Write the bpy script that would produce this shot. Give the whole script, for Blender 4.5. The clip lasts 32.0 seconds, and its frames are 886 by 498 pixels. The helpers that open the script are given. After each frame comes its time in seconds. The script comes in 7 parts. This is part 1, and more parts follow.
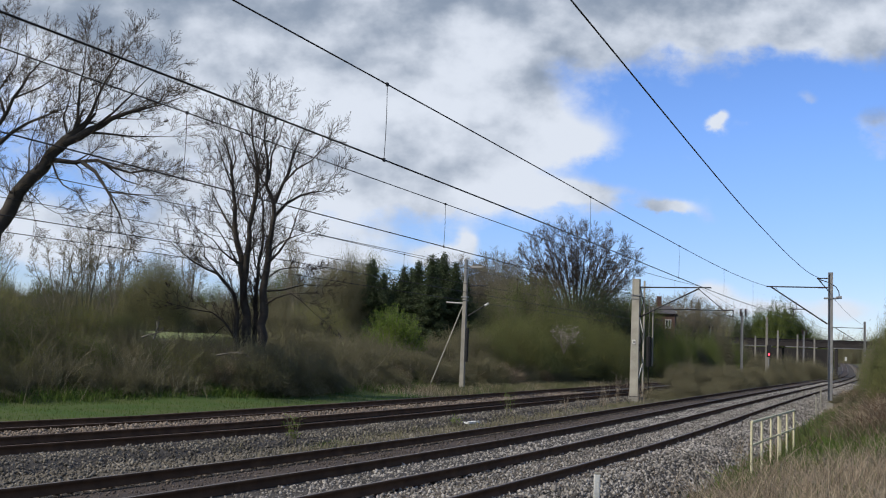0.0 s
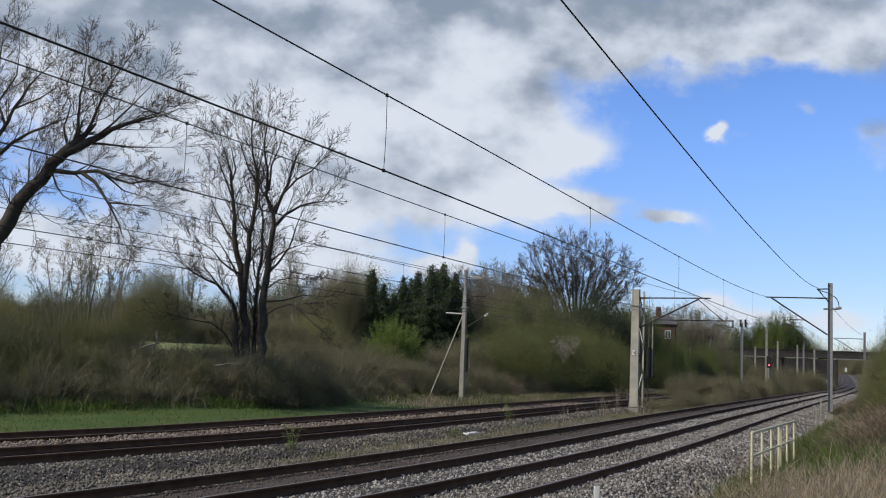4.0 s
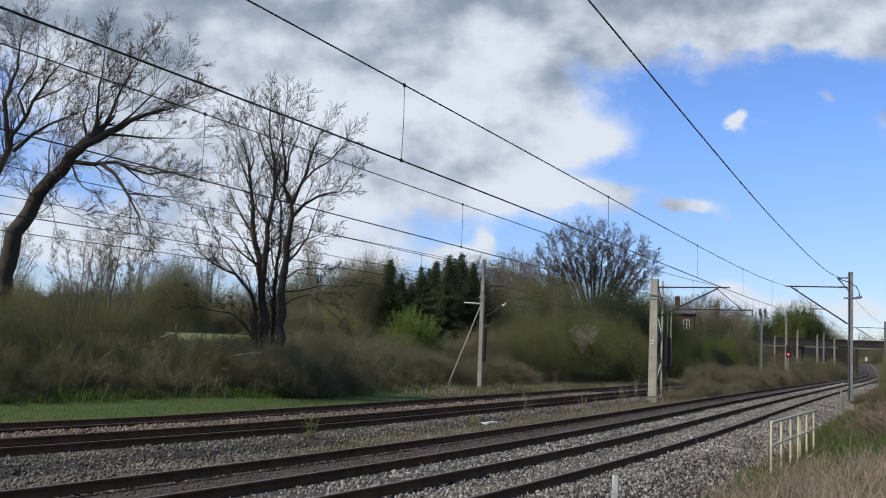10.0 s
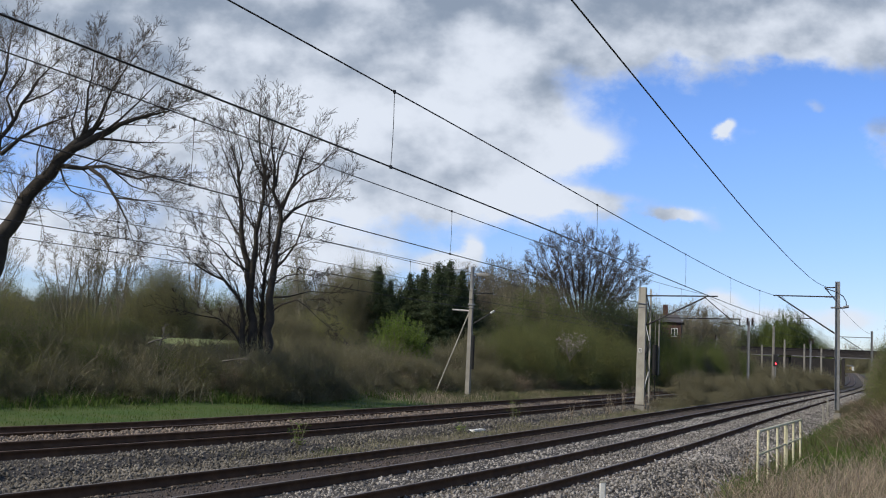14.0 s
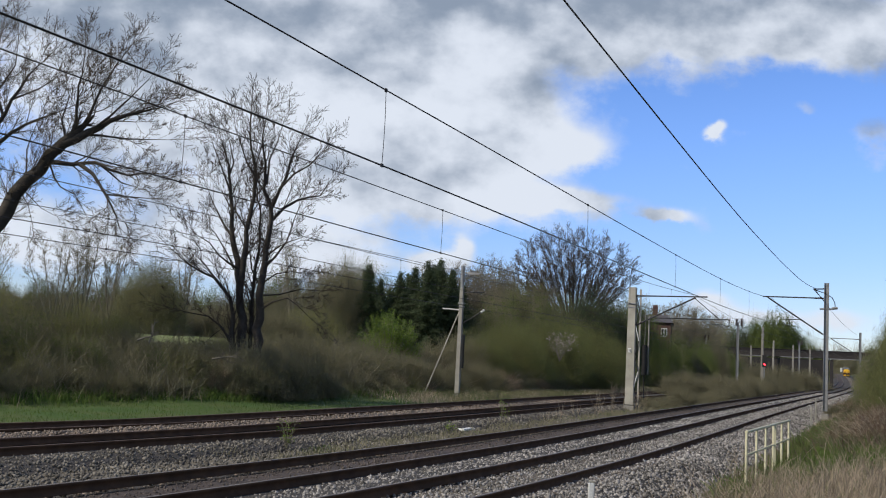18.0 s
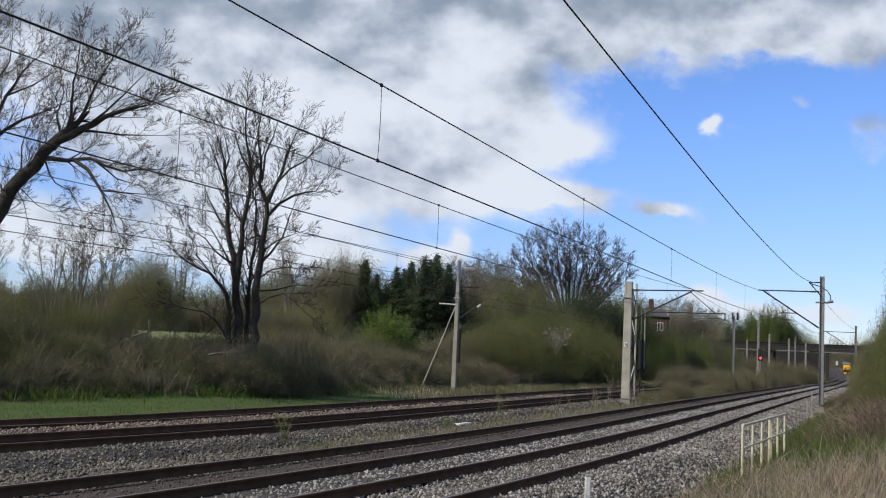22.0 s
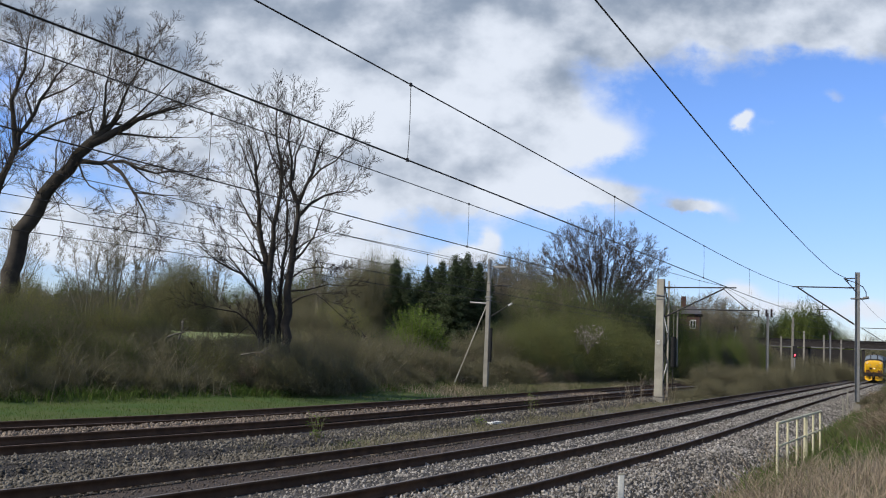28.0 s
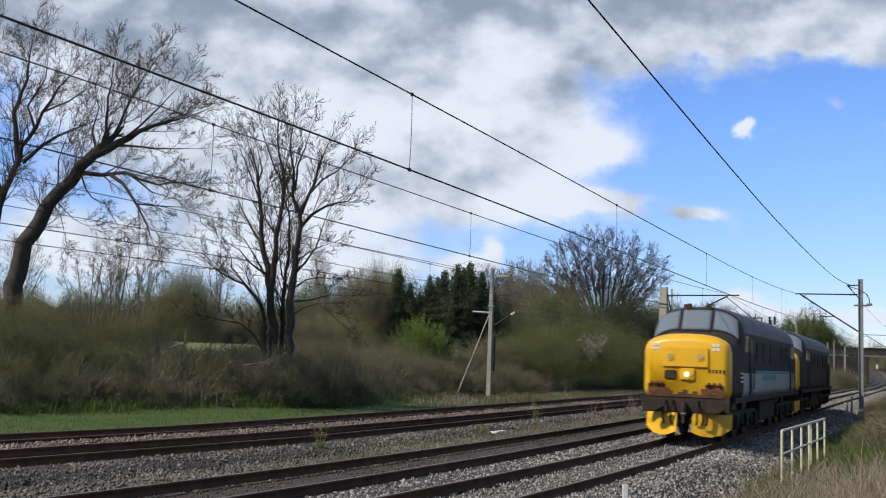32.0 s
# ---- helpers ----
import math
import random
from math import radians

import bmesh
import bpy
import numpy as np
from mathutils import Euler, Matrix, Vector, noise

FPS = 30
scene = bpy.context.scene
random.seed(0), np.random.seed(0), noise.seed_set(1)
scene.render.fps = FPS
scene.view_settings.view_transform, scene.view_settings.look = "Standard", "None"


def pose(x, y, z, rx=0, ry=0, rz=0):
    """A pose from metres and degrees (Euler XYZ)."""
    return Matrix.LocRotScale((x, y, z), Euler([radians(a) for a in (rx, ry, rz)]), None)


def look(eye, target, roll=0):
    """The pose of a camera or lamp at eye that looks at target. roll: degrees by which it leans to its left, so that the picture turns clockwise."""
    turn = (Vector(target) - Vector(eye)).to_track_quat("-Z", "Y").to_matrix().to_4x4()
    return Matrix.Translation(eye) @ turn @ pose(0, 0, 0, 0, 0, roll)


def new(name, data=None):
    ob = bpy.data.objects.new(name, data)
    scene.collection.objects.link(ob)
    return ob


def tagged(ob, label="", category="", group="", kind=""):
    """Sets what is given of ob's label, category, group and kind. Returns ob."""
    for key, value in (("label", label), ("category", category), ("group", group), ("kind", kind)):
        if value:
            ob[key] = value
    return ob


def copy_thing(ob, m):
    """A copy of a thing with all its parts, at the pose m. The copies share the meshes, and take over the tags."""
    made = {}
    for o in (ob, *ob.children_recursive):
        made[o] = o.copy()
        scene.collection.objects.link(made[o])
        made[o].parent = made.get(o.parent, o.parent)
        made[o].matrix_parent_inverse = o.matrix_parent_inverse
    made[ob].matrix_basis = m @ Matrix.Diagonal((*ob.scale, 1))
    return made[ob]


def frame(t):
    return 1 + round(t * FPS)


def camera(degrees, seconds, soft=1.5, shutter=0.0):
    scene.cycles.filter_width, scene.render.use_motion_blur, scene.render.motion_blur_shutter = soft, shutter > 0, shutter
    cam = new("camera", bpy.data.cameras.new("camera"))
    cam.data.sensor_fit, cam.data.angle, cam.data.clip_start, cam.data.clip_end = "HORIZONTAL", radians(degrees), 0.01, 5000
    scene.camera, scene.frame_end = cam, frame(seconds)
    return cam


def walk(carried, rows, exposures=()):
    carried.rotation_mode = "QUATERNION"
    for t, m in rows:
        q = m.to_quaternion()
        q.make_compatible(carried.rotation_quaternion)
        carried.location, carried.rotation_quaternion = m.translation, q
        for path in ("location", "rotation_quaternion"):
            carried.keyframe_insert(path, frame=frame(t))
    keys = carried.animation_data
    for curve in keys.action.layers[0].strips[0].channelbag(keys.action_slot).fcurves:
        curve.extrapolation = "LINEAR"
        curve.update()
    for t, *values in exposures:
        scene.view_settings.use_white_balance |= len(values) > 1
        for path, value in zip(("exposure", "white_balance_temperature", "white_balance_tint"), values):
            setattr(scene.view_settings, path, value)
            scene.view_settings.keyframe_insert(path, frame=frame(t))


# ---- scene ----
# The camera stands beside a four-track electric railway; z = 0 is the top of the rails.
EYE = (0.0, 0.0, 2.114)
cam = camera(45.93, 32.0, soft=1.08, shutter=0.35)


def aim(rx, ry, rz):
    return pose(EYE[0], EYE[1], EYE[2], rx, ry, rz)


walk(cam, [
    (0, aim(95.539, -2.249, -0.218)), (0.5, aim(95.630, -2.313, -0.197)), (1, aim(95.668, -2.225, -0.041)),
    (1.5, aim(95.711, -2.237, 0.132)), (2, aim(95.856, -2.257, 0.147)), (2.5, aim(95.878, -2.203, 0.079)),
    (3, aim(95.912, -2.210, -0.103)), (3.5, aim(95.995, -2.265, -0.231)), (5.5, aim(96.404, -2.202, -0.193)),
    (6, aim(96.364, -2.186, 0.005)), (6.5, aim(96.159, -2.190, 0.218)), (7, aim(95.891, -2.276, 0.380)),
    (7.5, aim(95.610, -2.516, 0.338)), (8, aim(95.515, -2.524, 0.238)), (8.5, aim(95.528, -2.495, 0.026)),
    (9, aim(95.397, -2.423, 0.073)), (9.5, aim(95.391, -2.139, 0.470)), (10, aim(95.522, -2.196, 0.750)),
    (10.5, aim(95.629, -2.216, 0.777)), (11, aim(95.641, -2.361, 0.698)), (11.5, aim(95.627, -2.367, 0.662)),
    (12, aim(95.656, -2.481, 0.598)), (12.5, aim(95.758, -2.694, 0.363)), (13, aim(95.832, -2.694, 0.147)),
    (13.5, aim(95.957, -2.629, 0.024)), (14, aim(95.925, -2.557, 0.099)), (14.5, aim(95.830, -2.441, 0.109)),
    (16.5, aim(95.916, -2.476, -0.156)), (17, aim(95.912, -2.504, -0.205)), (17.5, aim(95.836, -2.586, -0.230)),
    (18, aim(95.892, -2.888, -0.455)), (18.5, aim(95.831, -2.864, -0.818)), (19, aim(95.719, -3.020, -1.087)),
    (19.5, aim(95.679, -3.178, -1.241)), (20, aim(95.693, -3.222, -0.996)), (20.5, aim(95.741, -3.445, -0.784)),
    (21, aim(95.694, -3.150, -0.676)), (21.5, aim(95.612, -2.947, -0.775)), (22, aim(95.623, -2.663, -0.648)),
    (22.5, aim(95.518, -2.525, -0.298)), (23, aim(95.447, -2.437, 0.035)), (23.5, aim(95.424, -2.520, 0.310)),
    (24, aim(95.508, -2.549, 0.350)), (24.5, aim(95.478, -2.448, 0.428)), (25, aim(95.459, -2.557, 0.390)),
    (25.5, aim(95.485, -2.594, 0.351)), (27.5, aim(95.527, -2.366, 1.004)), (28, aim(95.488, -2.350, 1.067)),
    (28.5, aim(95.575, -2.553, 1.076)), (29, aim(95.761, -2.605, 0.976)), (29.5, aim(95.899, -2.766, 0.764)),
    (30, aim(95.960, -2.848, 0.638)), (30.5, aim(96.019, -2.818, 0.641)), (31, aim(96.114, -2.696, 0.625)),
    (31.5, aim(96.090, -2.337, 0.866)), (31.9, aim(95.935, -2.416, 1.153)), (32, aim(95.996, -1.997, 1.232)),
], exposures=[(0, -0.05), (3, -0.08), (7, -0.12), (12, -0.01), (18, -0.03), (24, 0.01), (28, 0.03), (32, 0.06)])

# ---------------------------------------------------------------- light
SUN_AZ, SUN_EL = radians(-118), radians(42)      # clockwise from +y
sun_dir = Vector((math.sin(SUN_AZ) * math.cos(SUN_EL), math.cos(SUN_AZ) * math.cos(SUN_EL), math.sin(SUN_EL)))
sun_data = bpy.data.lights.new("sun", "SUN")
sun_data.energy, sun_data.angle, sun_data.color = 3.9, radians(0.6), (1.0, 0.92, 0.80)
sun = new("sun", sun_data)
sun.matrix_basis = look(sun_dir * 300, (0, 0, 0))

# cloud banks and single clouds: across, up, half width, half height, weight
CLOUDS_A = [
    (-0.294, 0.312, 0.281, 0.065, 0.95), (-0.037, 0.311, 0.178, 0.051, 0.95), (0.167, 0.333, 0.178, 0.038, 0.95),
    (0.371, 0.344, 0.119, 0.041, 0.80), (-0.221, 0.230, 0.141, 0.059, 0.80), (-0.067, 0.236, 0.119, 0.049, 0.85),
    (0.032, 0.240, 0.081, 0.030, 0.80), (0.088, 0.206, 0.085, 0.020, 0.95), (-0.010, 0.193, 0.097, 0.027, 0.80),
    (-0.030, 0.154, 0.119, 0.021, 0.60)]
CLOUDS_B = [
    (0.106, 0.157, 0.085, 0.013, 0.80), (-0.097, 0.173, 0.076, 0.032, 0.60), (0.261, 0.229, 0.012, 0.007, 0.75), (0.268, 0.236, 0.008, 0.008, 0.7),
    (0.218, 0.147, 0.025, 0.006, 0.85), (0.349, 0.260, 0.012, 0.008, 0.36), (0.420, 0.240, 0.045, 0.022, 0.42),
    (0.018, 0.104, 0.009, 0.010, 0.75), (0.004, 0.092, 0.022, 0.008, 0.65), (-0.008, 0.148, 0.022, 0.011, 0.70), (-0.011, 0.086, 0.027, 0.011, 0.60),
    (-0.092, 0.080, 0.038, 0.012, 0.60)]
CLOUDS_C = [
    (-0.200, 0.152, 0.086, 0.032, 0.36), (-0.368, 0.190, 0.119, 0.049, 0.36), (-0.372, 0.095, 0.124, 0.032, 0.75),
    (-0.185, 0.087, 0.054, 0.016, 0.60), (0.265, 0.064, 0.019, 0.010, 0.75), (0.314, 0.053, 0.043, 0.009, 0.60),
    (0.383, 0.054, 0.038, 0.013, 0.60), (0.01, 0.128, 0.15, 0.045, 0.36),
    (-0.22, 0.10, 0.12, 0.04, 0.42), (-0.10, 0.10, 0.07, 0.025, 0.32), (0.231, 0.195, 0.027, 0.009, 0.20)]
CLOUDS = CLOUDS_A + CLOUDS_B + CLOUDS_C


def build_world():
    world = bpy.data.worlds.new("sky")
    scene.world = world
    world.use_nodes = True
    nt = world.node_tree
    nt.nodes.clear()
    N = nt.nodes.new
    L = nt.links.new

    def m(op, a, b=None, c=None):
        n = N("ShaderNodeMath")
        n.operation = op
        for i, v in enumerate((a, b, c)):
            if v is None:
                continue
            if isinstance(v, (int, float)):
                n.inputs[i].default_value = v
            else:
                L(v, n.inputs[i])
        return n.outputs[0]

    sky = N("ShaderNodeTexSky")
    sky.sky_type, sky.sun_disc = "NISHITA", False
    sky.sun_elevation, sky.sun_rotation = SUN_EL, SUN_AZ
    sky.air_density, sky.dust_density, sky.ozone_density = 1.0, 0.0, 2.0
    sky.altitude = 1200
    tc = N("ShaderNodeTexCoord")
    sep = N("ShaderNodeSeparateXYZ")
    L(tc.outputs["Generated"], sep.inputs[0])
    x, y, z = sep.outputs
    ahead = m("MAXIMUM", y, 0.05)
    u, w = m("DIVIDE", x, ahead), m("DIVIDE", z, ahead)
    # flat cloud layer seen in perspective
    lift = m("ADD", m("MAXIMUM", z, 0.0), 0.16)
    comb = N("ShaderNodeCombineXYZ")
    L(m("DIVIDE", x, lift), comb.inputs[0])
    L(m("DIVIDE", y, lift), comb.inputs[1])
    flat = N("ShaderNodeCombineXYZ")
    L(u, flat.inputs[0])
    L(m("MULTIPLY", w, 1.35), flat.inputs[1])

    def fbm(vec, scale, detail, rough, seed):
        n = N("ShaderNodeTexNoise")
        n.noise_dimensions = "4D"
        n.inputs["Scale"].default_value, n.inputs["Detail"].default_value = scale, detail
        n.inputs["Roughness"].default_value, n.inputs["W"].default_value = rough, seed
        L(vec, n.inputs["Vector"])
        return n.outputs["Fac"]

    puff = fbm(flat.outputs[0], 9.0, 8, 0.56, 3.1)
    swell = fbm(flat.outputs[0], 4.6, 6, 0.5, 12.4)
    fine = fbm(flat.outputs[0], 30.0, 6, 0.6, 7.7)
    # the same swell a little towards the light: their difference gives the clouds their relief
    shift = N("ShaderNodeVectorMath")
    shift.operation = "ADD"
    L(flat.outputs[0], shift.inputs[0])
    shift.inputs[1].default_value = (-0.014, 0.030, 0.0)
    billow, billow_lit = fbm(flat.outputs[0], 8.0, 6, 0.5, 5.2), fbm(shift.outputs[0], 8.0, 6, 0.5, 5.2)
    relief = m("MULTIPLY", m("SUBTRACT", billow_lit, billow), 4.6)
    broad = fbm(comb.outputs[0], 0.9, 5, 0.5, 1.3)
    # wobble the banks' outlines
    uu = m("ADD", u, m("MULTIPLY", m("SUBTRACT", puff, 0.5), 0.055))
    ww = m("ADD", w, m("MULTIPLY", m("SUBTRACT", fine, 0.5), 0.022))
    total = None
    for cu, cw, a, b, k in CLOUDS:
        du = m("DIVIDE", m("SUBTRACT", uu, cu), a)
        dw = m("DIVIDE", m("SUBTRACT", ww, cw), b)
        r = m("ADD", m("MULTIPLY", du, du), m("MULTIPLY", dw, dw))
        g = m("MULTIPLY", m("POWER", 2.718, m("MULTIPLY", r, -1.0)), k)
        total = g if total is None else m("ADD", total, g)
    total = m("MINIMUM", total, 1.0)
    d = m("ADD", m("ADD", total, m("MULTIPLY", m("SUBTRACT", puff, 0.5), 1.5)), m("MULTIPLY", m("SUBTRACT", fine, 0.5), 0.5))
    # outside the stretch of sky ahead the broad layer alone
    side = N("ShaderNodeMapRange")
    L(m("ADD", w, m("MULTIPLY", m("ABSOLUTE", u), 0.5)), side.inputs[0])
    side.inputs[1].default_value, side.inputs[2].default_value = 0.45, 0.9
    d = m("ADD", d, m("MULTIPLY", side.outputs[0], m("MULTIPLY", m("SUBTRACT", broad, 0.33), 4.0)))
    cover = N("ShaderNodeMapRange")
    cover.interpolation_type = "SMOOTHSTEP"
    L(d, cover.inputs[0])
    cover.inputs[1].default_value, cover.inputs[2].default_value = 0.16, 0.70
    thick = N("ShaderNodeMapRange")
    thick.interpolation_type = "SMOOTHSTEP"
    grey = m("ADD", m("MULTIPLY", m("SUBTRACT", w, 0.17), 4.4), m("MULTIPLY", m("SUBTRACT", swell, 0.5), 5.2))
    L(m("ADD", grey, m("ADD", relief, m("MULTIPLY", m("SUBTRACT", fine, 0.5), 0.8))), thick.inputs[0])
    thick.inputs[1].default_value, thick.inputs[2].default_value = -0.35, 1.4
    tone = N("ShaderNodeMix")
    tone.data_type = "RGBA"
    L(thick.outputs[0], tone.inputs["Factor"])
    tone.inputs["A"].default_value, tone.inputs["B"].default_value = (0.755, 0.815, 0.92, 1), (0.27, 0.335, 0.44, 1)
    rich = N("ShaderNodeHueSaturation")
    rich.inputs["Saturation"].default_value = 1.16
    L(sky.outputs[0], rich.inputs["Color"])
    scaled = N("ShaderNodeVectorMath")
    scaled.operation = "MULTIPLY"
    L(rich.outputs[0], scaled.inputs[0])
    scaled.inputs[1].default_value = (0.150, 0.150, 0.188)
    haze = N("ShaderNodeMapRange")
    haze.interpolation_type = "SMOOTHSTEP"
    L(z, haze.inputs[0])
    haze.inputs[1].default_value, haze.inputs[2].default_value = -0.05, 0.24
    haze.inputs[3].default_value, haze.inputs[4].default_value = 0.58, 1.0
    dimmed = N("ShaderNodeVectorMath")
    dimmed.operation = "SCALE"
    L(scaled.outputs[0], dimmed.inputs[0])
    L(haze.outputs[0], dimmed.inputs["Scale"])
    mix = N("ShaderNodeMix")
    mix.data_type = "RGBA"
    L(cover.outputs[0], mix.inputs["Factor"])
    L(dimmed.outputs[0], mix.inputs["A"])
    L(tone.outputs["Result"], mix.inputs["B"])
    bg = N("ShaderNodeBackground")
    L(mix.outputs["Result"], bg.inputs["Color"])
    bg.inputs["Strength"].default_value = 1.0
    out = N("ShaderNodeOutputWorld")
    L(bg.outputs[0], out.inputs["Surface"])


build_world()


# ---------------------------------------------------------------- materials
def material(name, c1, c2, scale=8.0, rough=0.8, metal=0.0, bump=0.3, fine=60.0, c3=None, island=0.0, spec=0.3, rand=0.0, fleck=0.35,
             dist=0.02, glow=0.0, trans=0.0):
    """Two tones in broad patches, a third in fine grain, relief from both; island and rand vary loose pieces and whole objects."""
    mat = bpy.data.materials.new(name)
    mat.use_nodes = True
    nt = mat.node_tree
    b = nt.nodes["Principled BSDF"]
    N, L = nt.nodes.new, nt.links.new
    tc = N("ShaderNodeTexCoord")
    n1, n2 = N("ShaderNodeTexNoise"), N("ShaderNodeTexNoise")
    n1.inputs["Scale"].default_value, n1.inputs["Detail"].default_value = scale, 5
    n2.inputs["Scale"].default_value, n2.inputs["Detail"].default_value = fine, 3
    L(tc.outputs["Object"], n1.inputs["Vector"])
    L(tc.outputs["Object"], n2.inputs["Vector"])
    ramp = N("ShaderNodeMapRange")
    L(n1.outputs["Fac"], ramp.inputs[0])
    ramp.inputs[1].default_value, ramp.inputs[2].default_value = 0.35, 0.65
    mix = N("ShaderNodeMix")
    mix.data_type = "RGBA"
    L(ramp.outputs[0], mix.inputs["Factor"])
    mix.inputs["A"].default_value, mix.inputs["B"].default_value = (*c1, 1), (*c2, 1)
    col = mix.outputs["Result"]
    ramp2 = N("ShaderNodeMapRange")
    L(n2.outputs["Fac"], ramp2.inputs[0])
    ramp2.inputs[1].default_value, ramp2.inputs[2].default_value, ramp2.inputs[4].default_value = 0.45, 0.75, fleck
    mix2 = N("ShaderNodeMix")
    mix2.data_type = "RGBA"
    L(ramp2.outputs[0], mix2.inputs["Factor"])
    L(col, mix2.inputs["A"])
    mix2.inputs["B"].default_value = (*(c3 or [c * 0.55 for c in c1]), 1)
    col = mix2.outputs["Result"]
    for amount, node, sock in ((island, "ShaderNodeNewGeometry", "Random Per Island"), (rand, "ShaderNodeObjectInfo", "Random")):
        if amount:
            g = N(node)
            mr = N("ShaderNodeMapRange")
            L(g.outputs[sock], mr.inputs[0])
            mr.inputs[3].default_value, mr.inputs[4].default_value = 1 - amount, 1 + amount
            hsv = N("ShaderNodeHueSaturation")
            L(col, hsv.inputs["Color"])
            L(mr.outputs[0], hsv.inputs["Value"])
            col = hsv.outputs["Color"]
    L(col, b.inputs["Base Color"])
    b.inputs["Roughness"].default_value, b.inputs["Metallic"].default_value = rough, metal
    b.inputs["Specular IOR Level"].default_value = spec
    if trans:
        out = nt.nodes["Material Output"]
        thin, both = N("ShaderNodeBsdfTranslucent"), N("ShaderNodeMixShader")
        both.inputs[0].default_value = trans
        L(col, thin.inputs["Color"])
        L(b.outputs[0], both.inputs[1])
        L(thin.outputs[0], both.inputs[2])
        L(both.outputs[0], out.inputs["Surface"])
    if glow:
        b.inputs["Emission Color"].default_value = (*c1, 1)
        b.inputs["Emission Strength"].default_value = glow
    if bump:
        bn = N("ShaderNodeBump")
        bn.inputs["Strength"].default_value, bn.inputs["Distance"].default_value = bump, dist
        L(n2.outputs["Fac"], bn.inputs["Height"])
        L(bn.outputs[0], b.inputs["Normal"])
    return mat


def glass(name, tint, rough=0.03):
    mat = bpy.data.materials.new(name)
    mat.use_nodes = True
    b = mat.node_tree.nodes["Principled BSDF"]
    b.inputs["Base Color"].default_value = (*tint, 1)
    b.inputs["Roughness"].default_value, b.inputs["Specular IOR Level"].default_value = rough, 0.8
    b.inputs["Coat Weight"].default_value = 0.6
    return mat


M_SOIL = material("soil_and_grass", (0.085, 0.075, 0.045), (0.06, 0.075, 0.03), 0.6, 0.95, fine=14, fleck=0.6)
M_TURF = material("short_turf", (0.045, 0.092, 0.016), (0.075, 0.098, 0.026), 0.5, 0.95, fine=25, c3=(0.075, 0.075, 0.034), fleck=0.4)
M_FIELD = material("sunlit_field", (0.165, 0.205, 0.065), (0.2, 0.22, 0.085), 0.1, 0.95, fine=6)
# darkened so the shade in gaps between loose stones is painted on the bed
M_BALLAST = material("ballast_bed", (0.05, 0.045, 0.041), (0.085, 0.077, 0.07), 1.4, 0.95, bump=1.0, fine=26, c3=(0.03, 0.028, 0.026), fleck=0.9, dist=0.05)
M_STONE = material("ballast_stone", (0.29, 0.272, 0.25), (0.165, 0.153, 0.138), 0.5, 0.9, bump=0.3, fine=60, island=0.75)
M_OILY = material("oily_bed", (0.055, 0.045, 0.04), (0.09, 0.07, 0.06), 1.2, 0.9, bump=0.8, fine=24, c3=(0.025, 0.02, 0.018), fleck=0.8, dist=0.03)
M_PATH = material("dusty_cess", (0.115, 0.098, 0.078), (0.15, 0.128, 0.10), 1.1, 0.95, bump=0.6, fine=40, c3=(0.08, 0.085, 0.05), fleck=0.6)
M_RUST = material("rusty_rail", (0.115, 0.069, 0.043), (0.078, 0.048, 0.031), 3, 0.85, 0.0, fine=40, rand=0.1, spec=0.1)
M_RUNNING = material("worn_rail_head", (0.2, 0.175, 0.15), (0.145, 0.122, 0.104), 3, 0.55, 0.3, bump=0.05, fine=90)
M_RUNRUST = material("dull_rail_head", (0.17, 0.12, 0.095), (0.13, 0.09, 0.07), 3, 0.65, 0.2, bump=0.05, fine=90)
M_SLEEPER = material("stained_sleeper", (0.085, 0.07, 0.06), (0.13, 0.11, 0.095), 3, 0.9, fine=30, rand=0.25)
M_CONC = material("weathered_concrete", (0.43, 0.41, 0.345), (0.31, 0.295, 0.25), 1.6, 0.9, fine=30, c3=(0.2, 0.19, 0.15), rand=0.1)
M_CONC_OLD = material("grey_old_concrete", (0.29, 0.275, 0.24), (0.22, 0.21, 0.185), 2.2, 0.9, fine=30, c3=(0.17, 0.16, 0.14), rand=0.15)
M_GALV = material("galvanised_steel", (0.31, 0.31, 0.305), (0.23, 0.23, 0.228), 4, 0.55, 0.5, fine=40, rand=0.12)
M_DARKST = material("dark_steel", (0.05, 0.05, 0.052), (0.035, 0.034, 0.036), 5, 0.6, 0.4)
M_WIRE = material("tarnished_wire", (0.03, 0.03, 0.03), (0.045, 0.04, 0.036), 5, 0.6, 0.3, bump=0)
M_INSUL = material("brown_porcelain", (0.05, 0.03, 0.025), (0.035, 0.025, 0.022), 5, 0.3)
M_BLACK = material("black_weight", (0.012, 0.012, 0.013), (0.02, 0.02, 0.02), 5, 0.7)
M_CREAM = material("cream_paint", (0.72, 0.68, 0.47), (0.62, 0.58, 0.38), 5, 0.6, fine=40, c3=(0.35, 0.27, 0.15), fleck=0.5)
M_WHITE = material("white_paint", (0.78, 0.78, 0.75), (0.66, 0.66, 0.62), 5, 0.6, fine=40, c3=(0.4, 0.38, 0.33))
M_BARK = material("bark", (0.075, 0.064, 0.053), (0.046, 0.04, 0.034), 3, 0.95, fine=25)
M_TWIG_BROWN = material("brown_grey_twigs", (0.12, 0.096, 0.075), (0.085, 0.068, 0.055), 2, 0.95, bump=0)
M_TWIG = material("dark_twigs", (0.065, 0.053, 0.045), (0.048, 0.04, 0.035), 2, 0.95, bump=0)
M_BARK2 = material("brown_twigs", (0.2, 0.186, 0.115), (0.148, 0.138, 0.086), 2, 0.95, bump=0)
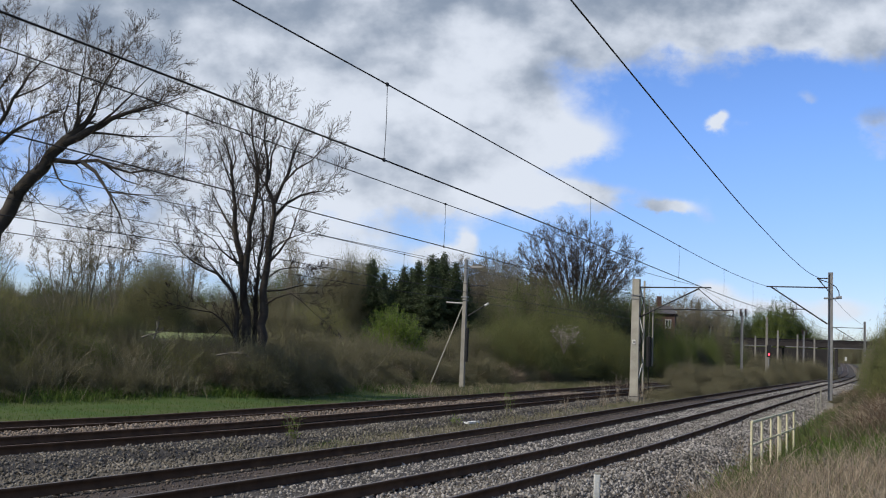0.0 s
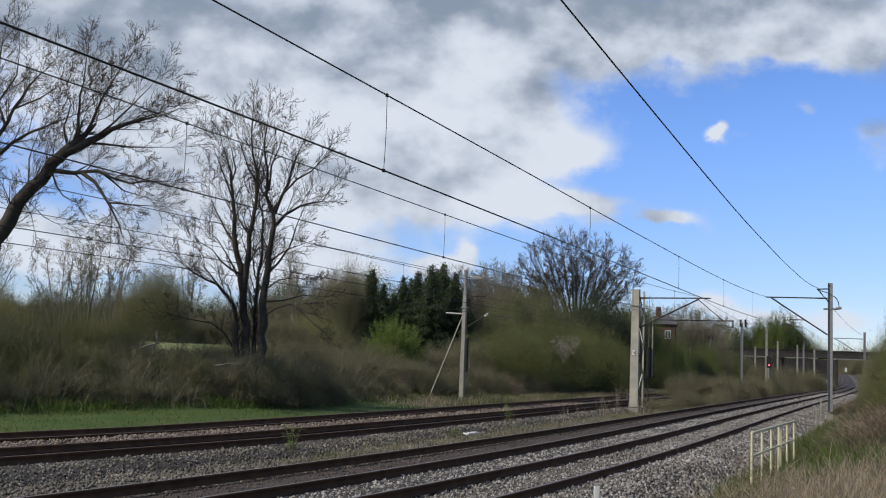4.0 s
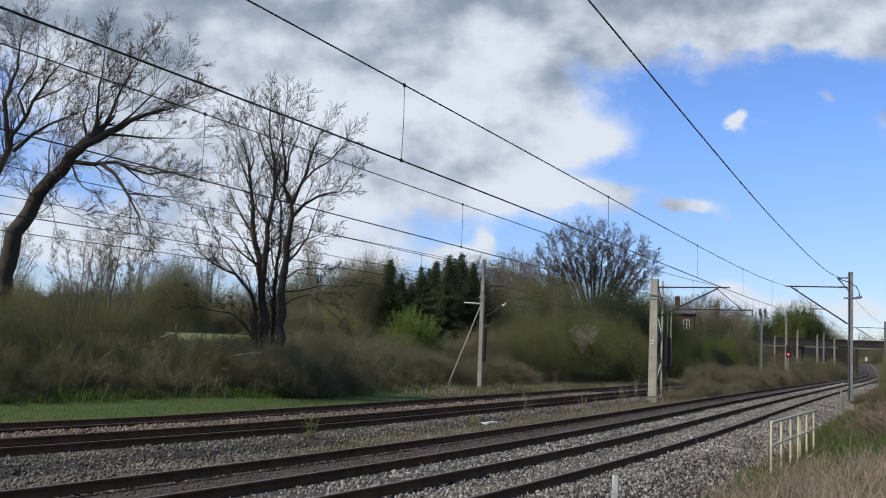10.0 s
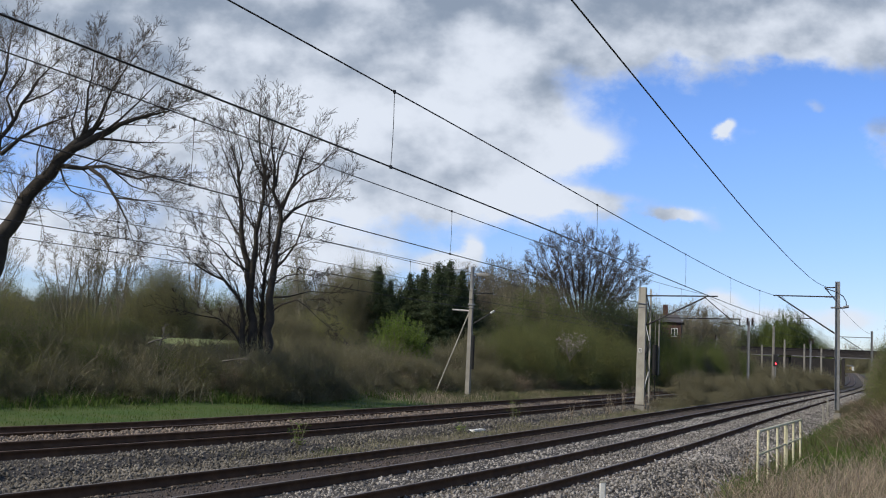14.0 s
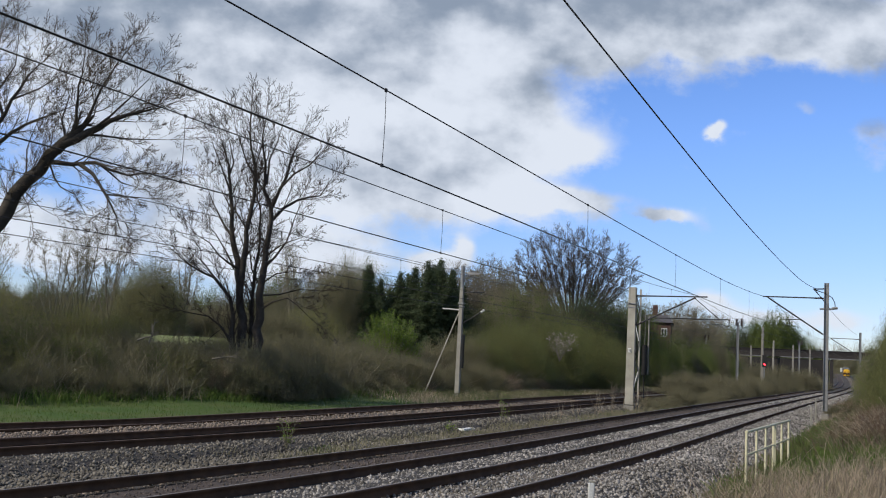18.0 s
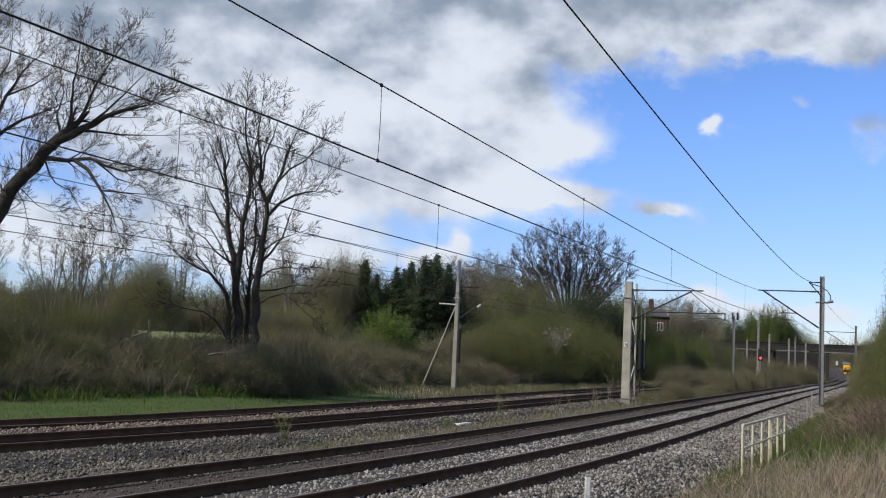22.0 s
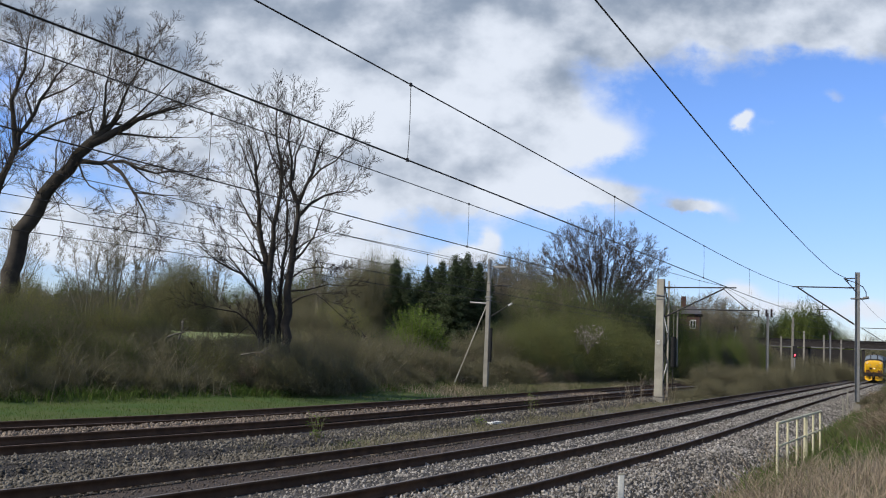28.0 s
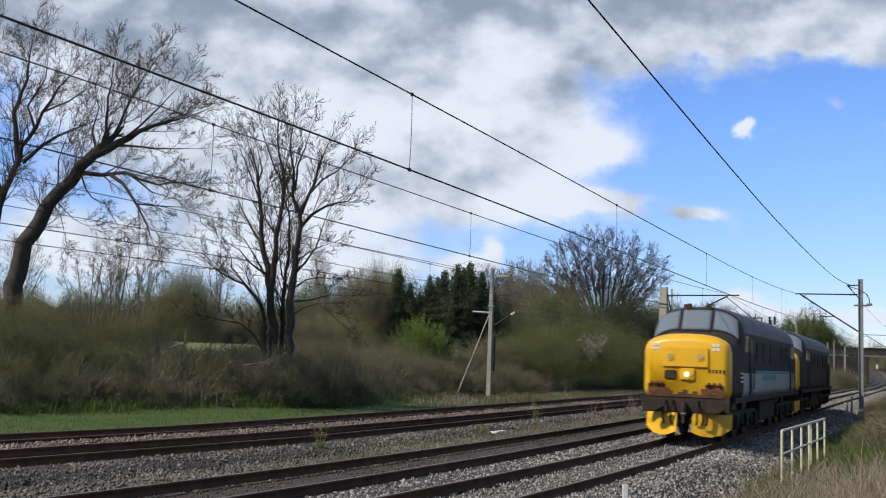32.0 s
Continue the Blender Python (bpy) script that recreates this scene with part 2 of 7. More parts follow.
M_BARK3 = material("grey_twigs", (0.22, 0.195, 0.145), (0.165, 0.15, 0.115), 2, 0.95, bump=0)
M_STALK = material("dry_grass", (0.41, 0.34, 0.25), (0.29, 0.228, 0.165), 0.7, 0.9, bump=0, island=0.55, trans=0.3)
M_BRACKEN = material("dead_bracken", (0.20, 0.135, 0.095), (0.15, 0.105, 0.072), 1, 0.95, bump=0, island=0.35, trans=0.4)
M_BLADE = material("green_blades", (0.075, 0.14, 0.022), (0.105, 0.145, 0.034), 0.6, 0.8, bump=0, island=0.35, trans=0.4)
M_LEAF_OLIVE = material("olive_leaves", (0.265, 0.265, 0.09), (0.21, 0.215, 0.075), 0.5, 0.9, bump=0, island=0.2, trans=0.4)
M_LEAF_MOUND = material("willow_haze", (0.178, 0.2, 0.07), (0.15, 0.15, 0.064), 0.22, 0.9, bump=0, island=0.2, trans=0.4)
M_LEAF_GREEN = material("fresh_leaves", (0.185, 0.26, 0.047), (0.14, 0.21, 0.038), 0.8, 0.85, bump=0, island=0.35, trans=0.4)
M_LEAF_MID = material("mid_green_leaves", (0.14, 0.176, 0.05), (0.1, 0.128, 0.042), 0.5, 0.9, bump=0, island=0.2, trans=0.4)
M_LEAF_DARK = material("dark_needles", (0.095, 0.122, 0.062), (0.066, 0.09, 0.047), 0.5, 0.9, bump=0, island=0.4, trans=0.4)
M_LEAF_BROWN = material("brown_shrub", (0.24, 0.234, 0.118), (0.185, 0.178, 0.092), 0.5, 0.95, bump=0, island=0.2, trans=0.4)
M_LEAF_YEL = material("yellow_green_leaves", (0.37, 0.36, 0.14), (0.30, 0.30, 0.12), 0.5, 0.9, bump=0, island=0.35, trans=0.4)
M_TWIG_OLIVE = material("willow_twigs", (0.15, 0.15, 0.062), (0.115, 0.118, 0.05), 2, 0.95, bump=0)
M_BLOSSOM = material("white_blossom", (0.40, 0.36, 0.33), (0.31, 0.28, 0.25), 2, 0.9, bump=0, island=0.2)
M_BRICK = material("dark_brick", (0.105, 0.06, 0.05), (0.075, 0.045, 0.04), 3, 0.9, fine=30)
M_SLATE = material("grey_slate", (0.10, 0.09, 0.09), (0.075, 0.07, 0.07), 2, 0.7, fine=20)
M_BRIDGE = material("sooty_brick", (0.042, 0.037, 0.036), (0.03, 0.027, 0.027), 1.0, 0.9, fine=10)
M_BEAM = material("pale_beam", (0.21, 0.21, 0.22), (0.15, 0.15, 0.16), 1.0, 0.85, fine=8)
# darker than a bare wall: the shade below the deck is in this colour
M_BACKWALL = material("shaded_infill_wall", (0.032, 0.03, 0.03), (0.024, 0.023, 0.023), 0.6, 0.95, fine=5)
M_RED = material("red_aspect", (1.0, 0.03, 0.05), (1.0, 0.03, 0.05), 1, 0.4, bump=0, fleck=0.0, glow=9.0)
M_LAMP = material("headlamp_glow", (1.0, 0.93, 0.72), (1.0, 0.93, 0.72), 1, 0.3, bump=0, fleck=0.0, glow=0.3)
M_MARKER = material("marker_glow", (0.34, 0.27, 0.15), (0.42, 0.34, 0.2), 1, 0.3, bump=0, fleck=0.0, glow=0.1)


# ---------------------------------------------------------------- mesh helpers
def part(name, bm, mat, parent=None, label="", smooth=False):
    me = bpy.data.meshes.new(name)
    bm.to_mesh(me)
    bm.free()
    return mesh_part(name, me, mat, parent, label, smooth)


def mesh_part(name, me, mat, parent=None, label="", smooth=False):
    if mat is not None and not me.materials:
        me.materials.append(mat)
    if smooth:
        me.polygons.foreach_set("use_smooth", [True] * len(me.polygons))
    ob = new(name, me)
    if parent is not None:
        ob.parent = parent
    if label:
        ob["label"] = label
    return ob


def box(bm, cx, cy, cz, sx, sy, sz, m=None, bevel=0.0):
    g = bmesh.ops.create_cube(bm, size=1.0)["verts"]
    bmesh.ops.scale(bm, vec=(sx, sy, sz), verts=g)
    if bevel:
        es = list({e for v in g for e in v.link_edges})
        g = list({v for f in bmesh.ops.bevel(bm, geom=es, offset=bevel, segments=2, affect="EDGES")["faces"] for v in f.verts} | {v for v in g if v.is_valid})
    bmesh.ops.translate(bm, vec=(cx, cy, cz), verts=g)
    if m is not None:
        bmesh.ops.transform(bm, matrix=m, verts=g)
    return g


def rod(bm, a, b, r0, r1=None, n=8):
    a, b = Vector(a), Vector(b)
    d = b - a
    g = bmesh.ops.create_cone(bm, cap_ends=True, segments=n, radius1=r0, radius2=r0 if r1 is None else r1, depth=d.length)["verts"]
    m = Matrix.Translation((a + b) / 2) @ d.to_track_quat("Z", "Y").to_matrix().to_4x4()
    bmesh.ops.transform(bm, matrix=m, verts=g)
    return g


def tubes(segs, sides=3):
    """Tapered tubes for many segments (a, b, ra, rb) as one mesh's vertices and faces."""
    S = np.array(segs, dtype=float)
    a, b, ra, rb = S[:, 0:3], S[:, 3:6], S[:, 6], S[:, 7]
    d = b - a
    d /= np.linalg.norm(d, axis=1, keepdims=True) + 1e-9
    ref = np.where(np.abs(d[:, 2:3]) > 0.9, np.array([[1.0, 0, 0]]), np.array([[0, 0, 1.0]]))
    e1 = np.cross(d, ref)
    e1 /= np.linalg.norm(e1, axis=1, keepdims=True) + 1e-9
    e2 = np.cross(d, e1)
    ang = np.arange(sides) * 2 * math.pi / sides
    ring = e1[:, None, :] * np.cos(ang)[None, :, None] + e2[:, None, :] * np.sin(ang)[None, :, None]
    va = a[:, None, :] + ring * ra[:, None, None]
    vb = b[:, None, :] + ring * rb[:, None, None]
    verts = np.concatenate([va, vb], axis=1).reshape(-1, 3)
    base = (np.arange(len(S)) * 2 * sides)[:, None]
    i = np.arange(sides)
    j = (i + 1) % sides
    quad = np.stack([i, j, j + sides, i + sides], axis=1)
    faces = (base[:, :, None] + quad[None, :, :]).reshape(-1, 4)
    return verts, faces


def polytube(pts, r, sides=5):
    """One unbroken tube through points."""
    P = np.asarray(pts, dtype=float)
    d = np.gradient(P, axis=0)
    d /= np.linalg.norm(d, axis=1, keepdims=True) + 1e-9
    e1 = np.empty_like(P)
    e = np.cross(d[0], (1.0, 0, 0) if abs(d[0][2]) > 0.9 else (0, 0, 1.0))
    for k in range(len(P)):
        e = e - d[k] * e.dot(d[k])
        e /= np.linalg.norm(e) + 1e-9
        e1[k] = e
    e2 = np.cross(d, e1)
    a = np.arange(sides) * 2 * math.pi / sides
    r = np.broadcast_to(np.asarray(r, dtype=float), (len(P),))[:, None, None]
    v = P[:, None, :] + r * (e1[:, None, :] * np.cos(a)[None, :, None] + e2[:, None, :] * np.sin(a)[None, :, None])
    i, j = np.meshgrid(np.arange(len(P) - 1), np.arange(sides), indexing="ij")
    j2 = (j + 1) % sides
    f = np.stack([i * sides + j, i * sides + j2, (i + 1) * sides + j2, (i + 1) * sides + j], axis=2).reshape(-1, 4)
    return v.reshape(-1, 3), f


def fast_mesh(name, verts, faces):
    """A mesh from arrays; all faces have the same number of corners."""
    me = bpy.data.meshes.new(name)
    verts, faces = np.asarray(verts, dtype=np.float32), np.asarray(faces, dtype=np.int32)
    n, k = faces.shape
    me.vertices.add(len(verts))
    me.vertices.foreach_set("co", verts.ravel())
    me.loops.add(n * k)
    me.loops.foreach_set("vertex_index", faces.ravel())
    me.polygons.add(n)
    me.polygons.foreach_set("loop_start", np.arange(n, dtype=np.int32) * k)
    me.update(calc_edges=True)
    me.validate()
    return me


# ---------------------------------------------------------------- the line of the railway
# curvature of the centre of the nearest track along its length, heading from +y towards +x
KNOT_S = (-30, -15, 15, 45, 110, 220, 400, 560, 600, 1300)
KNOT_K = (0.0, -0.00582, -0.00438, 0.00044, -0.00006, -0.00028, -0.00005, -0.00005, -0.0008, -0.0008)
HEAD0, DIST0 = 0.53056, 7.9698
LINE_S = np.arange(-120.0, 1301.0, 1.0)


def trace():
    k = np.interp(LINE_S, KNOT_S, KNOT_K)
    th = np.concatenate([[0], np.cumsum((k[1:] + k[:-1]) / 2)])
    th += HEAD0 - np.interp(0, LINE_S, th)
    dx, dy = np.sin(th), np.cos(th)
    x = np.concatenate([[0], np.cumsum((dx[1:] + dx[:-1]) / 2)])
    y = np.concatenate([[0], np.cumsum((dy[1:] + dy[:-1]) / 2)])
    x += -DIST0 * math.cos(HEAD0) - np.interp(0, LINE_S, x)
    y += DIST0 * math.sin(HEAD0) - np.interp(0, LINE_S, y)
    return x, y, th


LX, LY, LT = trace()


def rise(s):
    """Height of the rails: level, then a gradient."""
    s = np.asarray(s, dtype=float)
    r = np.clip(s - 225, 0, None)
    return np.where(r < 120, r * r * 0.00005, 0.72 + (r - 120) * 0.012)


def at(s, off=0.0, z=0.0):
    x, y, th = np.interp(s, LINE_S, LX), np.interp(s, LINE_S, LY), np.interp(s, LINE_S, LT)
    return np.stack(np.broadcast_arrays(x + off * np.cos(th), y - off * np.sin(th), z + rise(s)), axis=-1)


def spot(s, off=0.0, z=0.0):
    return Vector(at(s, off, z).tolist())


def heading(s):
    return float(np.interp(s, LINE_S, LT))


def frame_at(s, off=0.0, z=0.0):
    """Local frame: y along the line away from the camera, x to the right, z up."""
    return Matrix.Translation(spot(s, off, z)) @ Matrix.Rotation(-heading(s), 4, "Z")


def track_off(i, s):
    s = np.asarray(s, dtype=float)
    if i == 0:
        return 0 * s
    if i == 1:
        return 0 * s - 3.338
    bend = np.clip(22 - s, 0, 12)
    far = np.clip(s - 45, 0, 60) * 0.008
    return (-8.98 - 0.055 * bend if i == 2 else -12.0 - 0.09 * bend) - far


def sweep(name, ss, prof, closed=False):
    """A strip along the line; prof(s) gives rows of (offset, height) arrays."""
    cols = [at(ss, o, z) for o, z in prof(ss)]
    n, k = len(ss), len(cols)
    verts = np.stack(cols, axis=1).reshape(-1, 3)
    faces = []
    for i in range(n - 1):
        for j in range(k if closed else k - 1):
            a, b = i * k + j, i * k + (j + 1) % k
            faces.append((a, b, b + k, a + k))
    return fast_mesh(name, verts, faces)


# ---------------------------------------------------------------- ground
GROUND_OFF = (-900, -200, -60, -30, -26, -22.5, -19.3, -18.2, -16.5, -14.8, -13.9, 2.3, 3.2, 4.2, 5.5, 7.5, 11, 25, 60, 900)
GROUND_Z = (14, 6, 3.0, 2.4, 2.1, 1.3, 0.0, -0.2, -0.28, -0.3, -0.75, -0.75, -0.45, -0.25, 0.1, 0.45, 0.9, 1.6, 2.5, 10)


BANK_S = (8, 30, 37, 50, 58, 66, 74, 95, 110)
BANK_D = (-1.7, -1.6, 0.3, 0.5, -0.2, -1.4, -0.6, 0.6, 0.0)


def bank_shift(s):
    """How far the foot of the bank lies from its usual offset."""
    return np.interp(s, BANK_S, BANK_D)


def ground_z(off, s):
    off = np.asarray(off, dtype=float)
    z = np.interp(off - bank_shift(s) * np.clip((-16 - off) / 3, 0, 1), GROUND_OFF, GROUND_Z)
    return z + rise(np.clip(s, -100, 700))


def line_coords(x, y):
    """Distance along and offset from the line, for arrays of places."""
    step = 4
    cx, cy, ct, cs = LX[::step], LY[::step], LT[::step], LINE_S[::step]
    s, o = np.empty(len(x)), np.empty(len(x))
    for i in range(0, len(x), 4000):
        xx, yy = x[i:i + 4000, None], y[i:i + 4000, None]
        k = np.argmin((xx - cx) ** 2 + (yy - cy) ** 2, axis=1)
        ddx, ddy = xx[:, 0] - cx[k], yy[:, 0] - cy[k]
        s[i:i + 4000] = cs[k] + ddx * np.sin(ct[k]) + ddy * np.cos(ct[k])
        o[i:i + 4000] = ddx * np.cos(ct[k]) - ddy * np.sin(ct[k])
    return s, o


def ground_at(x, y):
    s, o = line_coords(np.array([x]), np.array([y]))
    return float(ground_z(o, s)[0])


def build_ground():
    h = heading(60)
    us = np.concatenate([np.linspace(-3500, -120, 12), np.arange(-100, 140, 1.6), np.arange(140, 300, 5), np.arange(300, 1200, 40), np.linspace(1300, 4500, 10)])
    ws = np.concatenate([np.linspace(-3500, -150, 14), np.arange(-120, -36, 6), np.arange(-36, 22, 0.6), np.arange(22, 60, 4), np.linspace(80, 3500, 14)])
    U, W = np.meshgrid(us, ws, indexing="ij")
    bx, by = LX[120], LY[120]
    x = (bx + U * math.sin(h) + W * math.cos(h)).ravel()
    y = (by + U * math.cos(h) - W * math.sin(h)).ravel()
    s, o = line_coords(x, y)
    z = ground_z(o, s)
    rough = np.array([noise.noise((a * 0.35, b * 0.35, 0)) for a, b in zip(x, y)])
    z += np.where((o < -18) | (o > 3.4), rough * 0.12, 0)
    far = np.hypot(x, y) > 900
    z = np.where(far, np.minimum(z, 6), z)
    k = len(ws)
    i, j = np.meshgrid(np.arange(len(us) - 1), np.arange(k - 1), indexing="ij")
    a = (i * k + j).ravel()
    me = fast_mesh("ground", np.stack([x, y, z], 1), np.stack([a, a + k, a + k + 1, a + 1], 1))
    fo = o[a]
    fs = s[a]
    idx = np.where((fo < -15.6) & (fo - bank_shift(fs) > -19.6), 1, 0)
    idx = np.where(fo < -27, 2, idx)
    for mm in (M_SOIL, M_TURF, M_FIELD):
        me.materials.append(mm)
    me.polygons.foreach_set("material_index", idx.astype(np.int32))
    tagged(mesh_part("ground", me, None, smooth=True), "rough lineside ground with a strip of green turf", "ground", kind="structure")


build_ground()

# ballast beds: two near tracks together, two far tracks together, a dusty walkway between
SS_BED = np.concatenate([np.arange(-60, 120, 1.0), np.arange(120, 640, 5.0)])


def bed_near(s):
    o2, o1 = track_off(1, s), track_off(0, s)
    return [(o2 - 3.0, -0.75), (o2 - 2.3, -0.42), (o2 - 1.5, -0.19), (o2 + 1.3, -0.19), (o2 + 1.67, -0.16), (o1 - 1.3, -0.19), (o1 + 1.35, -0.19),
            (o1 + 1.75, -0.2), (o1 + 3.2, -0.6), (o1 + 3.6, -0.75)]


def bed_far(s):
    o4, o3 = track_off(3, s), track_off(2, s)
    return [(o4 - 2.6, -0.75), (o4 - 1.9, -0.25), (o4 - 1.0, -0.13), (o4 - 0.84, -0.13), (o4 - 0.68, -0.21), (o4 + 0.68, -0.21), (o4 + 0.84, -0.09),
            (o4 + 1.05, -0.06), (o3 - 1.05, -0.09), (o3 - 0.84, -0.13), (o3 - 0.68, -0.21), (o3 + 0.68, -0.21), (o3 + 0.84, -0.16), (o3 + 1.5, -0.2),
            (o3 + 1.8, -0.24), (o3 + 2.7, -0.75)]


def walkway(s):
    o3, o2 = track_off(2, s), track_off(1, s)
    return [(o3 + 1.9, -0.6), (o3 + 2.2, -0.36), (o2 - 2.3, -0.38), (o2 - 1.9, -0.6)]


for nm, pr, mt, lb in (("ballast_bed", bed_near, M_BALLAST, "grey stone ballast under the main lines"),
                       ("ballast_bed", bed_far, M_BALLAST, "grey stone ballast under the slow lines"),
                       ("walkway", walkway, M_PATH, "dusty grey walkway between the tracks")):
    tagged(mesh_part(nm, sweep(nm, SS_BED, pr), mt, smooth=True), lb, "ballast", kind="structure")


# ---------------------------------------------------------------- tracks
RAIL = [(-0.036, 0.0), (0.036, 0.0), (0.036, -0.035), (0.01, -0.05), (0.01, -0.13), (0.07, -0.15), (0.07, -0.16), (-0.07, -0.16), (-0.07, -0.15),
        (-0.01, -0.13), (-0.01, -0.05), (-0.036, -0.035)]


def rail_mesh(i, side, cant):
    dz = -side * 0.7525 * cant

    def prof(s):
        o = track_off(i, s) + side * 0.7525
        return [(o + px, 0 * s + pz + dz) for px, pz in RAIL]

    me = sweep("rail", SS_BED, prof, closed=True)
    idx = [1 if (f % 12) == 0 else 0 for f in range(len(me.polygons))]
    me.materials.append(M_RUST)
    me.materials.append(M_RUNNING if i < 2 else M_RUNRUST)
    me.polygons.foreach_set("material_index", idx)
    return me


def build_track(i):
    names = ("near main line", "far main line", "near slow line", "far slow line")
    tr = tagged(new("railway_track"), "rusty steel rails on stained sleepers, " + names[i], "track", group="parallel railway tracks", kind="structure")
    cant = (0.026, 0.033, 0.0, 0.0)[i]
    for side in (-1, 1):
        mesh_part("rail", rail_mesh(i, side, cant), None, tr)
    return tr


TRACKS = [build_track(i) for i in range(4)]

# stained strips between the rails
for i, mt, lb, w in ((1, M_OILY, "dark oily ballast between the rails", 0.66), (2, M_OILY, "rust-stained dark bed between the slow rails", 0.66), (3, M_OILY, "rust-stained dark bed between the outer rails", 0.66), (0, M_PATH, "dusty brown ballast between the rails", 0.6)):
    def strip(s, i=i, w=w):
        o = track_off(i, s)
        if i > 1:
            return [(o - w, 0 * s - 0.212), (o - w + 0.08, 0 * s - 0.2), (o, 0 * s - 0.196), (o + w - 0.08, 0 * s - 0.2), (o + w, 0 * s - 0.212)]
        return [(o - w, 0 * s - 0.19), (o - w + 0.08, 0 * s - 0.172), (o, 0 * s - 0.168), (o + w - 0.08, 0 * s - 0.172), (o + w, 0 * s - 0.19)]
    tagged(mesh_part("track_bed", sweep("track_bed", SS_BED, strip), mt, smooth=True), lb, "ballast", kind="structure")


# ---------------------------------------------------------------- overhead line
def concrete_mast(m, h, label, w0=0.5, w1=0.36, d=0.34, weights=True, lattice=True, conc=None):
    """Square tapered concrete mast with collar, number plate, balance weights and a lattice back."""
    mast = tagged(new("overhead_line_mast"), label, "mast", group="overhead line masts")
    mast.matrix_basis = m
    bm = bmesh.new()
    g = box(bm, 0, 0, h / 2, 1, 1, h, bevel=0.0)
    for v in g:
        k = w0 + (w1 - w0) * (v.co.z / h)
        v.co.x *= k
        v.co.y *= d
    bmesh.ops.bevel(bm, geom=list(bm.edges), offset=0.02, segments=1, affect="EDGES")
    part("post", bm, conc or M_CONC, mast)
    bm = bmesh.new()
    box(bm, 0, 0, h - 0.95, w1 + 0.14, d + 0.1, 0.09, bevel=0.01)
    box(bm, 0, 0, h - 1.15, w1 + 0.12, d + 0.08, 0.05, bevel=0.01)
    part("collar", bm, M_GALV, mast)
    if weights:
        bm = bmesh.new()
        box(bm, -0.04, -d / 2 - 0.03, h * 0.46, 0.17, 0.02, 0.24)
        part("number_plate", bm, M_WHITE, mast)
        bm = bmesh.new()
        for k in range(2):
            box(bm, -0.07 + k * 0.07, -d / 2 - 0.045, h * 0.46, 0.03, 0.008, 0.15)
        part("plate_bars", bm, M_BLACK, mast)
    bm = bmesh.new()
    box(bm, 0, 0, -0.2, w0 + 0.1, d + 0.14, 0.32, bevel=0.03)
    part("footing", bm, M_CONC_OLD, mast)
    if lattice:
        bm = bmesh.new()
        box(bm, w0 / 2 + 0.2, 0.05, h / 2 - 0.05, 0.09, 0.1, h - 0.12)
        part("back_upright", bm, conc or M_CONC, mast)
        n = 7
        for k in range(n):
            za, zb = 0.15 + k * (h - 0.6) / n, 0.15 + (k + 1) * (h - 0.6) / n
            x0, x1 = w0 / 2 - 0.02, w0 / 2 + 0.19
            bm = bmesh.new()
            rod(bm, (x0 if k % 2 else x1, -0.08, za), (x1 if k % 2 else x0, -0.08, zb), 0.028, n=6)
            part("brace", bm, M_WHITE if k % 3 == 1 else M_DARKST, mast)
    if weights:
        bm = bmesh.new()
        rod(bm, (w0 / 2 + 0.52, 0, 1.7), (w0 / 2 + 0.52, 0, 3.4), 0.14, n=12)
        for k in range(12):
            rod(bm, (w0 / 2 + 0.52, 0, 1.74 + k * 0.14), (w0 / 2 + 0.52, 0, 1.80 + k * 0.14), 0.155, n=12)
        rod(bm, (w0 / 2 + 0.52, 0, 0.4), (w0 / 2 + 0.52, 0, 1.7), 0.03, n=6)
        part("balance_weight", bm, M_BLACK, mast)
        bm = bmesh.new()
        rod(bm, (w0 / 2 + 0.7, 0.16, 1.75), (w0 / 2 + 0.7, 0.16, h * 0.76), 0.045, n=8)
        rod(bm, (w0 / 2 + 0.52, 0, 3.4), (w0 / 2 + 0.52, 0, h - 0.3), 0.012, n=5)
        part("weight_guide", bm, M_CONC_OLD, mast)
    return mast


def steel_mast(m, h, label, w=0.24, insul=0):
    """Broad-flange steel mast; insul: a pair of insulators on its top."""
    mast = tagged(new("overhead_line_mast"), label, "mast", group="overhead line masts")
    mast.matrix_basis = m
    bm = bmesh.new()
    for sx in (-1, 1):
        box(bm, sx * w / 2, 0, h / 2, 0.025, w, h)
    box(bm, 0, 0, h / 2, w - 0.025, 0.03, h)
    part("post", bm, M_GALV, mast)
    bm = bmesh.new()
    box(bm, 0, 0, -0.4, w + 0.14, w + 0.14, 0.5, bevel=0.03)
    part("footing", bm, M_CONC_OLD, mast)
    for k in range(insul):
        bm = bmesh.new()
        x = -0.15 + 0.55 * k
        rod(bm, (x, 0, h - 0.45), (x, 0, h + 0.4), 0.07, n=8)
        for q in range(5):
            rod(bm, (x, 0, h - 0.35 + q * 0.15), (x, 0, h - 0.27 + q * 0.15), 0.2, 0.12, n=10)
        part("insulator", bm, M_INSUL, mast)
    if insul:
        bm = bmesh.new()
        box(bm, 0.12, 0, h - 0.4, 0.8, 0.08, 0.06)
        part("bracket", bm, M_GALV, mast)
    return mast


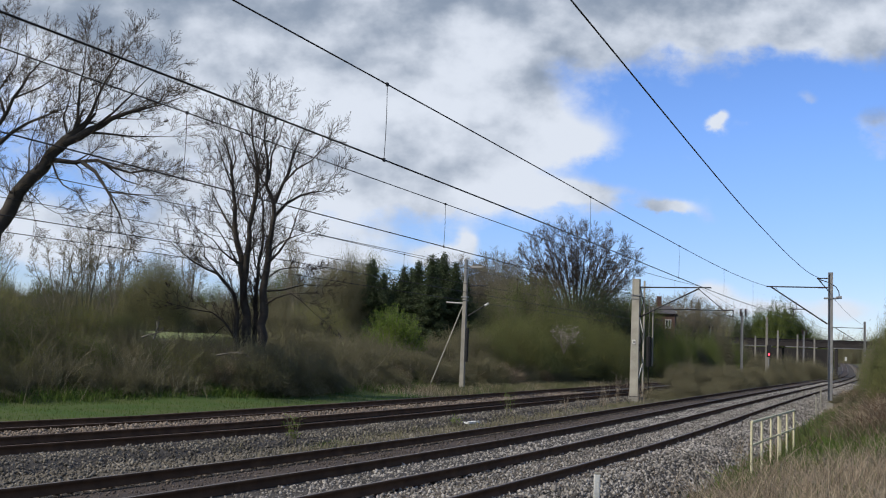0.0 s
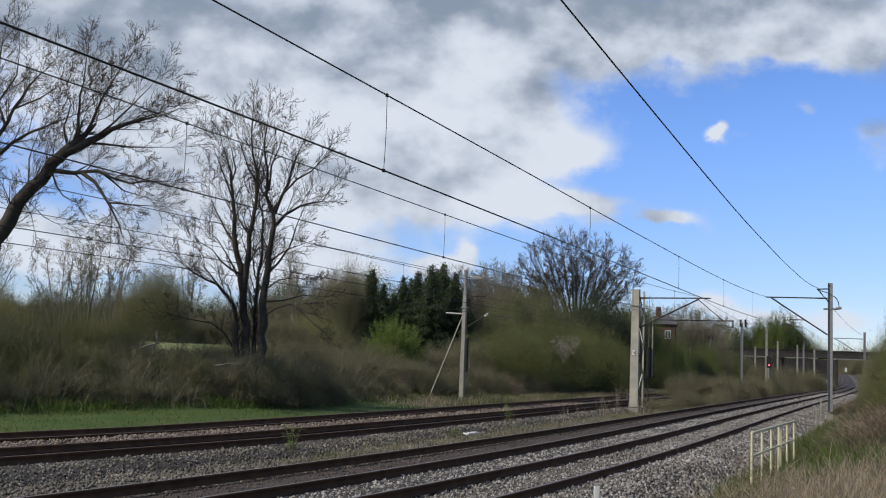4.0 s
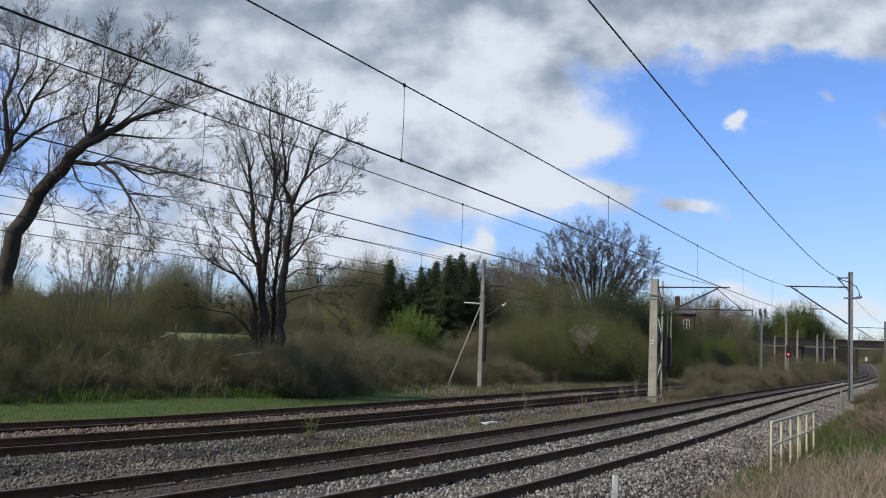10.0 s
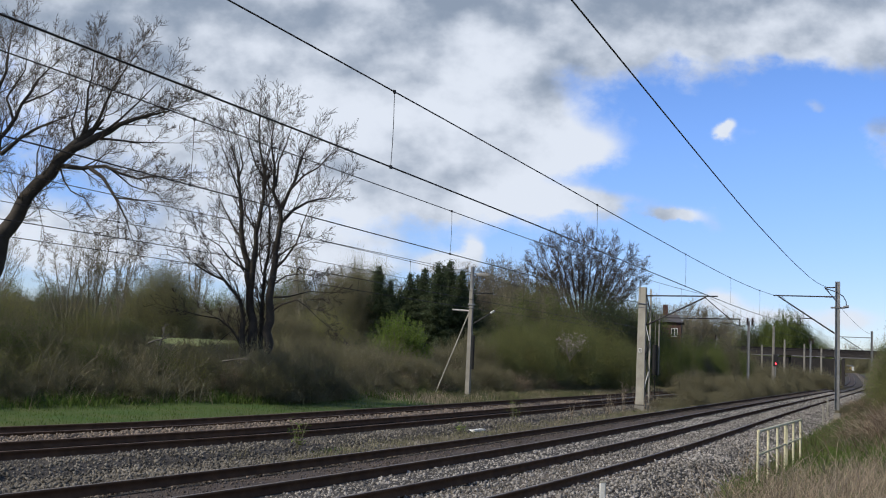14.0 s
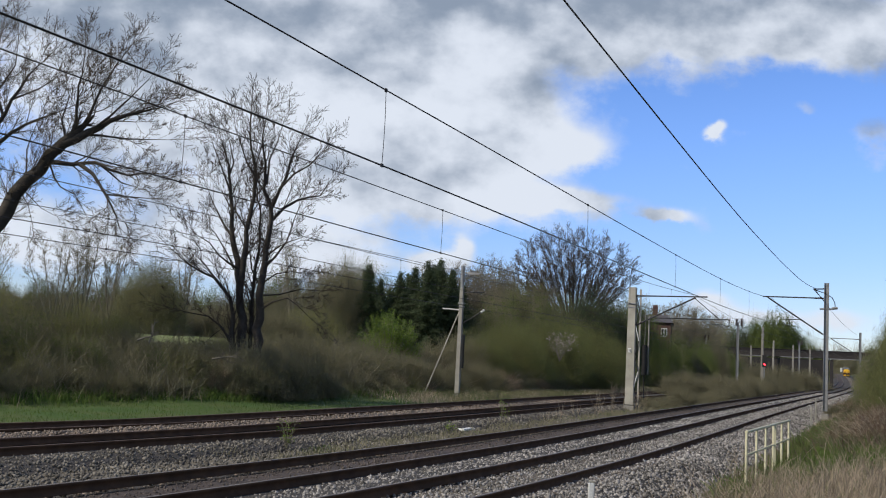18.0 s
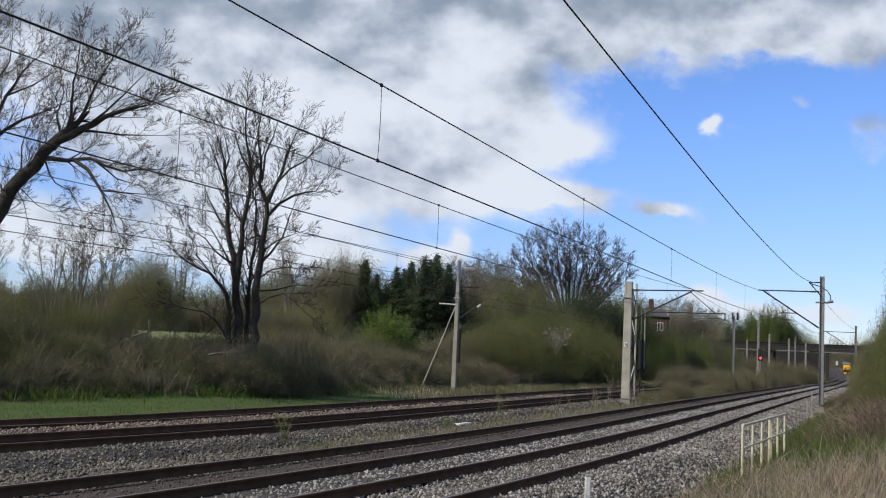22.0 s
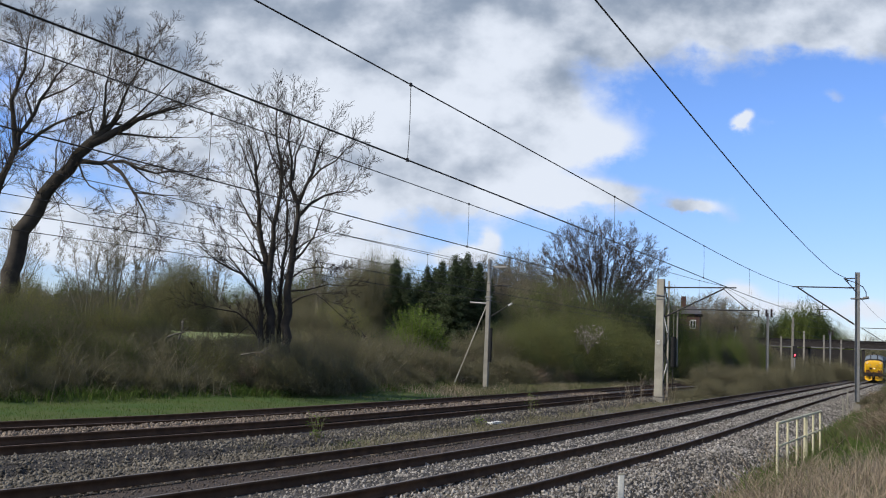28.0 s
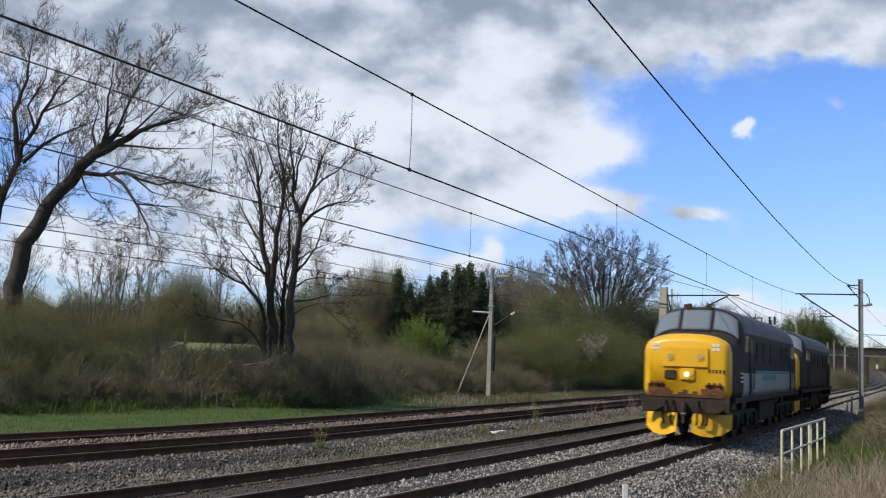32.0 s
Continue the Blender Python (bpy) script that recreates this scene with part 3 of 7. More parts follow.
def cantilever(mast, sign, ztop, reach, zlow, head, arm, tie, drop):
    """Tubular cantilever: top tube, strut up to head, registration arm (height, from, to), tie (from, to) between tube and arm, drop (place, depth, steady arm's reach)."""
    def tube(name, a, b, r, mat=M_DARKST):
        bm = bmesh.new()
        rod(bm, (sign * a[0], 0, a[1]), (sign * b[0], 0, b[1]), r)
        part(name, bm, mat, mast)

    zarm, a0, a1 = arm
    tube("top_tube", (0.2, ztop), (reach, ztop + 0.03), 0.038)
    tube("strut", (0.2, zlow), (head, ztop - 0.02), 0.042)
    tube("registration_arm", (a0, zarm), (a1, zarm + 0.02), 0.028)
    tube("tie", (tie[0], tie[2]), (tie[1], zarm), 0.022)
    xd, deep, far = drop
    bm = bmesh.new()
    rod(bm, (sign * xd, 0, zarm), (sign * xd, 0, zarm - deep), 0.026)
    rod(bm, (sign * xd, 0, zarm - deep), (sign * (xd + far * 0.45), 0, zarm - deep + 0.12), 0.018)
    rod(bm, (sign * (xd + far * 0.45), 0, zarm - deep + 0.12), (sign * (xd + far), 0, zarm - deep + 0.1), 0.016)
    part("steady_arm", bm, M_DARKST, mast)
    for z in (ztop, zlow):
        bm = bmesh.new()
        d = Vector((sign, 0, 0)) if z == ztop else (Vector((sign * head, 0, ztop)) - Vector((sign * 0.2, 0, zlow))).normalized()
        a = Vector((sign * 0.2, 0, z))
        rod(bm, a - d * 0.05, a + d * 0.5, 0.04)
        for q in range(5):
            rod(bm, a + d * (0.05 + q * 0.09), a + d * (0.09 + q * 0.09), 0.062, 0.05, n=10)
        part("insulator", bm, M_INSUL, mast)


def mast_frame(s, off, z=0.0, lean=0.0):
    return frame_at(s, off, z) @ pose(0, 0, 0, 0, lean, 0)


mast_c = concrete_mast(mast_frame(58.5, -7.1, -0.05), 6.68, "pale concrete overhead line mast with black balance weights", 0.5, 0.42)
cantilever(mast_c, 1, 6.2, 4.2, 4.5, 3.55, (4.97, 1.3, 5.45), (3.5, 4.9, 6.15), (5.4, 0.36, -0.9))

mast_d = steel_mast(mast_frame(64.1, 3.07, 0.1), 7.45, "grey steel mast carrying a cantilever over the near line")
cantilever(mast_d, -1, 6.55, 3.6, 4.45, 3.3, (5.25, 1.4, 2.3), (1.9, 1.9, 5.66), (2.05, 0.4, 0.65))
bm = bmesh.new()
rod(bm, (-0.1, 0, 7.1), (-0.75, 0, 7.08), 0.035)
part("feeder_bracket", bm, M_DARKST, mast_d)
bm = bmesh.new()
box(bm, 0.0, 0, 5.92, 0.75, 0.12, 0.1, bevel=0.02)
rod(bm, (0.3, 0, 5.95), (0.62, 0, 6.0), 0.08, n=10)
part("junction_box", bm, M_GALV, mast_d)
bm = bmesh.new()
for a, b in zip(((-0.7, 0, 7.05), (-0.1, 0, 6.85), (0.3, 0, 6.6), (0.46, 0, 6.3), (-0.7, 0, 7.05)), ((-0.1, 0, 6.85), (0.3, 0, 6.6), (0.46, 0, 6.3), (0.48, 0, 6.0), (-0.05, 0, 6.3))):
    rod(bm, a, b, 0.025, n=6)
part("jumper_cable", bm, M_WIRE, mast_d)

mast_b = concrete_mast(mast_frame(57.2, -17.14, 0.0), 6.3, "grey concrete anchor mast with a stay wire", 0.29, 0.22, 0.22, weights=False, lattice=False, conc=M_CONC_OLD)
bm = bmesh.new()
rod(bm, (0, 0, 6.2), (0.0, 0, 7.6), 0.11, n=10)
part("extension", bm, M_GALV, mast_b)
bm = bmesh.new()
rod(bm, (0, 0, 7.2), (1.1, 0, 7.15), 0.05)
box(bm, 0.7, 0, 7.13, 0.7, 0.12, 0.1)
part("top_bracket", bm, M_GALV, mast_b)
bm = bmesh.new()
rod(bm, (0, 0, 6.0), (1.4, 0, 6.05), 0.03)
part("arm", bm, M_DARKST, mast_b)
bm = bmesh.new()
rod(bm, (-1.15, -0.1, 5.0), (0, 0, 4.95), 0.06)
part("crossarm", bm, M_GALV, mast_b)
bm = bmesh.new()
rod(bm, (-0.1, 0, 4.9), (-1.6, -1.2, -0.1), 0.035)
part("stay", bm, M_CONC, mast_b, "rusty pale stay rod")
bm = bmesh.new()
rod(bm, (0.27, -0.1, 1.5), (0.27, -0.1, 3.5), 0.09, n=12)
part("balance_weight", bm, M_BLACK, mast_b)
bm = bmesh.new()
rod(bm, (0.2, 0, 4.2), (1.5, 0, 5.0), 0.035)
part("strut", bm, M_DARKST, mast_b)
bm = bmesh.new()
rod(bm, (1.28, 0, 4.86), (1.5, 0, 5.0), 0.065, n=10)
part("insulator", bm, M_WHITE, mast_b, "white porcelain insulator")

for s, off, h, kind in ((133.9, 3.1, 7.5, 1), (136.5, -8.4, 7.9, 2), (120.9, -9.4, 7.7, 3), (181.7, -7.3, 7.5, 3), (185.3, -11.7, 7.7, 2), (178.7, -22.0, 7.6, 3),
                        (205, -17.5, 7.2, 2), (204, -6.9, 7.0, 2), (196, -9.3, 7.4, 2)):
    if kind == 2:
        concrete_mast(mast_frame(s, off, 0), h, "slender pale concrete mast beside the slow lines", 0.36, 0.26, 0.26, weights=False, lattice=False, conc=M_CONC_OLD)
    else:
        mm = steel_mast(mast_frame(s, off, 0), h, "grey steel overhead mast among lineside scrub", insul=2 if kind == 3 else 0)
        if kind == 1:
            cantilever(mm, -1, 6.7, 3.6, 4.7, 3.3, (5.35, 1.4, 2.3), (1.9, 1.9, 5.8), (2.05, 0.4, 0.65))
        if s in (181.7, 204):
            cantilever(mm, 1, 6.4, 4.0, 4.8, 3.4, (5.2, 1.4, 4.8), (3.4, 4.4, 6.35), (4.7, 0.36, -0.8))


def wire(name, pts, r, label, sides=4):
    v, f = polytube(pts, r, sides)
    return tagged(mesh_part(name, fast_mesh(name, v, f), M_WIRE), label, "wire", group="overhead wires")


def span_wires(track, s0, s1, mid, zc, kc, zm, km, drops, r=0.013, stag=0.0, near=1.0):
    """Contact wire and messenger, both sagging to their lowest at mid, with droppers."""
    def off(s):
        return track_off(track, s) + stag * np.sin((s - mid) * math.pi / 75)

    ss = np.arange(s0, s1 + 0.1, 2.0)
    low = lambda s, z, k: z + k * np.where(s < mid, near, 1.0) * (s - mid) ** 2
    wire("contact_wire", at(ss, off(ss), low(ss, zc, kc)), r, "dark copper contact wire over the track")
    wire("messenger_wire", at(ss, off(ss), low(ss, zm, km)), r * 0.92, "dark messenger wire hung between masts")
    for s in drops:
        s = np.array(float(s))
        a, b = low(s, zc, kc), low(s, zm, km)
        bow = [at(s, off(s) + 0.012 * math.sin(q * 3.1), a + (b - a) * q) for q in (0, 0.3, 0.6, 1)]
        wire("dropper", bow, 0.0048, "thin vertical dropper between two wires")
        for z in (a, b):
            bm = bmesh.new()
            box(bm, 0, 0, 0.0, 0.025, 0.05, 0.05)
            c = part("clip", bm, M_DARKST)
            c.matrix_basis = frame_at(float(s), float(off(s)), float(z))
            tagged(c, "small dark clamp on an overhead wire", "clamp")


span_wires(0, -30, 64, 28, 4.70, 0.00036, 5.71, 0.00066, (2.4, 12.45, 22.2, 32.5, 42.6, 52.8), near=1.45)
span_wires(0, 64, 134, 99, 4.95, 0.00005, 5.7, 0.00075, (74, 84, 94, 104, 114, 124))
span_wires(0, 134, 228, 180, 4.95, 0.0, 5.6, 0.00045, ())
span_wires(1, -30, 58.5, 25, 4.54, 0.0004, 5.55, 0.0006, (3, 12.0, 21.5, 31, 41, 50), r=0.011)
span_wires(1, 58.5, 121, 90, 4.9, 0.00003, 5.6, 0.0005, (70, 81, 92, 103), r=0.011)
span_wires(1, 121, 228, 180, 4.9, 0.0, 5.6, 0.0004, (), r=0.011)
span_wires(2, -30, 57, 28, 4.40, 0.0001, 5.30, 0.0003, (8, 19.5, 31, 43), r=0.01)
span_wires(2, 57, 182, 120, 4.6, 0.0, 5.4, 0.0001, (), r=0.01)
span_wires(3, -30, 57, 30, 4.42, 0.0002, 5.2, 0.0003, (20, 33, 46), r=0.01)
span_wires(3, 57, 182, 120, 4.6, 0.0, 5.4, 0.0001, (), r=0.01)
ss = np.arange(-30, 64.2, 2.0)
wire("feeder_wire", at(ss, np.interp(ss, (0, 45, 64), (2.6, 2.6, 2.45)), 6.2 + np.where(ss < 31, 0.0027, 0.00094) * (ss - 31) ** 2), 0.017, "thick feeder wire above the track side")
ss = np.arange(64.1, 134, 2.0)
wire("feeder_wire", at(ss, np.interp(ss, (64, 134), (2.45, 2.9)), 7.15 - 1.6 * ((ss - 64) / 70) * (1 - (ss - 64) / 70)), 0.015, "thick feeder wire above the track side")
wire("anchor_wire", [at(s, np.interp(s, (25, 57.2), (-9.1, -16.9)), np.interp(s, (25, 57.2), (5.33, 7.2))) for s in (25.0, 57.2)], 0.011,
     "dark wire running to the anchor mast")


# ---------------------------------------------------------------- signal, bridge, house, fences
def build_signal():
    sg = tagged(new("colour_light_signal"), "black colour-light signal showing red beside a mast", "signal")
    sg.matrix_basis = frame_at(135.2, -8.0, 0)
    bm = bmesh.new()
    rod(bm, (0, 0, -0.3), (0, 0, 4.2), 0.08)
    part("post", bm, M_GALV, sg)
    bm = bmesh.new()
    box(bm, 0, -0.05, 3.6, 0.5, 0.2, 1.5, bevel=0.03)
    head = part("head", bm, M_BLACK, sg)
    bm = bmesh.new()
    rod(bm, (0.05, -0.16, 3.2), (0.05, -0.2, 3.2), 0.1, n=16)
    part("red_lamp", bm, M_RED, sg, "glowing red lens")


build_signal()


def build_bridge():
    br = tagged(new("road_overbridge"), "dark brick road bridge with pale beams across the tracks", "bridge")
    br.matrix_basis = frame_at(229, 0, 0)
    bm = bmesh.new()
    box(bm, -28, 4, 6.35, 110, 8, 1.1)
    part("deck", bm, M_BRIDGE, br)
    bm = bmesh.new()
    box(bm, -28, 0.15, 7.05, 110, 0.5, 0.4)
    box(bm, -28, 0.1, 7.3, 110, 0.7, 0.1)
    part("parapet", bm, M_BRIDGE, br)
    for x0, x1 in ((-30, -24.5), (-22.5, -16.5), (-14, -7.5), (-5.5, 12)):
        bm = bmesh.new()
        box(bm, (x0 + x1) / 2, 0.2, 5.72, x1 - x0, 0.9, 0.16)
        part("beam", bm, M_BEAM, br, "pale steel edge beam")
    for x in (-31, -23.5, -15.2, -5.3):
        bm = bmesh.new()
        box(bm, x, 4, 2.4, 1.1, 7.0, 6.3)
        part("pier", bm, M_BRIDGE, br)
    bm = bmesh.new()
    box(bm, -4.0, 1.2, 2.4, 0.6, 2.4, 6.3)
    part("pier", bm, M_BRIDGE, br)
    # wall added to fill the openings, coloured dark as the shade under the deck
    bm = bmesh.new()
    box(bm, -36, 19.0, 2.6, 60, 0.8, 6.2)
    part("back_wall", bm, M_BACKWALL, br, "dark wall added behind the side spans, underbridge shade in its colour")
    for x in (13, -58):
        bm = bmesh.new()
        box(bm, x, 5, 2.5, 8 if x > 0 else 38, 10, 6.6)
        part("abutment", bm, M_BRIDGE, br)


build_bridge()


def build_house():
    ho = tagged(new("brick_house"), "red-brown brick house with slate roof and chimney", "house")
    ho.matrix_basis = pose(0.2005 * 140, 140, 3.4, 0, 0, -14)
    bm = bmesh.new()
    box(bm, 0, 4, 1.2, 6.4, 8, 7.2)
    part("wall", bm, M_BRICK, ho)
    bm = bmesh.new()
    v = [bm.verts.new(c) for c in ((-3.5, -0.3, 4.75), (3.5, -0.3, 4.75), (3.5, 8.3, 4.75), (-3.5, 8.3, 4.75), (-3.5, 4, 5.95), (2.6, 4, 5.95))]
    for f in ((0, 1, 5, 4), (2, 3, 4, 5), (0, 4, 3), (1, 2, 5), (3, 2, 1, 0)):
        bm.faces.new([v[i] for i in f])
    part("roof", bm, M_SLATE, ho)
    bm = bmesh.new()
    box(bm, 0.95, 4, 6.2, 0.72, 0.7, 1.5, bevel=0.03)
    ch = part("chimney", bm, M_BRICK, ho)
    for k in range(3):
        bm = bmesh.new()
        rod(bm, (0.73 + k * 0.22, 4, 6.9), (0.73 + k * 0.22, 4, 7.3), 0.13, 0.1)
        part("chimney_pot", bm, M_BRICK, ch)
    for x in (2.35,):
        bm = bmesh.new()
        box(bm, x, -0.03, 3.4, 0.8, 0.1, 1.15)
        wn = part("window", bm, M_WHITE, ho)
        for sx in (-0.19, 0.19):
            bm = bmesh.new()
            box(bm, x + sx, -0.06, 3.4, 0.28, 0.08, 0.95)
            part("pane", bm, M_GLASS, wn)


M_GLASS = glass("dark_glass", (0.02, 0.024, 0.028))
build_house()


def build_railing():
    """Cream handrail by the ballast shoulder."""
    a, b = spot(21.6, 3.72, -0.35), spot(28.0, 3.9, -0.33)
    fe = tagged(new("handrail_fence"), "cream-painted tubular handrail fence at the trackside", "fence")
    fe.location = a
    d = b - a
    for k in range(6):
        q = k / 5
        bm = bmesh.new()
        p = d * q
        if k == 3:
            box(bm, p.x, p.y, 0.62, 0.06, 0.11, 1.24)
        else:
            rod(bm, p, p + Vector((0, 0, 1.25)), 0.028)
        part("post", bm, M_CREAM, fe)
    for z in (1.25, 0.78):
        bm = bmesh.new()
        rod(bm, Vector((0, 0, z)), d + Vector((0, 0, z)), 0.03 if z > 1 else 0.022)
        part("rail", bm, M_CREAM, fe)


build_railing()


def marker_post(p, h, w, label, mat=None):
    o = tagged(new("marker_post"), label, "post", group="lineside marker posts")
    o.matrix_basis = Matrix.Translation(p)
    bm = bmesh.new()
    box(bm, 0, 0, h / 2, w, w * 0.6, h, bevel=0.012)
    part("post", bm, mat or M_WHITE, o)
    bm = bmesh.new()
    box(bm, 0, 0, h + 0.01, w * 0.9, w * 0.5, 0.03, bevel=0.005)
    part("cap", bm, M_CONC, o)


marker_post(spot(13.6, 2.95, -0.55), 1.05, 0.085, "short white-painted marker post in the ballast")
marker_post(spot(63.0, 2.62, -0.5), 1.3, 0.09, "grey concrete lineside post beside the mast", M_CONC)
marker_post(spot(57, 2.75, -0.5), 0.95, 0.09, "pale concrete lineside post beside the mast", M_CONC)
marker_post(spot(214, -1.75, 3.1), 0.75, 0.36, "white board on the wall under the road bridge")


# ---------------------------------------------------------------- plants
def branch(segs, rng, p, d, length, r, level, wob=0.22, up=0.06, kids=(5, 6, 5), ratio=0.55, angle=0.75, tipr=0.004, tips=None, bare=0.25):
    n = max(3, int(length / (0.55 if level >= 2 else 0.3 if level == 1 else 0.22)))
    n = min(n, 9)
    step = length / n
    for i in range(n):
        j = np.array([rng.gauss(0, 1) for _ in range(3)])
        d = d + j * wob * 0.6 + np.array([0, 0, up])
        d = d / np.linalg.norm(d)
        q = p + d * step
        ra = max(tipr, r * (1 - 0.8 * i / n))
        rb = max(tipr, r * (1 - 0.8 * (i + 1) / n))
        segs.append((*p, *q, ra, rb))
        p = q
        f = (i + 1) / n
        if level > 0 and f > bare:
            k = kids[level - 1] / n / (1 - bare)
            m = int(k) + (1 if rng.random() < k % 1 else 0)
            for _ in range(m):
                a = angle * rng.uniform(0.6, 1.25)
                e = np.array([rng.gauss(0, 1) for _ in range(3)])
                e -= d * e.dot(d)
                e /= np.linalg.norm(e) + 1e-9
                nd = d * math.cos(a) + e * math.sin(a)
                branch(segs, rng, p.copy(), nd, length * ratio * rng.uniform(0.7, 1.15) * (1.15 - 0.5 * f), rb * 0.5, level - 1, wob, up, kids, ratio, angle, tipr, tips, 0.15)
    if tips is not None and level <= 1:
        tips.append(p.copy())


def leaves_at(points, n, spread, size, rng):
    """Loose leaf triangles scattered round points."""
    P = np.asarray(points)
    c = P[rng.integers(0, len(P), n)] + rng.normal(0, spread, (n, 3))
    a = rng.normal(0, 1, (n, 3))
    a /= np.linalg.norm(a, axis=1, keepdims=True)
    b = np.cross(a, rng.normal(0, 1, (n, 3)))
    b /= np.linalg.norm(b, axis=1, keepdims=True) + 1e-9
    s = size * rng.uniform(0.6, 1.4, (n, 1))
    v = np.stack([c - a * s, c + b * s * 0.5, c + a * s, c - b * s * 0.5], axis=1).reshape(-1, 3)
    f = np.arange(n * 4).reshape(-1, 4)
    return v, f


def tree_object(name, segs, mat, loc, label, split=0.035, crown=None, crown_mat=None, scale=1.0, rz=0.0, category="tree", boughs=(), bark=None):
    """A tree with trunk, boughs and twigs as its parts."""
    tr = tagged(new(name), label, category)
    tr.matrix_basis = pose(loc[0], loc[1], loc[2], 0, 0, rz) @ Matrix.Scale(scale, 4)
    S = np.array(segs)
    thick = S[S[:, 6] >= split]
    thin = S[S[:, 6] < split]
    for nm, arr, sides, mt in (("trunk", thick, 7, bark or M_BARK), ("branchwork", thin, 3, mat)):
        if len(arr) or (nm == "trunk" and boughs):
            v, f = tubes(arr, sides) if len(arr) else (np.zeros((0, 3)), np.zeros((0, 4), dtype=int))
            if nm == "trunk":
                for path, radii in boughs:
                    pv, pf = polytube(path, radii, 8)
                    f = np.concatenate([f, pf + len(v)])
                    v = np.concatenate([v, pv])
            mesh_part(nm, fast_mesh(nm, v, f), mt, tr, smooth=(nm == "trunk"))
    if crown is not None:
        mesh_part("crown", fast_mesh("crown", *crown), crown_mat, tr)
    return tr


BOUGHS = []


def Wood():
    """A new tree's branch segments; its long boughs are gathered as unbroken runs."""
    BOUGHS.clear()
    return []


def limb_path(segs, rng, pts, r0, r1, level, every, kids, length, tips=None, ratio=0.6, up=0.05, angle=0.8, start=0.2, wob=0.2, tipr=0.0045):
    """A limb along given points that carries branches."""
    P = [np.array(p, dtype=float) for p in pts]
    dense = []
    for a, b in zip(P[:-1], P[1:]):
        n = max(1, int(np.linalg.norm(b - a) / 0.45))
        dense += [a + (b - a) * i / n for i in range(n)]
    dense.append(P[-1])
    n = len(dense) - 1
    for i in range(1, n):
        dense[i] = dense[i] + np.array([rng.gauss(0, min(0.045, r0 * 0.16)) for _ in range(3)])
    BOUGHS.append((dense, [r0 + (r1 - r0) * i / n for i in range(n + 1)]))
    for i in range(n):
        rb = r0 + (r1 - r0) * (i + 1) / n
        if i / n >= start:
            for _ in range(every):
                d = dense[i + 1] - dense[i]
                d /= np.linalg.norm(d)
                e = np.array([rng.gauss(0, 1) for _ in range(3)])
                e -= d * e.dot(d)
                e /= np.linalg.norm(e) + 1e-9
                a = angle * rng.uniform(0.6, 1.3)
                branch(segs, rng, dense[i + 1].copy(), d * math.cos(a) + e * math.sin(a), length * rng.uniform(0.55, 1.1), min(rb * 0.42, 0.035), level, kids=kids, ratio=ratio, up=up, tips=tips, wob=wob, tipr=tipr)
    d = dense[-1] - dense[-2]
    branch(segs, rng, dense[-1], d / np.linalg.norm(d), length, r1, level, kids=kids, ratio=ratio, up=up, tips=tips, wob=wob, tipr=tipr)


M_BUDTWIG = material("budding_twigs", (0.11, 0.088, 0.068), (0.08, 0.066, 0.053), 2, 0.95, bump=0)


def limbed(limbs, seed, **kw):
    """A tree from its main limbs; limbs: (root radius, tip radius, points), each carrying branches and twigs."""
    rng = random.Random(seed)
    segs = Wood()
    for r0, r1, pts in limbs:
        stout = r0 > 0.18
        limb_path(segs, rng, pts, r0, r1, 2, kw["every"] - (1 if r0 <= 0.06 else 0), kw["kids"], kw["length"] * (1.0 if r0 > 0.045 else 0.75), start=0.42 if stout else 0.12,
                  up=kw["up"], angle=kw["angle"], wob=kw["wob"], ratio=0.52, tipr=kw["tipr"])
    return segs


# a heavy trunk that leans towards the line, and a second one behind it
LEAN_A = [
    (0.46, 0.23, [(-1.0, 0.0, 0.2), (-0.9, 0.0, 2.5), (-0.6, 0.0, 3.8), (-0.1, 0.0, 4.6), (0.3, 0.0, 5.5), (1.0, 0.0, 6.4), (1.5, 0.0, 7.0), (2.0, 0.0, 7.6)]),
    (0.24, 0.03, [(1.7, 0.0, 7.25), (2.0, 0.0, 7.6), (2.9, 0.1, 8.1), (3.8, 0.1, 8.6), (4.5, 0.1, 8.9), (5.4, 0.2, 9.2)]),
    (0.11, 0.02, [(1.4, 0.0, 6.8), (2.4, -0.1, 6.7), (3.4, -0.3, 6.8), (4.1, -0.4, 6.5), (4.9, -0.6, 6.3), (6.0, -0.7, 6.4)])]
LEAN_B = [
    (0.09, 0.015, [(2.8, -0.2, 6.7), (3.4, -0.4, 6.3), (3.9, -0.6, 5.7), (4.2, -0.8, 5.3), (4.7, -1.0, 4.6), (4.9, -1.2, 4.1)]),
    (0.04, 0.015, [(4.0, -0.5, 5.5), (5.0, -0.9, 5.4), (6.0, -1.4, 5.3)]),
    (0.04, 0.012, [(1.5, 0.0, 6.7), (1.8, -0.2, 6.1), (2.2, -0.5, 5.7), (2.9, -0.8, 5.4), (3.4, -1.0, 4.7)]),
    (0.05, 0.015, [(3.5, -0.3, 6.8), (3.9, 0.0, 6.5), (4.4, 0.2, 6.1), (4.9, 0.5, 6.0)]),
    (0.06, 0.015, [(2.9, 0.1, 8.0), (3.8, 0.4, 8.0), (4.4, 0.6, 8.0), (5.5, 0.9, 8.1)])]
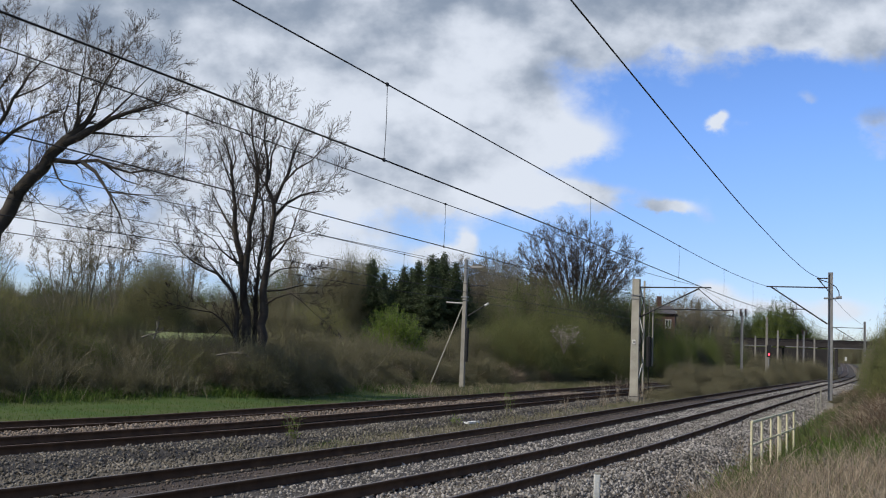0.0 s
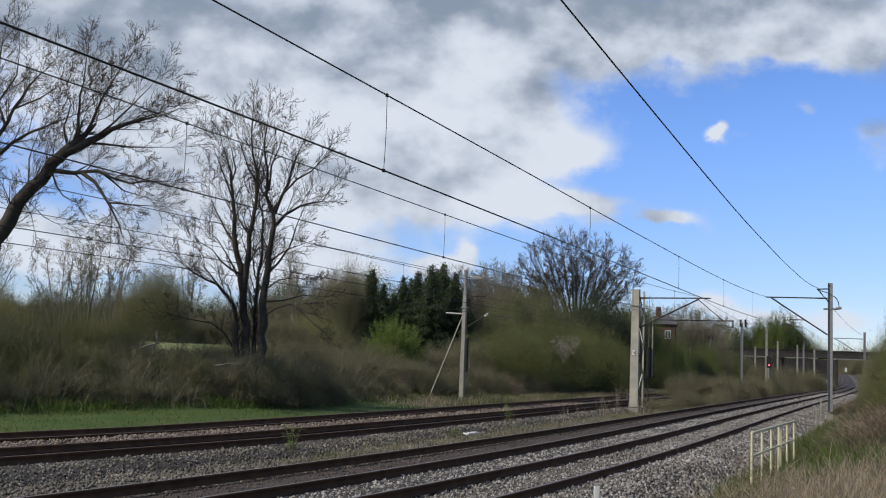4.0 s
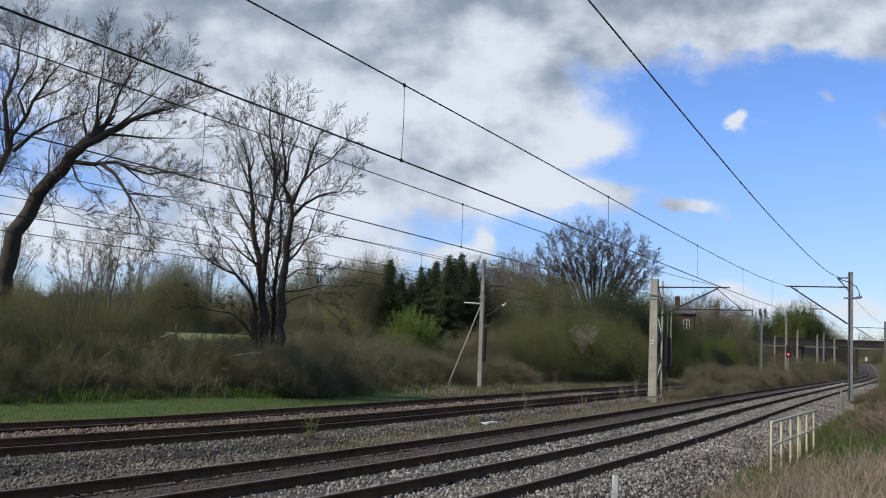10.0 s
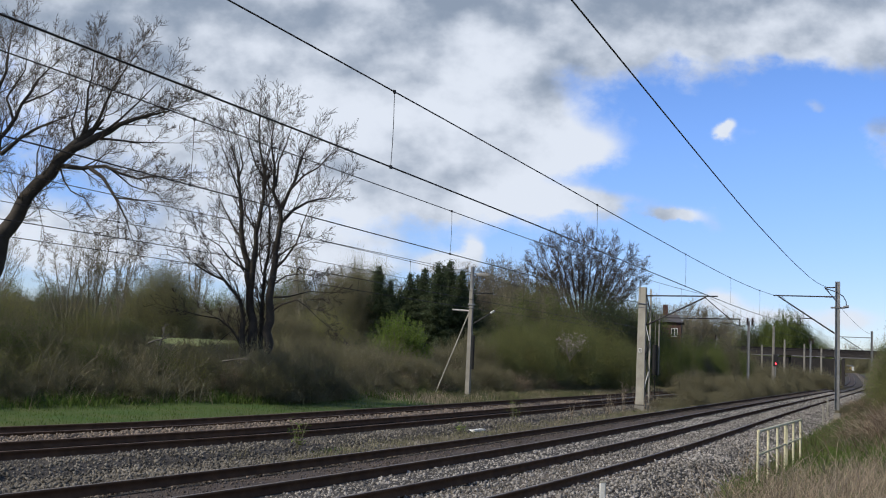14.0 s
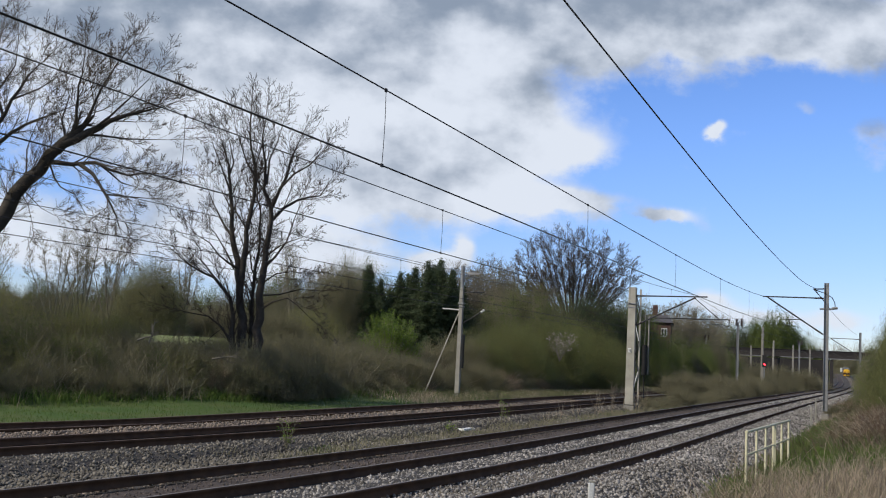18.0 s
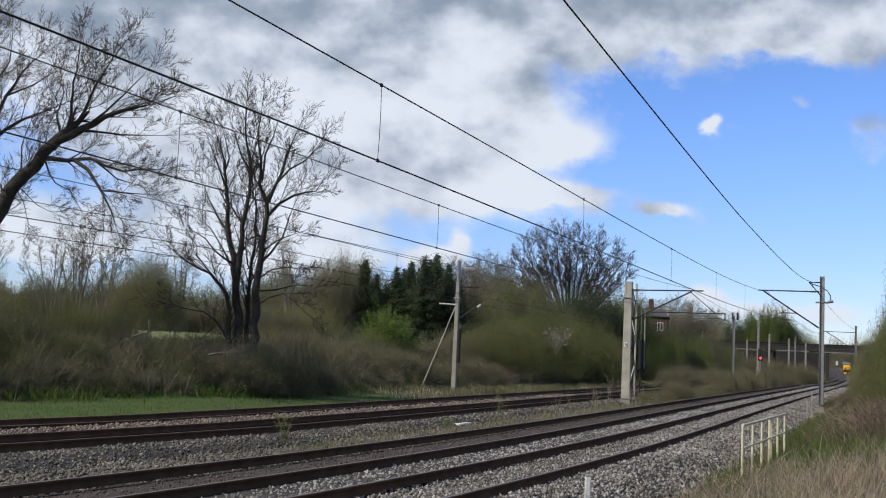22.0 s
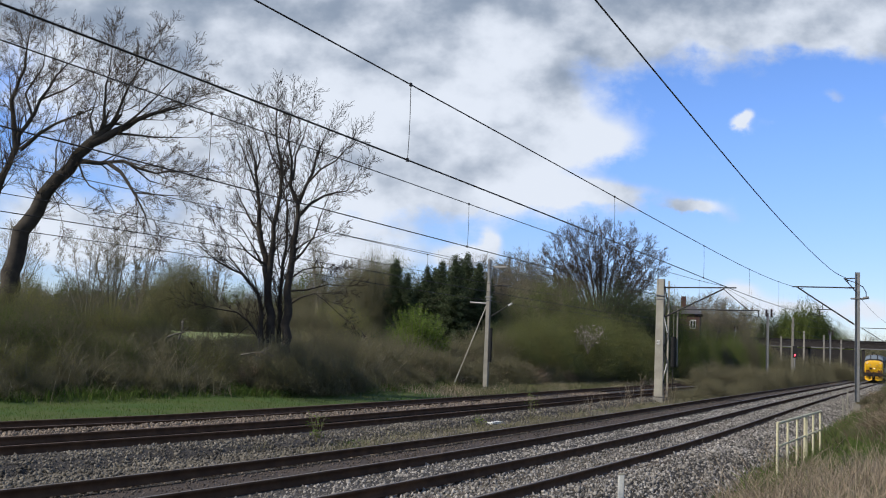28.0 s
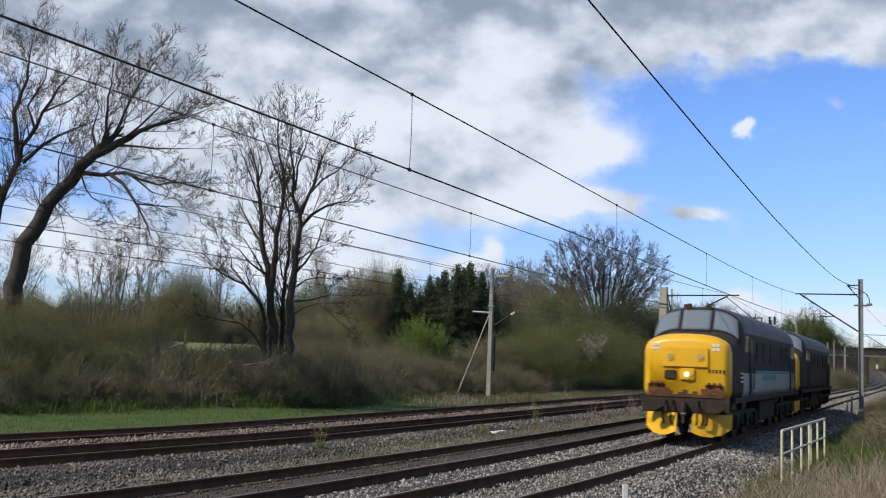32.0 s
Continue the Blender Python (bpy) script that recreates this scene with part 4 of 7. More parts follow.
LEAN_C = [
    (0.08, 0.018, [(2.2, 0.0, 7.7), (2.5, -0.2, 8.5), (2.5, -0.4, 9.4), (2.7, -0.6, 10.3), (2.8, -0.8, 10.9)]),
    (0.08, 0.018, [(2.5, 0.0, 7.8), (2.9, 0.2, 8.9), (3.2, 0.5, 10.2), (3.6, 0.7, 11.1), (3.9, 0.9, 11.7)]),
    (0.06, 0.015, [(3.0, 0.0, 8.1), (3.9, -0.2, 8.8), (4.6, -0.3, 9.5), (5.3, -0.5, 10.2)]),
    (0.05, 0.015, [(4.0, 0.2, 8.7), (4.8, 0.5, 9.2), (5.6, 0.8, 9.6)]),
    (0.05, 0.015, [(2.1, 0.0, 7.6), (1.7, 0.3, 8.6), (1.8, 0.7, 9.7), (1.4, 1.0, 10.4)]),
    (0.04, 0.012, [(0.6, 0.0, 5.9), (0.6, -0.2, 7.2), (0.8, -0.4, 7.7), (1.1, -0.6, 8.3)]),
    (0.024, 0.010, [(0.4, 0.0, 5.5), (0.9, -0.3, 4.9), (1.2, -0.6, 4.3)]),
    (0.024, 0.010, [(0.5, 0.0, 5.6), (1.2, 0.3, 4.9), (1.6, 0.6, 4.7)])]
LEAN_D = [
    (0.30, 0.03, [(-2.3, 0.6, 0.2), (-2.2, 0.7, 5.3), (-1.6, 0.8, 7.0), (-1.4, 0.9, 7.9), (-0.9, 0.9, 8.9), (-0.4, 1.0, 10.0), (0.2, 1.1, 11.0)]),
    (0.14, 0.02, [(-1.5, 0.8, 7.3), (-1.8, 0.7, 9.3), (-1.3, 0.5, 10.7), (-1.1, 0.3, 12.1)]),
    (0.10, 0.018, [(-1.3, 0.8, 7.3), (-0.5, 0.7, 8.0), (0.2, 0.5, 8.4), (1.3, 0.3, 8.8), (2.0, 0.2, 9.1)]),
    (0.15, 0.02, [(-2.1, 0.7, 5.8), (-3.2, 1.0, 8.4), (-3.4, 1.2, 10.9), (-3.2, 1.5, 12.6)]),
    (0.15, 0.02, [(-2.2, 0.7, 4.8), (-4.2, 0.5, 7.3), (-5.3, 0.4, 9.8), (-5.2, 0.2, 12.0)]),
    (0.06, 0.015, [(-1.0, 1.0, 8.8), (-1.5, 1.3, 9.8), (-0.9, 1.5, 11.1), (-1.0, 1.8, 12.0)]),
    (0.05, 0.015, [(-0.7, 1.0, 9.5), (0.5, 0.6, 9.9), (1.3, 0.2, 10.3)])]
T1_Y = 42
tree_object("leaning_tree", limbed(LEAN_A + LEAN_B + LEAN_C + LEAN_D, 11, every=2, kids=(6, 8), length=1.65, up=0.05, angle=0.62, wob=0.075, tipr=0.0064), M_BUDTWIG, (-0.4168 * T1_Y, T1_Y, 2.4), boughs=BOUGHS, label="big bare leaning tree with spreading budding twigs")


def fan_tree(seed, stems, r, every, kids, ln, up=0.08, angle=0.6, base=0.8, bend=1.0, wob=0.2, foot=-0.8):
    """Many stems that fan out from one foot; stems: (lean, top)."""
    rng = random.Random(seed)
    segs = Wood()
    for lean, top in stems:
        x = lean / 4 * base
        dy = rng.uniform(-1, 1) * abs(top) * 0.16
        r0 = r * (0.75 + 0.4 * rng.random()) * (0.5 + 0.5 * min(1.0, top / 10))
        if foot < -1:
            segs.append((x * 0.5, 0, foot, x * 0.9, 0, -0.75, r0 * 1.1, r0))
        limb_path(segs, rng, [(x * 0.9, 0, -0.8), (x + lean * 0.16, dy * 0.1, top * 0.25), (x * 0.5 + lean * 0.5 * bend, dy * 0.5, top * 0.55), (lean, dy, top)],
                  r0, 0.022, 2, every, kids, ln * min(1.25, 0.35 + top / 11), start=0.34, up=up, angle=angle, wob=wob, tipr=0.0085)
    return segs


# three stems from one foot that part into steep limbs, with arching side limbs lower down
STEMS = [
    (0.13, 0.02, [(0.0, 0.4, -1.0), (-0.1, 0.4, 1.6), (-0.15, 0.4, 3.4), (0.0, 0.5, 5.2), (-0.1, 0.6, 7.2), (-0.5, 0.8, 9.0)]),
    (0.27, 0.02, [(-0.3, 0.0, -1.0), (-0.5, 0.1, 2.0), (-0.7, 0.1, 3.6), (-0.9, 0.2, 4.6), (-1.2, 0.3, 5.7), (-1.4, 0.3, 7.0), (-1.5, 0.4, 8.3), (-1.7, 0.5, 9.2), (-2.1, 0.5, 10.3)]),
    (0.16, 0.02, [(-0.66, 0.08, 3.3), (-0.6, 0.0, 4.2), (-0.5, -0.1, 5.1), (-0.5, -0.1, 6.0), (-0.4, -0.2, 6.7), (-0.3, -0.2, 7.6), (-0.2, -0.3, 8.5), (-0.3, -0.4, 9.2), (-0.6, -0.4, 10.4), (-0.6, -0.5, 11.3)]),
    (0.27, 0.02, [(0.3, 0.2, -1.0), (0.3, 0.1, 2.0), (0.3, 0.0, 3.6), (0.4, 0.0, 4.8), (0.5, -0.1, 5.8), (0.6, -0.2, 6.6), (0.6, -0.3, 7.2), (0.3, -0.4, 8.0), (0.2, -0.4, 9.1), (0.0, -0.5, 10.4), (0.1, -0.6, 11.2)])]
LIMBS_A = [
    (0.09, 0.018, [(0.6, -0.1, 7.2), (0.8, 0.1, 8.0), (1.1, 0.3, 8.7), (1.2, 0.6, 9.6), (1.5, 0.8, 10.5)]),
    (0.08, 0.018, [(0.6, -0.1, 7.2), (1.0, -0.4, 8.1), (1.6, -0.7, 8.7), (2.3, -0.9, 9.1), (2.8, -1.2, 9.6)]),
    (0.09, 0.018, [(0.5, 0.0, 6.5), (1.1, 0.1, 7.2), (1.7, 0.2, 7.6), (2.7, 0.3, 7.9), (3.0, 0.4, 8.4)]),
    (0.06, 0.018, [(0.3, 0.1, 4.3), (0.9, -0.1, 4.9), (1.4, -0.4, 5.6), (1.7, -0.7, 6.5), (1.9, -0.9, 7.0)]),
    (0.06, 0.015, [(-0.8, 0.0, 4.3), (-1.2, -0.3, 4.5), (-1.6, -0.6, 4.8), (-2.0, -0.9, 5.3), (-2.5, -1.2, 5.6)]),
    (0.06, 0.015, [(-1.2, 0.2, 5.7), (-1.8, 0.5, 6.5), (-2.3, 0.7, 7.3), (-2.7, 0.9, 8.1)]),
    (0.06, 0.015, [(-1.4, 0.3, 7.7), (-1.7, 0.0, 8.5), (-2.0, -0.2, 9.3), (-2.3, -0.5, 10.0)])]
LIMBS_B = [
    (0.05, 0.015, [(-1.6, 0.3, 8.5), (-1.5, 0.7, 9.3), (-1.8, 1.0, 10.3), (-2.0, 1.4, 10.7)]),
    (0.18, 0.022, [(-0.8, 0.1, -1.0), (-0.9, 0.0, 2.0), (-1.0, -0.2, 2.9), (-1.4, -0.3, 3.3), (-1.8, -0.4, 3.8), (-2.3, -0.5, 4.0), (-2.9, -0.7, 4.3), (-3.3, -0.8, 4.6)]),
    (0.045, 0.015, [(-1.6, -0.2, 3.6), (-2.2, 0.1, 4.2), (-2.6, 0.3, 4.6), (-2.7, 0.6, 5.1), (-3.2, 0.8, 5.7)]),
    (0.06, 0.015, [(-0.8, 0.0, 0.8), (-1.4, -0.2, 1.6), (-1.9, -0.5, 2.0), (-2.5, -0.8, 2.1), (-3.1, -1.0, 2.2)]),
    (0.035, 0.012, [(-0.8, 0.0, 0.7), (-1.3, -0.2, 1.5), (-1.6, -0.5, 1.2), (-1.9, -0.7, 0.8)]),
    (0.05, 0.015, [(0.3, 0.1, 3.4), (-0.2, 0.2, 4.3), (-0.4, 0.4, 5.2), (-0.4, 0.5, 6.3)])]
LIMBS_C = [
    (0.05, 0.012, [(0.3, 0.0, 2.4), (0.9, -0.2, 2.8), (1.6, -0.5, 3.0), (2.1, -0.8, 2.7), (2.7, -1.0, 2.2)]),
    (0.04, 0.012, [(0.4, 0.0, 3.1), (1.1, 0.3, 3.2), (2.0, 0.7, 3.5), (2.6, 1.0, 3.5)]),
    (0.04, 0.012, [(0.4, 0.0, 3.7), (1.0, -0.4, 4.1), (1.8, -0.8, 4.2), (2.3, -1.2, 4.1)]),
    (0.05, 0.015, [(-0.2, -0.3, 8.5), (-0.6, -0.7, 9.1), (-0.8, -1.0, 9.7), (-1.0, -1.4, 10.3)]),
    (0.05, 0.015, [(-0.3, -0.3, 8.9), (-0.2, 0.1, 9.8), (-0.1, 0.4, 10.6)]),
    (0.04, 0.012, [(-0.5, -0.2, 6.1), (-1.1, 0.1, 6.9), (-1.3, 0.5, 7.7), (-1.2, 0.8, 8.4)]),
    (0.06, 0.015, [(0.3, -0.4, 8.2), (0.3, 0.0, 9.4), (0.5, 0.5, 10.3), (0.6, 0.9, 11.0)]),
    (0.05, 0.012, [(-1.0, 0.0, 4.3), (-1.5, 0.4, 5.1), (-2.1, 0.7, 5.9), (-2.6, 1.1, 6.3)]),
    (0.045, 0.012, [(0.4, 0.2, 4.9), (1.1, -0.3, 5.4), (1.9, -0.8, 5.7), (2.4, -1.3, 5.8)])]
tree_object("twin_stemmed_tree", limbed(STEMS + LIMBS_A + LIMBS_B + LIMBS_C, 8, every=2, kids=(5, 6), length=1.5, up=0.06, angle=0.5, wob=0.045, tipr=0.007), M_TWIG, (-0.1757 * 48, 48, 1.4), boughs=BOUGHS, label="tall bare tree with several dark upright stems")


def round_tree(seed, h, spread, kids=(6, 6), boughs=8):
    rng = random.Random(seed)
    segs = Wood()
    segs.append((0, 0, -1.0, 0, 0, h * 0.14, h * 0.03, h * 0.026))
    for i in range(boughs):
        a = i * 2.4 + rng.uniform(-0.3, 0.3)
        k = rng.uniform(0.15, 1.0)
        tip = (math.cos(a) * spread * k, math.sin(a) * spread * k, h * (0.72 - 0.28 * k * k))
        mid = (tip[0] * 0.4, tip[1] * 0.4, h * 0.38)
        limb_path(segs, rng, [(0, 0, h * 0.1), mid, tip], h * 0.014, 0.035, 2, 1, kids, h * 0.24, start=0.25, up=0.09, angle=0.55, wob=0.17, tipr=0.009)
    return segs


FAN = [(5.3 * math.sin(a), 3.4 + 4.7 * math.cos(a) ** 0.7) for a in (-1.42 + 2.84 * k / 18 for k in range(19))]
FAN += [(4.0 * math.sin(a), 2.6 + 3.6 * math.cos(a)) for a in (-1.3 + 2.6 * k / 8 for k in range(9))]
tree_object("round_bare_tree", fan_tree(3, FAN, 0.15, 1, (7, 7), 1.6, base=0.75, angle=0.38, wob=0.05, foot=-5.9),
            M_TWIG_BROWN, (0.1300 * 118, 118, 5.6), boughs=BOUGHS, label="rounded bare tree with a fan of brown branches", split=0.05, scale=1.17, bark=M_TWIG_BROWN)

# leafy and twiggy shrubs: unit meshes shared by many plants


def dome_points(n, seed, lump=0.35, low=0.0):
    r = np.random.default_rng(seed)
    d = r.normal(0, 1, (n, 3))
    d[:, 2] = np.abs(d[:, 2])
    d /= np.linalg.norm(d, axis=1, keepdims=True)
    ph = r.uniform(0, 6.28, 6)
    az = np.arctan2(d[:, 1], d[:, 0])
    lumps = 1 + lump * (0.5 * np.sin(3 * az + ph[0]) * np.cos(4 * d[:, 2] + ph[1]) + 0.5 * np.sin(7 * az + ph[2]) * np.sin(9 * d[:, 2] + ph[3]) + 0.3 * np.sin(13 * az + ph[4]))
    rad = r.uniform(0.25, 1.0, n) ** 0.45 * lumps
    p = d * rad[:, None]
    return p


def shrub_mesh(seed, n_leaf, leaf, n_twig, twig_r, lump=0.35, tuft=0.04):
    r = np.random.default_rng(seed)
    leaf_mesh = None
    if n_leaf:
        pts = dome_points(max(60, n_leaf // 9), seed, lump)
        v, f = leaves_at(pts, n_leaf, tuft, leaf, r)
        v[:, 2] = np.maximum(v[:, 2], -0.05)
        leaf_mesh = fast_mesh("foliage", v, f)
    tip = dome_points(n_twig, seed + 1, lump)
    root = tip * np.array([0.35, 0.35, 0.0]) + r.normal(0, 0.08, tip.shape) * np.array([1, 1, 0])
    mid = (root + tip) / 2 + r.normal(0, 0.05, tip.shape) + np.array([0, 0, 0.08])
    out = tip + (tip - mid) * 0.3 + r.normal(0, 0.05, tip.shape) + np.array([0, 0, 0.06])
    side = tip + r.normal(0, 0.13, tip.shape)
    side2 = mid + r.normal(0, 0.2, tip.shape)
    o = np.ones((n_twig, 1))
    segs = np.concatenate([np.concatenate([root, mid, o * twig_r * 1.6, o * twig_r], 1), np.concatenate([mid, tip, o * twig_r, o * twig_r * 0.7], 1),
                           np.concatenate([tip, out, o * twig_r * 0.7, o * twig_r * 0.35], 1), np.concatenate([tip, side, o * twig_r * 0.6, o * twig_r * 0.3], 1),
                           np.concatenate([mid, side2, o * twig_r * 0.7, o * twig_r * 0.3], 1)])
    v, f = tubes(segs, 3)
    v[:, 2] = np.maximum(v[:, 2], -0.05)
    return leaf_mesh, fast_mesh("stems", v, f)


SHRUBS = {}


def shrub_kind(key, leaf_mat, twig_mat, variants, n_leaf, leaf, n_twig, twig_r, lump=0.35, tuft=0.04):
    out = []
    for i in range(variants):
        lm, tm = shrub_mesh(hash_seed(key) + i * 7, n_leaf, leaf, n_twig, twig_r, lump, tuft)
        if lm is not None:
            lm.materials.append(leaf_mat)
        tm.materials.append(twig_mat)
        out.append((lm, tm))
    SHRUBS[key] = out


def hash_seed(key):
    return sum(ord(c) * (i + 3) for i, c in enumerate(key))


shrub_kind("bramble", M_LEAF_BROWN, M_BARK2, 4, 8000, 0.02, 1800, 0.005, 0.5)
shrub_kind("olive", M_LEAF_OLIVE, M_BARK2, 3, 30000, 0.0095, 700, 0.003, 0.3, 0.05)
shrub_kind("mound", M_LEAF_MOUND, M_TWIG_OLIVE, 3, 30000, 0.0105, 600, 0.003, 0.2, 0.06)
shrub_kind("thicket", M_LEAF_MOUND, M_TWIG_OLIVE, 3, 90000, 0.0075, 1600, 0.0016, 0.22, 0.035)
M_LEAF_HAZE = material("budding_scrub", (0.185, 0.168, 0.085), (0.145, 0.132, 0.07), 0.5, 0.9, bump=0, island=0.25, trans=0.4)
shrub_kind("haze", M_LEAF_HAZE, M_BARK2, 3, 22000, 0.0075, 3200, 0.0028, 0.25, 0.07)
shrub_kind("green", M_LEAF_GREEN, M_BARK2, 2, 12000, 0.02, 400, 0.006, 0.3)
shrub_kind("mid", M_LEAF_MID, M_BARK2, 3, 20000, 0.0125, 1200, 0.0035, 0.35, 0.05)
shrub_kind("dark", M_LEAF_DARK, M_BARK, 3, 30000, 0.013, 300, 0.004, 0.2, 0.06)
shrub_kind("brown", M_LEAF_BROWN, M_BARK2, 3, 14000, 0.009, 2600, 0.0033, 0.4, 0.06)
shrub_kind("wood", M_LEAF_MID, M_BARK2, 3, 46000, 0.0098, 250, 0.002, 0.3, 0.05)
shrub_kind("crown", M_LEAF_MID, M_BARK2, 3, 60000, 0.0165, 120, 0.002, 0.3, 0.05)
M_LEAF_TUFT = material("dull_olive_leaves", (0.245, 0.24, 0.105), (0.19, 0.185, 0.085), 0.5, 0.9, bump=0, island=0.35, trans=0.4)
shrub_kind("tuft", M_LEAF_TUFT, M_BARK2, 1, 60000, 0.008, 2600, 0.002, 0.1, 0.05)
shrub_kind("yellow", M_LEAF_YEL, M_BARK3, 2, 16000, 0.014, 900, 0.004, 0.4)
shrub_kind("dead", M_BRACKEN, M_STALK, 3, 4500, 0.022, 1500, 0.0055, 0.5)
LABELS = {"crown": "rounded mid-green tree beyond the road bridge", "wood": "mid-green tree in young leaf at the wood's edge", "tuft": "round olive-yellow tree in bud", "thicket": "broad smooth olive-green willow thicket in bud", "haze": "soft olive-brown scrub with fine upright twigs", "mound": "dense rounded olive-green willow thicket in bud", "bramble": "tangled brown bramble on the bank", "olive": "olive-green budding shrub on rough ground", "green": "bright green leafy bush below the trees", "mid": "mid-green shrub in young leaf",
          "dark": "dark evergreen shrub in the wood", "brown": "leafless brown scrub bush beside the line", "yellow": "yellow-green budding bush beside the railway", "dead": "dead russet bracken clump"}
PLANT = random.Random(21)


def shrub(key, x, y, rx, ry, rz_h, z=None, name="bush", label="", sink=0.1):
    lm, tm = PLANT.choice(SHRUBS[key])
    b = tagged(new(name), label or LABELS[key], "bush")
    zz = ground_at(x, y) if z is None else z
    b.matrix_basis = pose(x, y, zz - sink, 0, 0, PLANT.uniform(0, 360)) @ Matrix.Diagonal((rx, ry, rz_h, 1))
    for nm, me in (("foliage", lm), ("stem", tm)):
        if me is not None:
            o = new(nm, me)
            o.parent = b
    return b


# bank behind the far tracks, in tiers that climb
def bank(s0, s1, step, off, keys, w, h, jit=0.6):
    s = s0
    while s < s1:
        p = spot(s + PLANT.uniform(-jit, jit), off + float(bank_shift(s)) + PLANT.uniform(-jit, jit))
        k = PLANT.uniform(0.75, 1.25)
        shrub(PLANT.choice(keys), p.x, p.y, w * k, w * k * 0.9, h * PLANT.uniform(0.75, 1.3) + 0.25, sink=0.35)
        s += step * PLANT.uniform(0.8, 1.2)


bank(8, 58, 1.5, -20.1, ("bramble", "olive", "dead", "brown", "bramble"), 1.1, 0.7)
bank(58, 76, 1.6, -20.3, ("brown", "bramble", "dead"), 1.2, 0.9)
bank(74, 104, 2.0, -20.6, ("brown", "bramble", "haze"), 1.4, 1.0)
bank(9, 36, 1.5, -21.3, ("bramble", "mid", "olive", "mid", "brown"), 1.4, 1.2)
bank(36, 60, 1.7, -21.2, ("bramble", "brown", "brown", "dead"), 1.5, 1.1)
bank(10, 30, 1.5, -22.9, ("olive", "mound", "mid", "mid"), 1.7, 1.6)
bank(28, 42, 1.8, -23.0, ("brown", "olive"), 1.5, 1.0)
bank(42, 52, 1.5, -22.8, ("brown", "bramble"), 1.5, 1.2)
bank(11, 33, 1.6, -25.0, ("mound", "olive", "mid"), 2.0, 1.9)
bank(12, 32, 1.8, -28.0, ("mound", "olive", "mound"), 2.3, 2.3)
def beside_tracks(u, Y, h):
    """Slide a bush along its bearing until it stands clear of the rails; gives its distance and height."""
    def off(y):
        return float(line_coords(np.array([u * y]), np.array([y]))[1][0])

    if Y < 60 or not -18.2 < off(Y) < -7.3:
        return Y, h
    top = ground_at(u * Y, Y) + h
    for k in [1 + 0.02 * i for i in range(26)]:
        o = off(Y * k)
        if o <= -18.6 or -7.2 < o < -5.6:
            return Y * k, 2.1 + (top - 2.1) * k - ground_at(u * Y * k, Y * k)
    return Y, h


# single bushes: kind, bearing, distance, half width, height
BUSHES_A = [
    ("bramble", -0.1892, 45.2, 1.3, 1.5, "bush"), ("bramble", -0.1649, 46.0, 1.5, 1.8, "bush"), ("bramble", -0.1405, 47.6, 1.5, 1.9, "bush"),
    ("bramble", -0.1162, 50.0, 1.5, 1.6, "bush"), ("brown", -0.1730, 46.6, 1.6, 1.8, "bush"), ("brown", -0.0243, 64, 1.7, 1.6, "bush"),
    ("bramble", -0.0459, 62, 1.6, 1.2, "bush"), ("brown", 0.0000, 74, 2.4, 2.0, "bush"), ("brown", 0.0243, 78, 2.4, 2.6, "bush"),
    ("olive", -0.1270, 72, 2.2, 2.4, "bush"), ("brown", -0.0081, 66, 1.4, 1.5, "bush"), ("brown", 0.0135, 68, 1.4, 1.6, "bush"),
    ("olive", -0.1162, 66, 2.4, 2.6, "bush"), ("olive", -0.345, 43, 1.5, 2.0, "bush"), ("olive", -0.325, 44, 1.4, 1.8, "bush"), ("mound", -0.305, 45, 1.4, 1.6, "bush"),
    ("mid", -0.33, 41, 1.0, 1.2, "bush")]
BUSHES_B = [
    ("brown", -0.1486, 62, 2.2, 2.2, "bush"), ("thicket", 0.0450, 79, 2.9, 3.1, "bush"), ("thicket", 0.0690, 84, 4.2, 4.3, "bush"),
    ("thicket", 0.1050, 90, 4.8, 5.4, "bush"), ("thicket", 0.1390, 97, 4.6, 5.5, "bush"), ("thicket", 0.1660, 104, 3.6, 4.4, "bush"),
    ("brown", 0.0351, 73, 1.8, 1.9, "bush"), ("brown", 0.0514, 76, 1.7, 1.6, "bush"), ("mid", 0.0560, 98, 3.4, 5.2, "bush"),
    ("dead", 0.0649, 78.5, 1.5, 1.2, "bush"), ("brown", 0.0811, 81, 1.6, 1.3, "bush"), ("haze", 0.1027, 84.5, 1.8, 1.4, "bush"),
    ("haze", 0.1270, 90, 1.8, 1.5, "bush"), ("mound", 0.0620, 80, 2.3, 2.4, "bush"), ("mound", 0.0900, 85, 2.6, 2.6, "bush"),
    ("mid", 0.1180, 90, 2.3, 2.2, "bush"), ("mound", 0.1440, 94, 2.6, 2.9, "bush"), ("dark", 0.1960, 128, 2.6, 7.8, "bush"), ("dark", 0.2010, 126, 1.6, 6.0, "bush")]
BUSHES_C = [
    ("brown", 0.1757, 98, 2.0, 2.6, "bush"), ("mid", 0.0760, 105, 3.4, 6.4, "bush"), ("mid", 0.0930, 104, 3.6, 6.8, "bush"),
    ("mid", 0.1130, 106, 3.2, 6.2, "bush"), ("dark", 0.1350, 112, 2.6, 7.0, "bush"), ("dark", 0.1490, 113, 2.8, 8.6, "bush"),
    ("dark", 0.1640, 114, 2.8, 8.0, "bush"), ("dark", 0.1770, 115, 2.6, 7.2, "bush"), ("dark", 0.1890, 116, 2.2, 6.0, "bush"),
    ("haze", 0.2108, 86, 2.6, 2.4, "bush"), ("haze", 0.2378, 90, 2.8, 2.6, "bush"), ("haze", 0.2649, 96, 2.6, 2.4, "bush"),
    ("haze", 0.2892, 108, 2.6, 2.2, "bush")]
